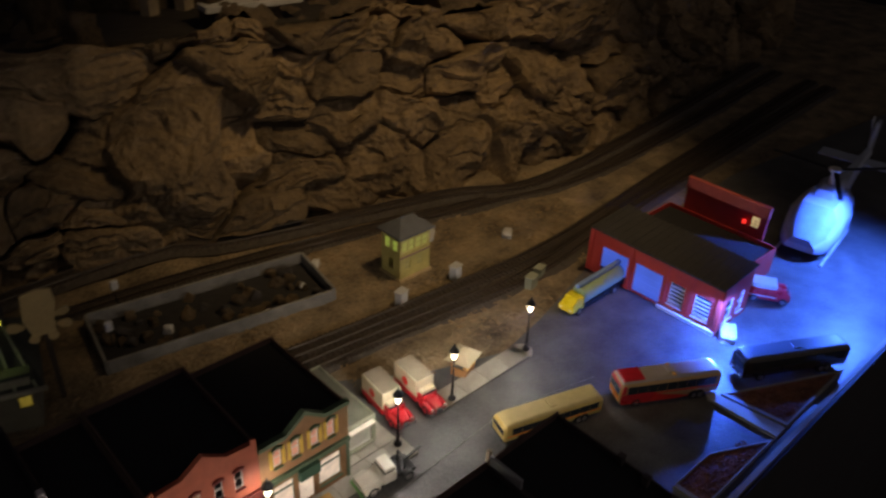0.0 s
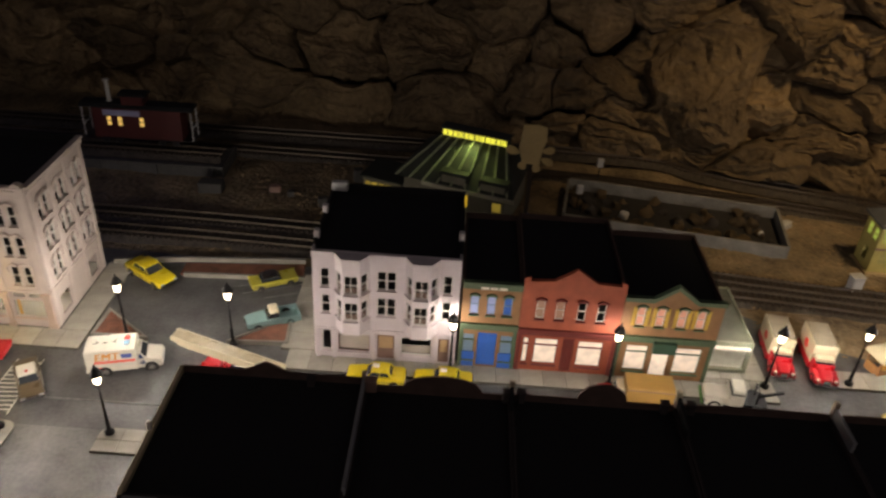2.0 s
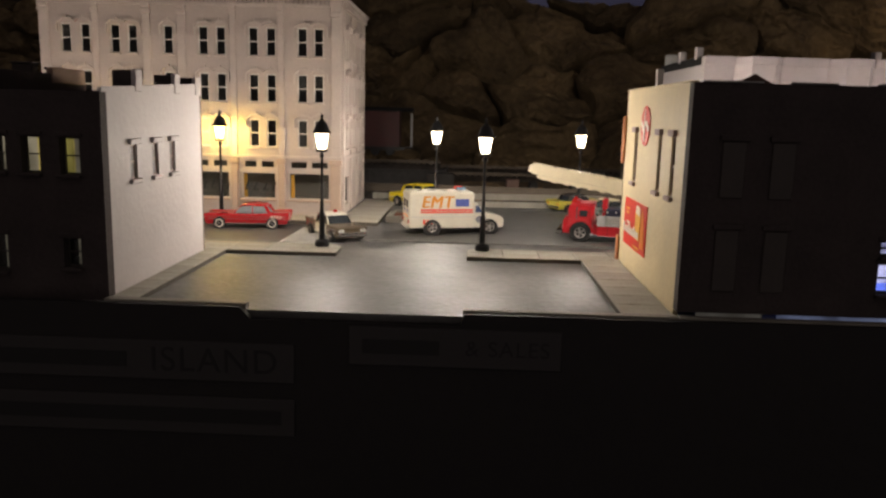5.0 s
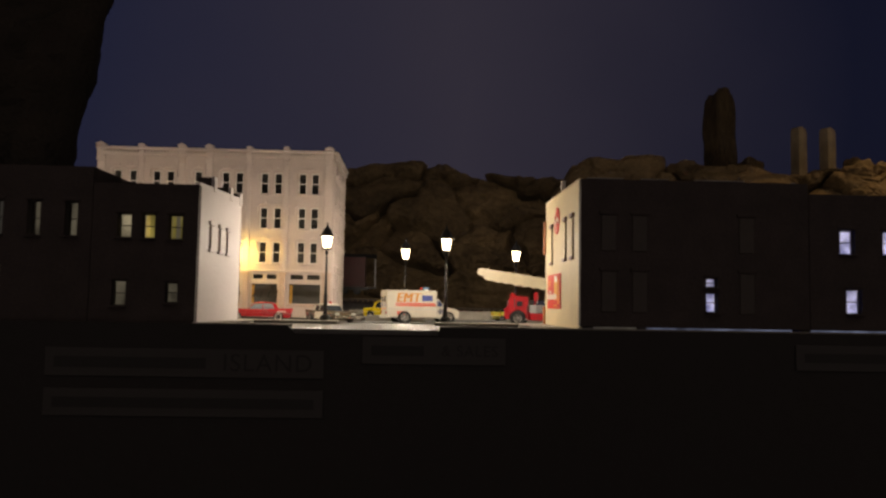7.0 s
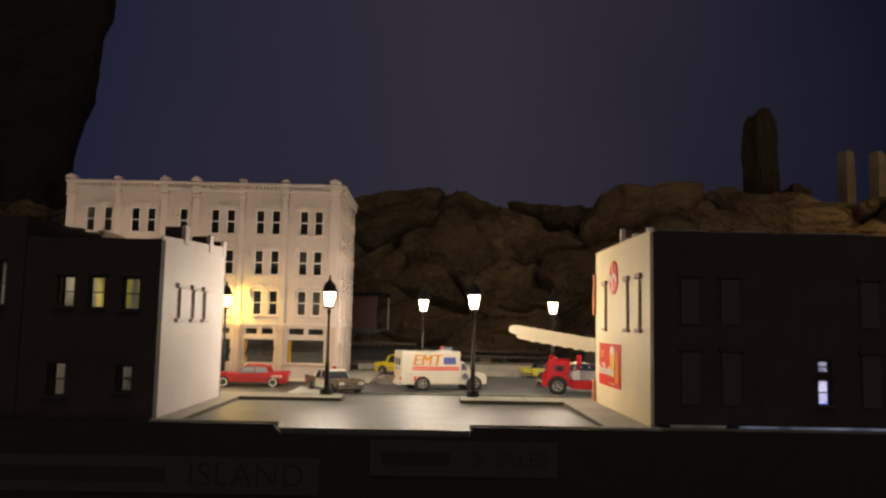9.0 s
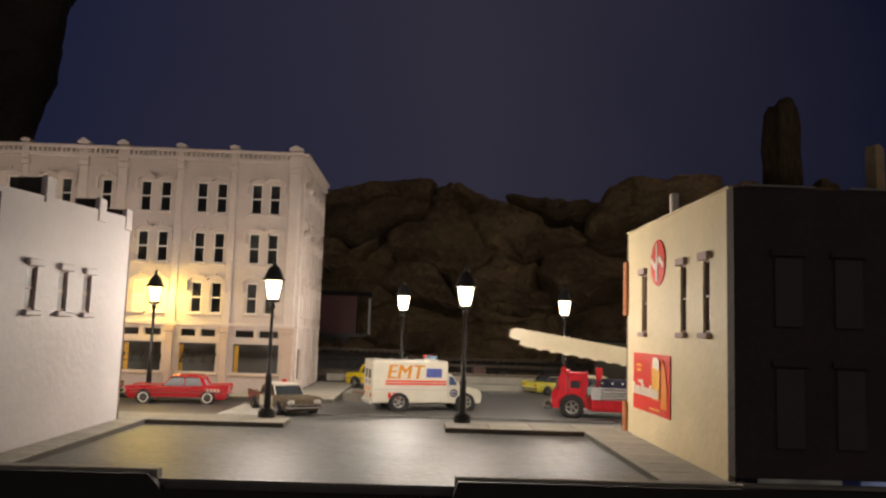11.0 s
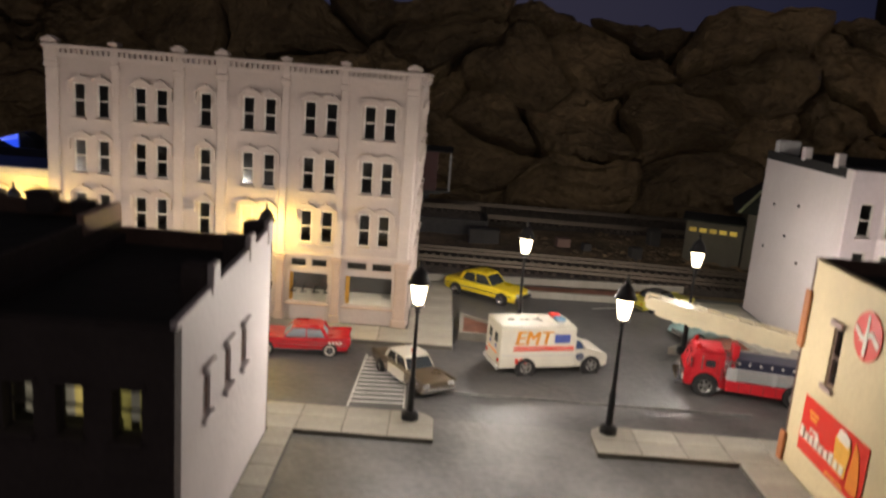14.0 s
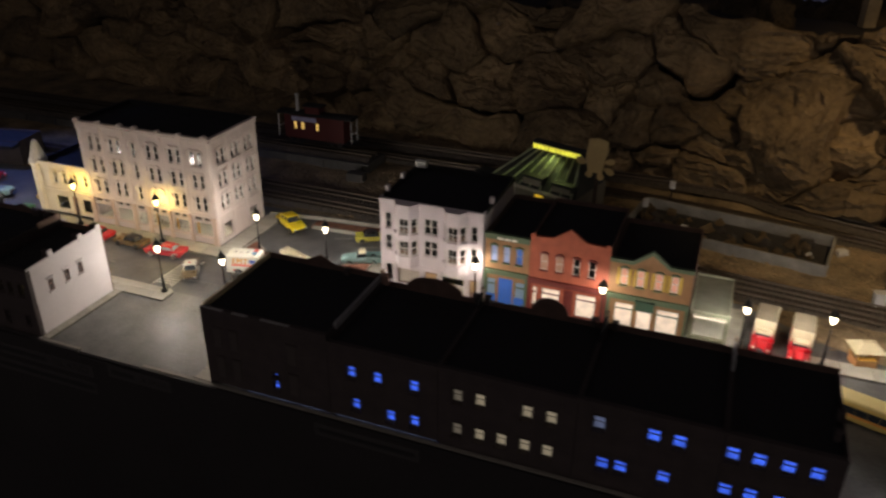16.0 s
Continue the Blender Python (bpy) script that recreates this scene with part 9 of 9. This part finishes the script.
for k in range(46):
    o = new("rubble_piece", BOULDERS[k % 9])
    o.parent = pit
    sz = rr.uniform(0.007, 0.018)
    o.matrix_basis = pose(rr.uniform(0.008, 0.29), rr.uniform(-0.098, -0.010), 0.006, rr.uniform(0, 360), rr.uniform(0, 360), rr.uniform(0, 360)) @ Matrix.Diagonal((sz * 1.3, sz, sz * 0.8, 1))
    if k % 15 == 3:
        o.data = heap.data
    else:
        if k < 9:
            o.data = o.data.copy()
            o.data.materials[0] = mat("coal_lump", (0.035, 0.03, 0.028), 0.8, 0, 0.4, 60, 0.5)

# small white relay boxes and figures of signals by the tracks
for x, y, h, w, c in ((0.995, 0.483, 0.022, 0.016, PALEGREY), (1.100, 0.484, 0.020, 0.016, PALEGREY), (1.168, 0.396, 0.018, 0.018, OLIVEWALL), (1.200, 0.408, 0.014, 0.016, OLIVEWALL)):
    rb = thing("relay_box", "small pale trackside relay cabinet", "relay cabinet", T(x, y, 0, 12), "relay cabinets")
    part("case", box(-w / 2, w / 2, -0.006, 0.006, -0.004, h, 0.0008), c, rb)
    part("lid", box(-w / 2 - 0.001, w / 2 + 0.001, -0.007, 0.007, h, h + 0.0016, 0.0005), c, rb)
    part("case_door", box(-w / 2 + 0.002, w / 2 - 0.002, -0.0068, -0.0061, 0.003, h - 0.002, 0.0003), c, rb)
for x, y, h in ((0.690, 0.700, 0.045), (0.655, 0.640, 0.030)):
    sg = thing("trackside_signal", "thin trackside signal with a pale head", "signal", T(x, y, 0), "signals")
    part("mast", lathe([(0.003, -0.004), (0.003, 0.002), (0.0010, 0.003), (0.0010, h)], 8), IRON, sg)
    part("head", box(-0.005, 0.005, -0.003, 0.003, h, h + 0.014, 0.0012), PALEGREY, sg)
# a bird-like scrap resting on the tower roof ridge and pale stones beyond
for x, y, sx in ((1.150, 0.600, 0.034), (0.960, 0.640, 0.02), (1.250, 0.520, 0.025)):
    o = new("pale_stone", heap.data)
    o.matrix_world = pose(x, y, 0.003, 0, 0, 40) @ Matrix.Diagonal((sx, sx * 0.6, 0.012, 1))
    tagged(o, "pale flat stone lying in the yard", "stone", "yard stones")

# stones and posts set up along the wall's top
for x, y, w, h in ((0.815, 1.000, 0.048, 0.060), (1.030, 1.010, 0.032, 0.068), (0.800, 1.120, 0.060, 0.228), (1.120, 0.990, 0.036, 0.060)):
    o = new("standing_stone", BOULDERS[int(x * 100) % 9])
    o.matrix_world = pose(x, y, 0.258 + h / 2, 0, 0, 20) @ Matrix.Diagonal((w, w * 0.8, h, 1))
    tagged(o, "upright rough stone on top of the rock wall", "stone", "standing stones")
for x in (0.975, 1.039):
    o = link("stone_post", loft_bm([(-0.011, 0.010, 0.0, 0.088, 0.092, 0.008), (0.0, 0.0115, 0.0, 0.090, 0.094, 0.009), (0.011, 0.010, 0.0, 0.087, 0.091, 0.008)]), mat("tan_post", (0.36, 0.29, 0.19), 0.9, 0, 0.35, 60, 0.4))
    o.matrix_world = pose(x, 1.125, 0.259, 0, 0, 25) @ Matrix.Diagonal((1.15, 1.08, 1.70, 1))
    tagged(o, "pale tan upright stone post on the rock wall", "post", "stone posts")
led = link("ledge_board", box(-0.085, 0.085, -0.02, 0.02, 0.0, 0.010, 0.001), PALEGREY)
led.matrix_world = pose(1.090, 0.985, 0.290, 0, 0, -8)
tagged(led, "pale board lying on the rock wall", "board")

# placards on the fascia
for x0, x1, z0, z1, words, sz, tx in ((-0.0900, 0.0865, -0.0310, -0.0130, "ISLAND", 0.0158, 0.0505), (0.1105, 0.2035, -0.0210, -0.0035, "& SALES", 0.0098, 0.1800), (-0.0900, 0.0865, -0.0560, -0.0385, "", 0.01, 0.0), (0.3950, 0.5200, -0.0215, -0.0045, "", 0.010, 0.0)):
    pl = thing("name_placard", "faint grey name placard on the black fascia", "placard", T(0, -0.010, 0), "placards")
    part("plate", box(x0, x1, -0.0012, -0.0001, z0, z1, 0.0003), PLACARD, pl)
    end = x1 - 0.006
    if words:
        text_part("lettering", words, sz, INK, pl, pose(tx, -0.00135, (z0 + z1) / 2, 90), "", 0.0001)
        end = tx - len(words) * sz * 0.36 - 0.005
    part("lettering_bar", box(x0 + 0.006, end, -0.0015, -0.0013, z0 + 0.0055, z1 - 0.0055), INK, pl)

# loose gravel and twigs over the yard, and bark chips on the beds
def scatter(name, label, n, place, size, material, seed):
    rg = random.Random(seed)
    vs, fs = [], []
    for _ in range(n):
        spot = place(rg)
        if spot is None:
            continue
        x, y, z = spot
        a, c = rg.uniform(0, 6.28), rg.uniform(*size)
        l, w, hh = c * rg.uniform(0.8, 2.2), c * rg.uniform(0.5, 1.0), c * rg.uniform(0.4, 0.9)
        k = len(vs)
        for p, q, r in ((-l, -w, 0), (l, -w * 0.7, 0), (l * 0.8, w, 0), (-l * 0.9, w * 0.8, 0), (-l * 0.4, -w * 0.3, hh), (l * 0.5, w * 0.2, hh * 0.8)):
            vs.append((x + p * math.cos(a) - q * math.sin(a), y + p * math.sin(a) + q * math.cos(a), z + r - c * 0.1))
        fs += [(k, k + 1, k + 5, k + 4), (k + 1, k + 2, k + 5), (k + 2, k + 3, k + 4, k + 5), (k + 3, k, k + 4)]
    me = bpy.data.meshes.new(name)
    me.from_pydata(vs, [], fs)
    me.materials.append(material)
    return tagged(new(name, me), label, name.replace("_", " "), "", "stuff")


def yard_spot(rg):
    x, y = rg.uniform(0.15, 1.45), rg.uniform(0.345, 0.76)
    if y < 0.47 and x < 0.84:
        return None
    if noise.noise((x * 7, y * 7, 3.0)) < -0.05:
        return None
    return x, y, 0.0


def bed_spot(rg):
    u, v = rg.random(), rg.random()
    if rg.random() < 0.45:
        return 1.008 + 0.110 * u, 0.012 + 0.031 * v * (1 - 0.75 * max(0, u - 0.45)), 0.0036
    if u + v > 1:
        u, v = 1 - u, 1 - v
    return 1.176 + 0.125 * u + 0.002 * v, 0.014 + 0.060 * v, 0.0036


scatter("yard_gravel", "scattered gravel and brown twigs on the yard earth", 6000, yard_spot, (0.0008, 0.0032), mat("gravel", (0.22, 0.155, 0.085), 0.95, 0, 0.6, 40, 0.3), 5)
scatter("bark_mulch", "rust-brown bark mulch in the kerbed beds", 900, bed_spot, (0.0010, 0.0024), mat("bark", (0.20, 0.085, 0.045), 0.95, 0, 0.5, 60, 0.3), 9)
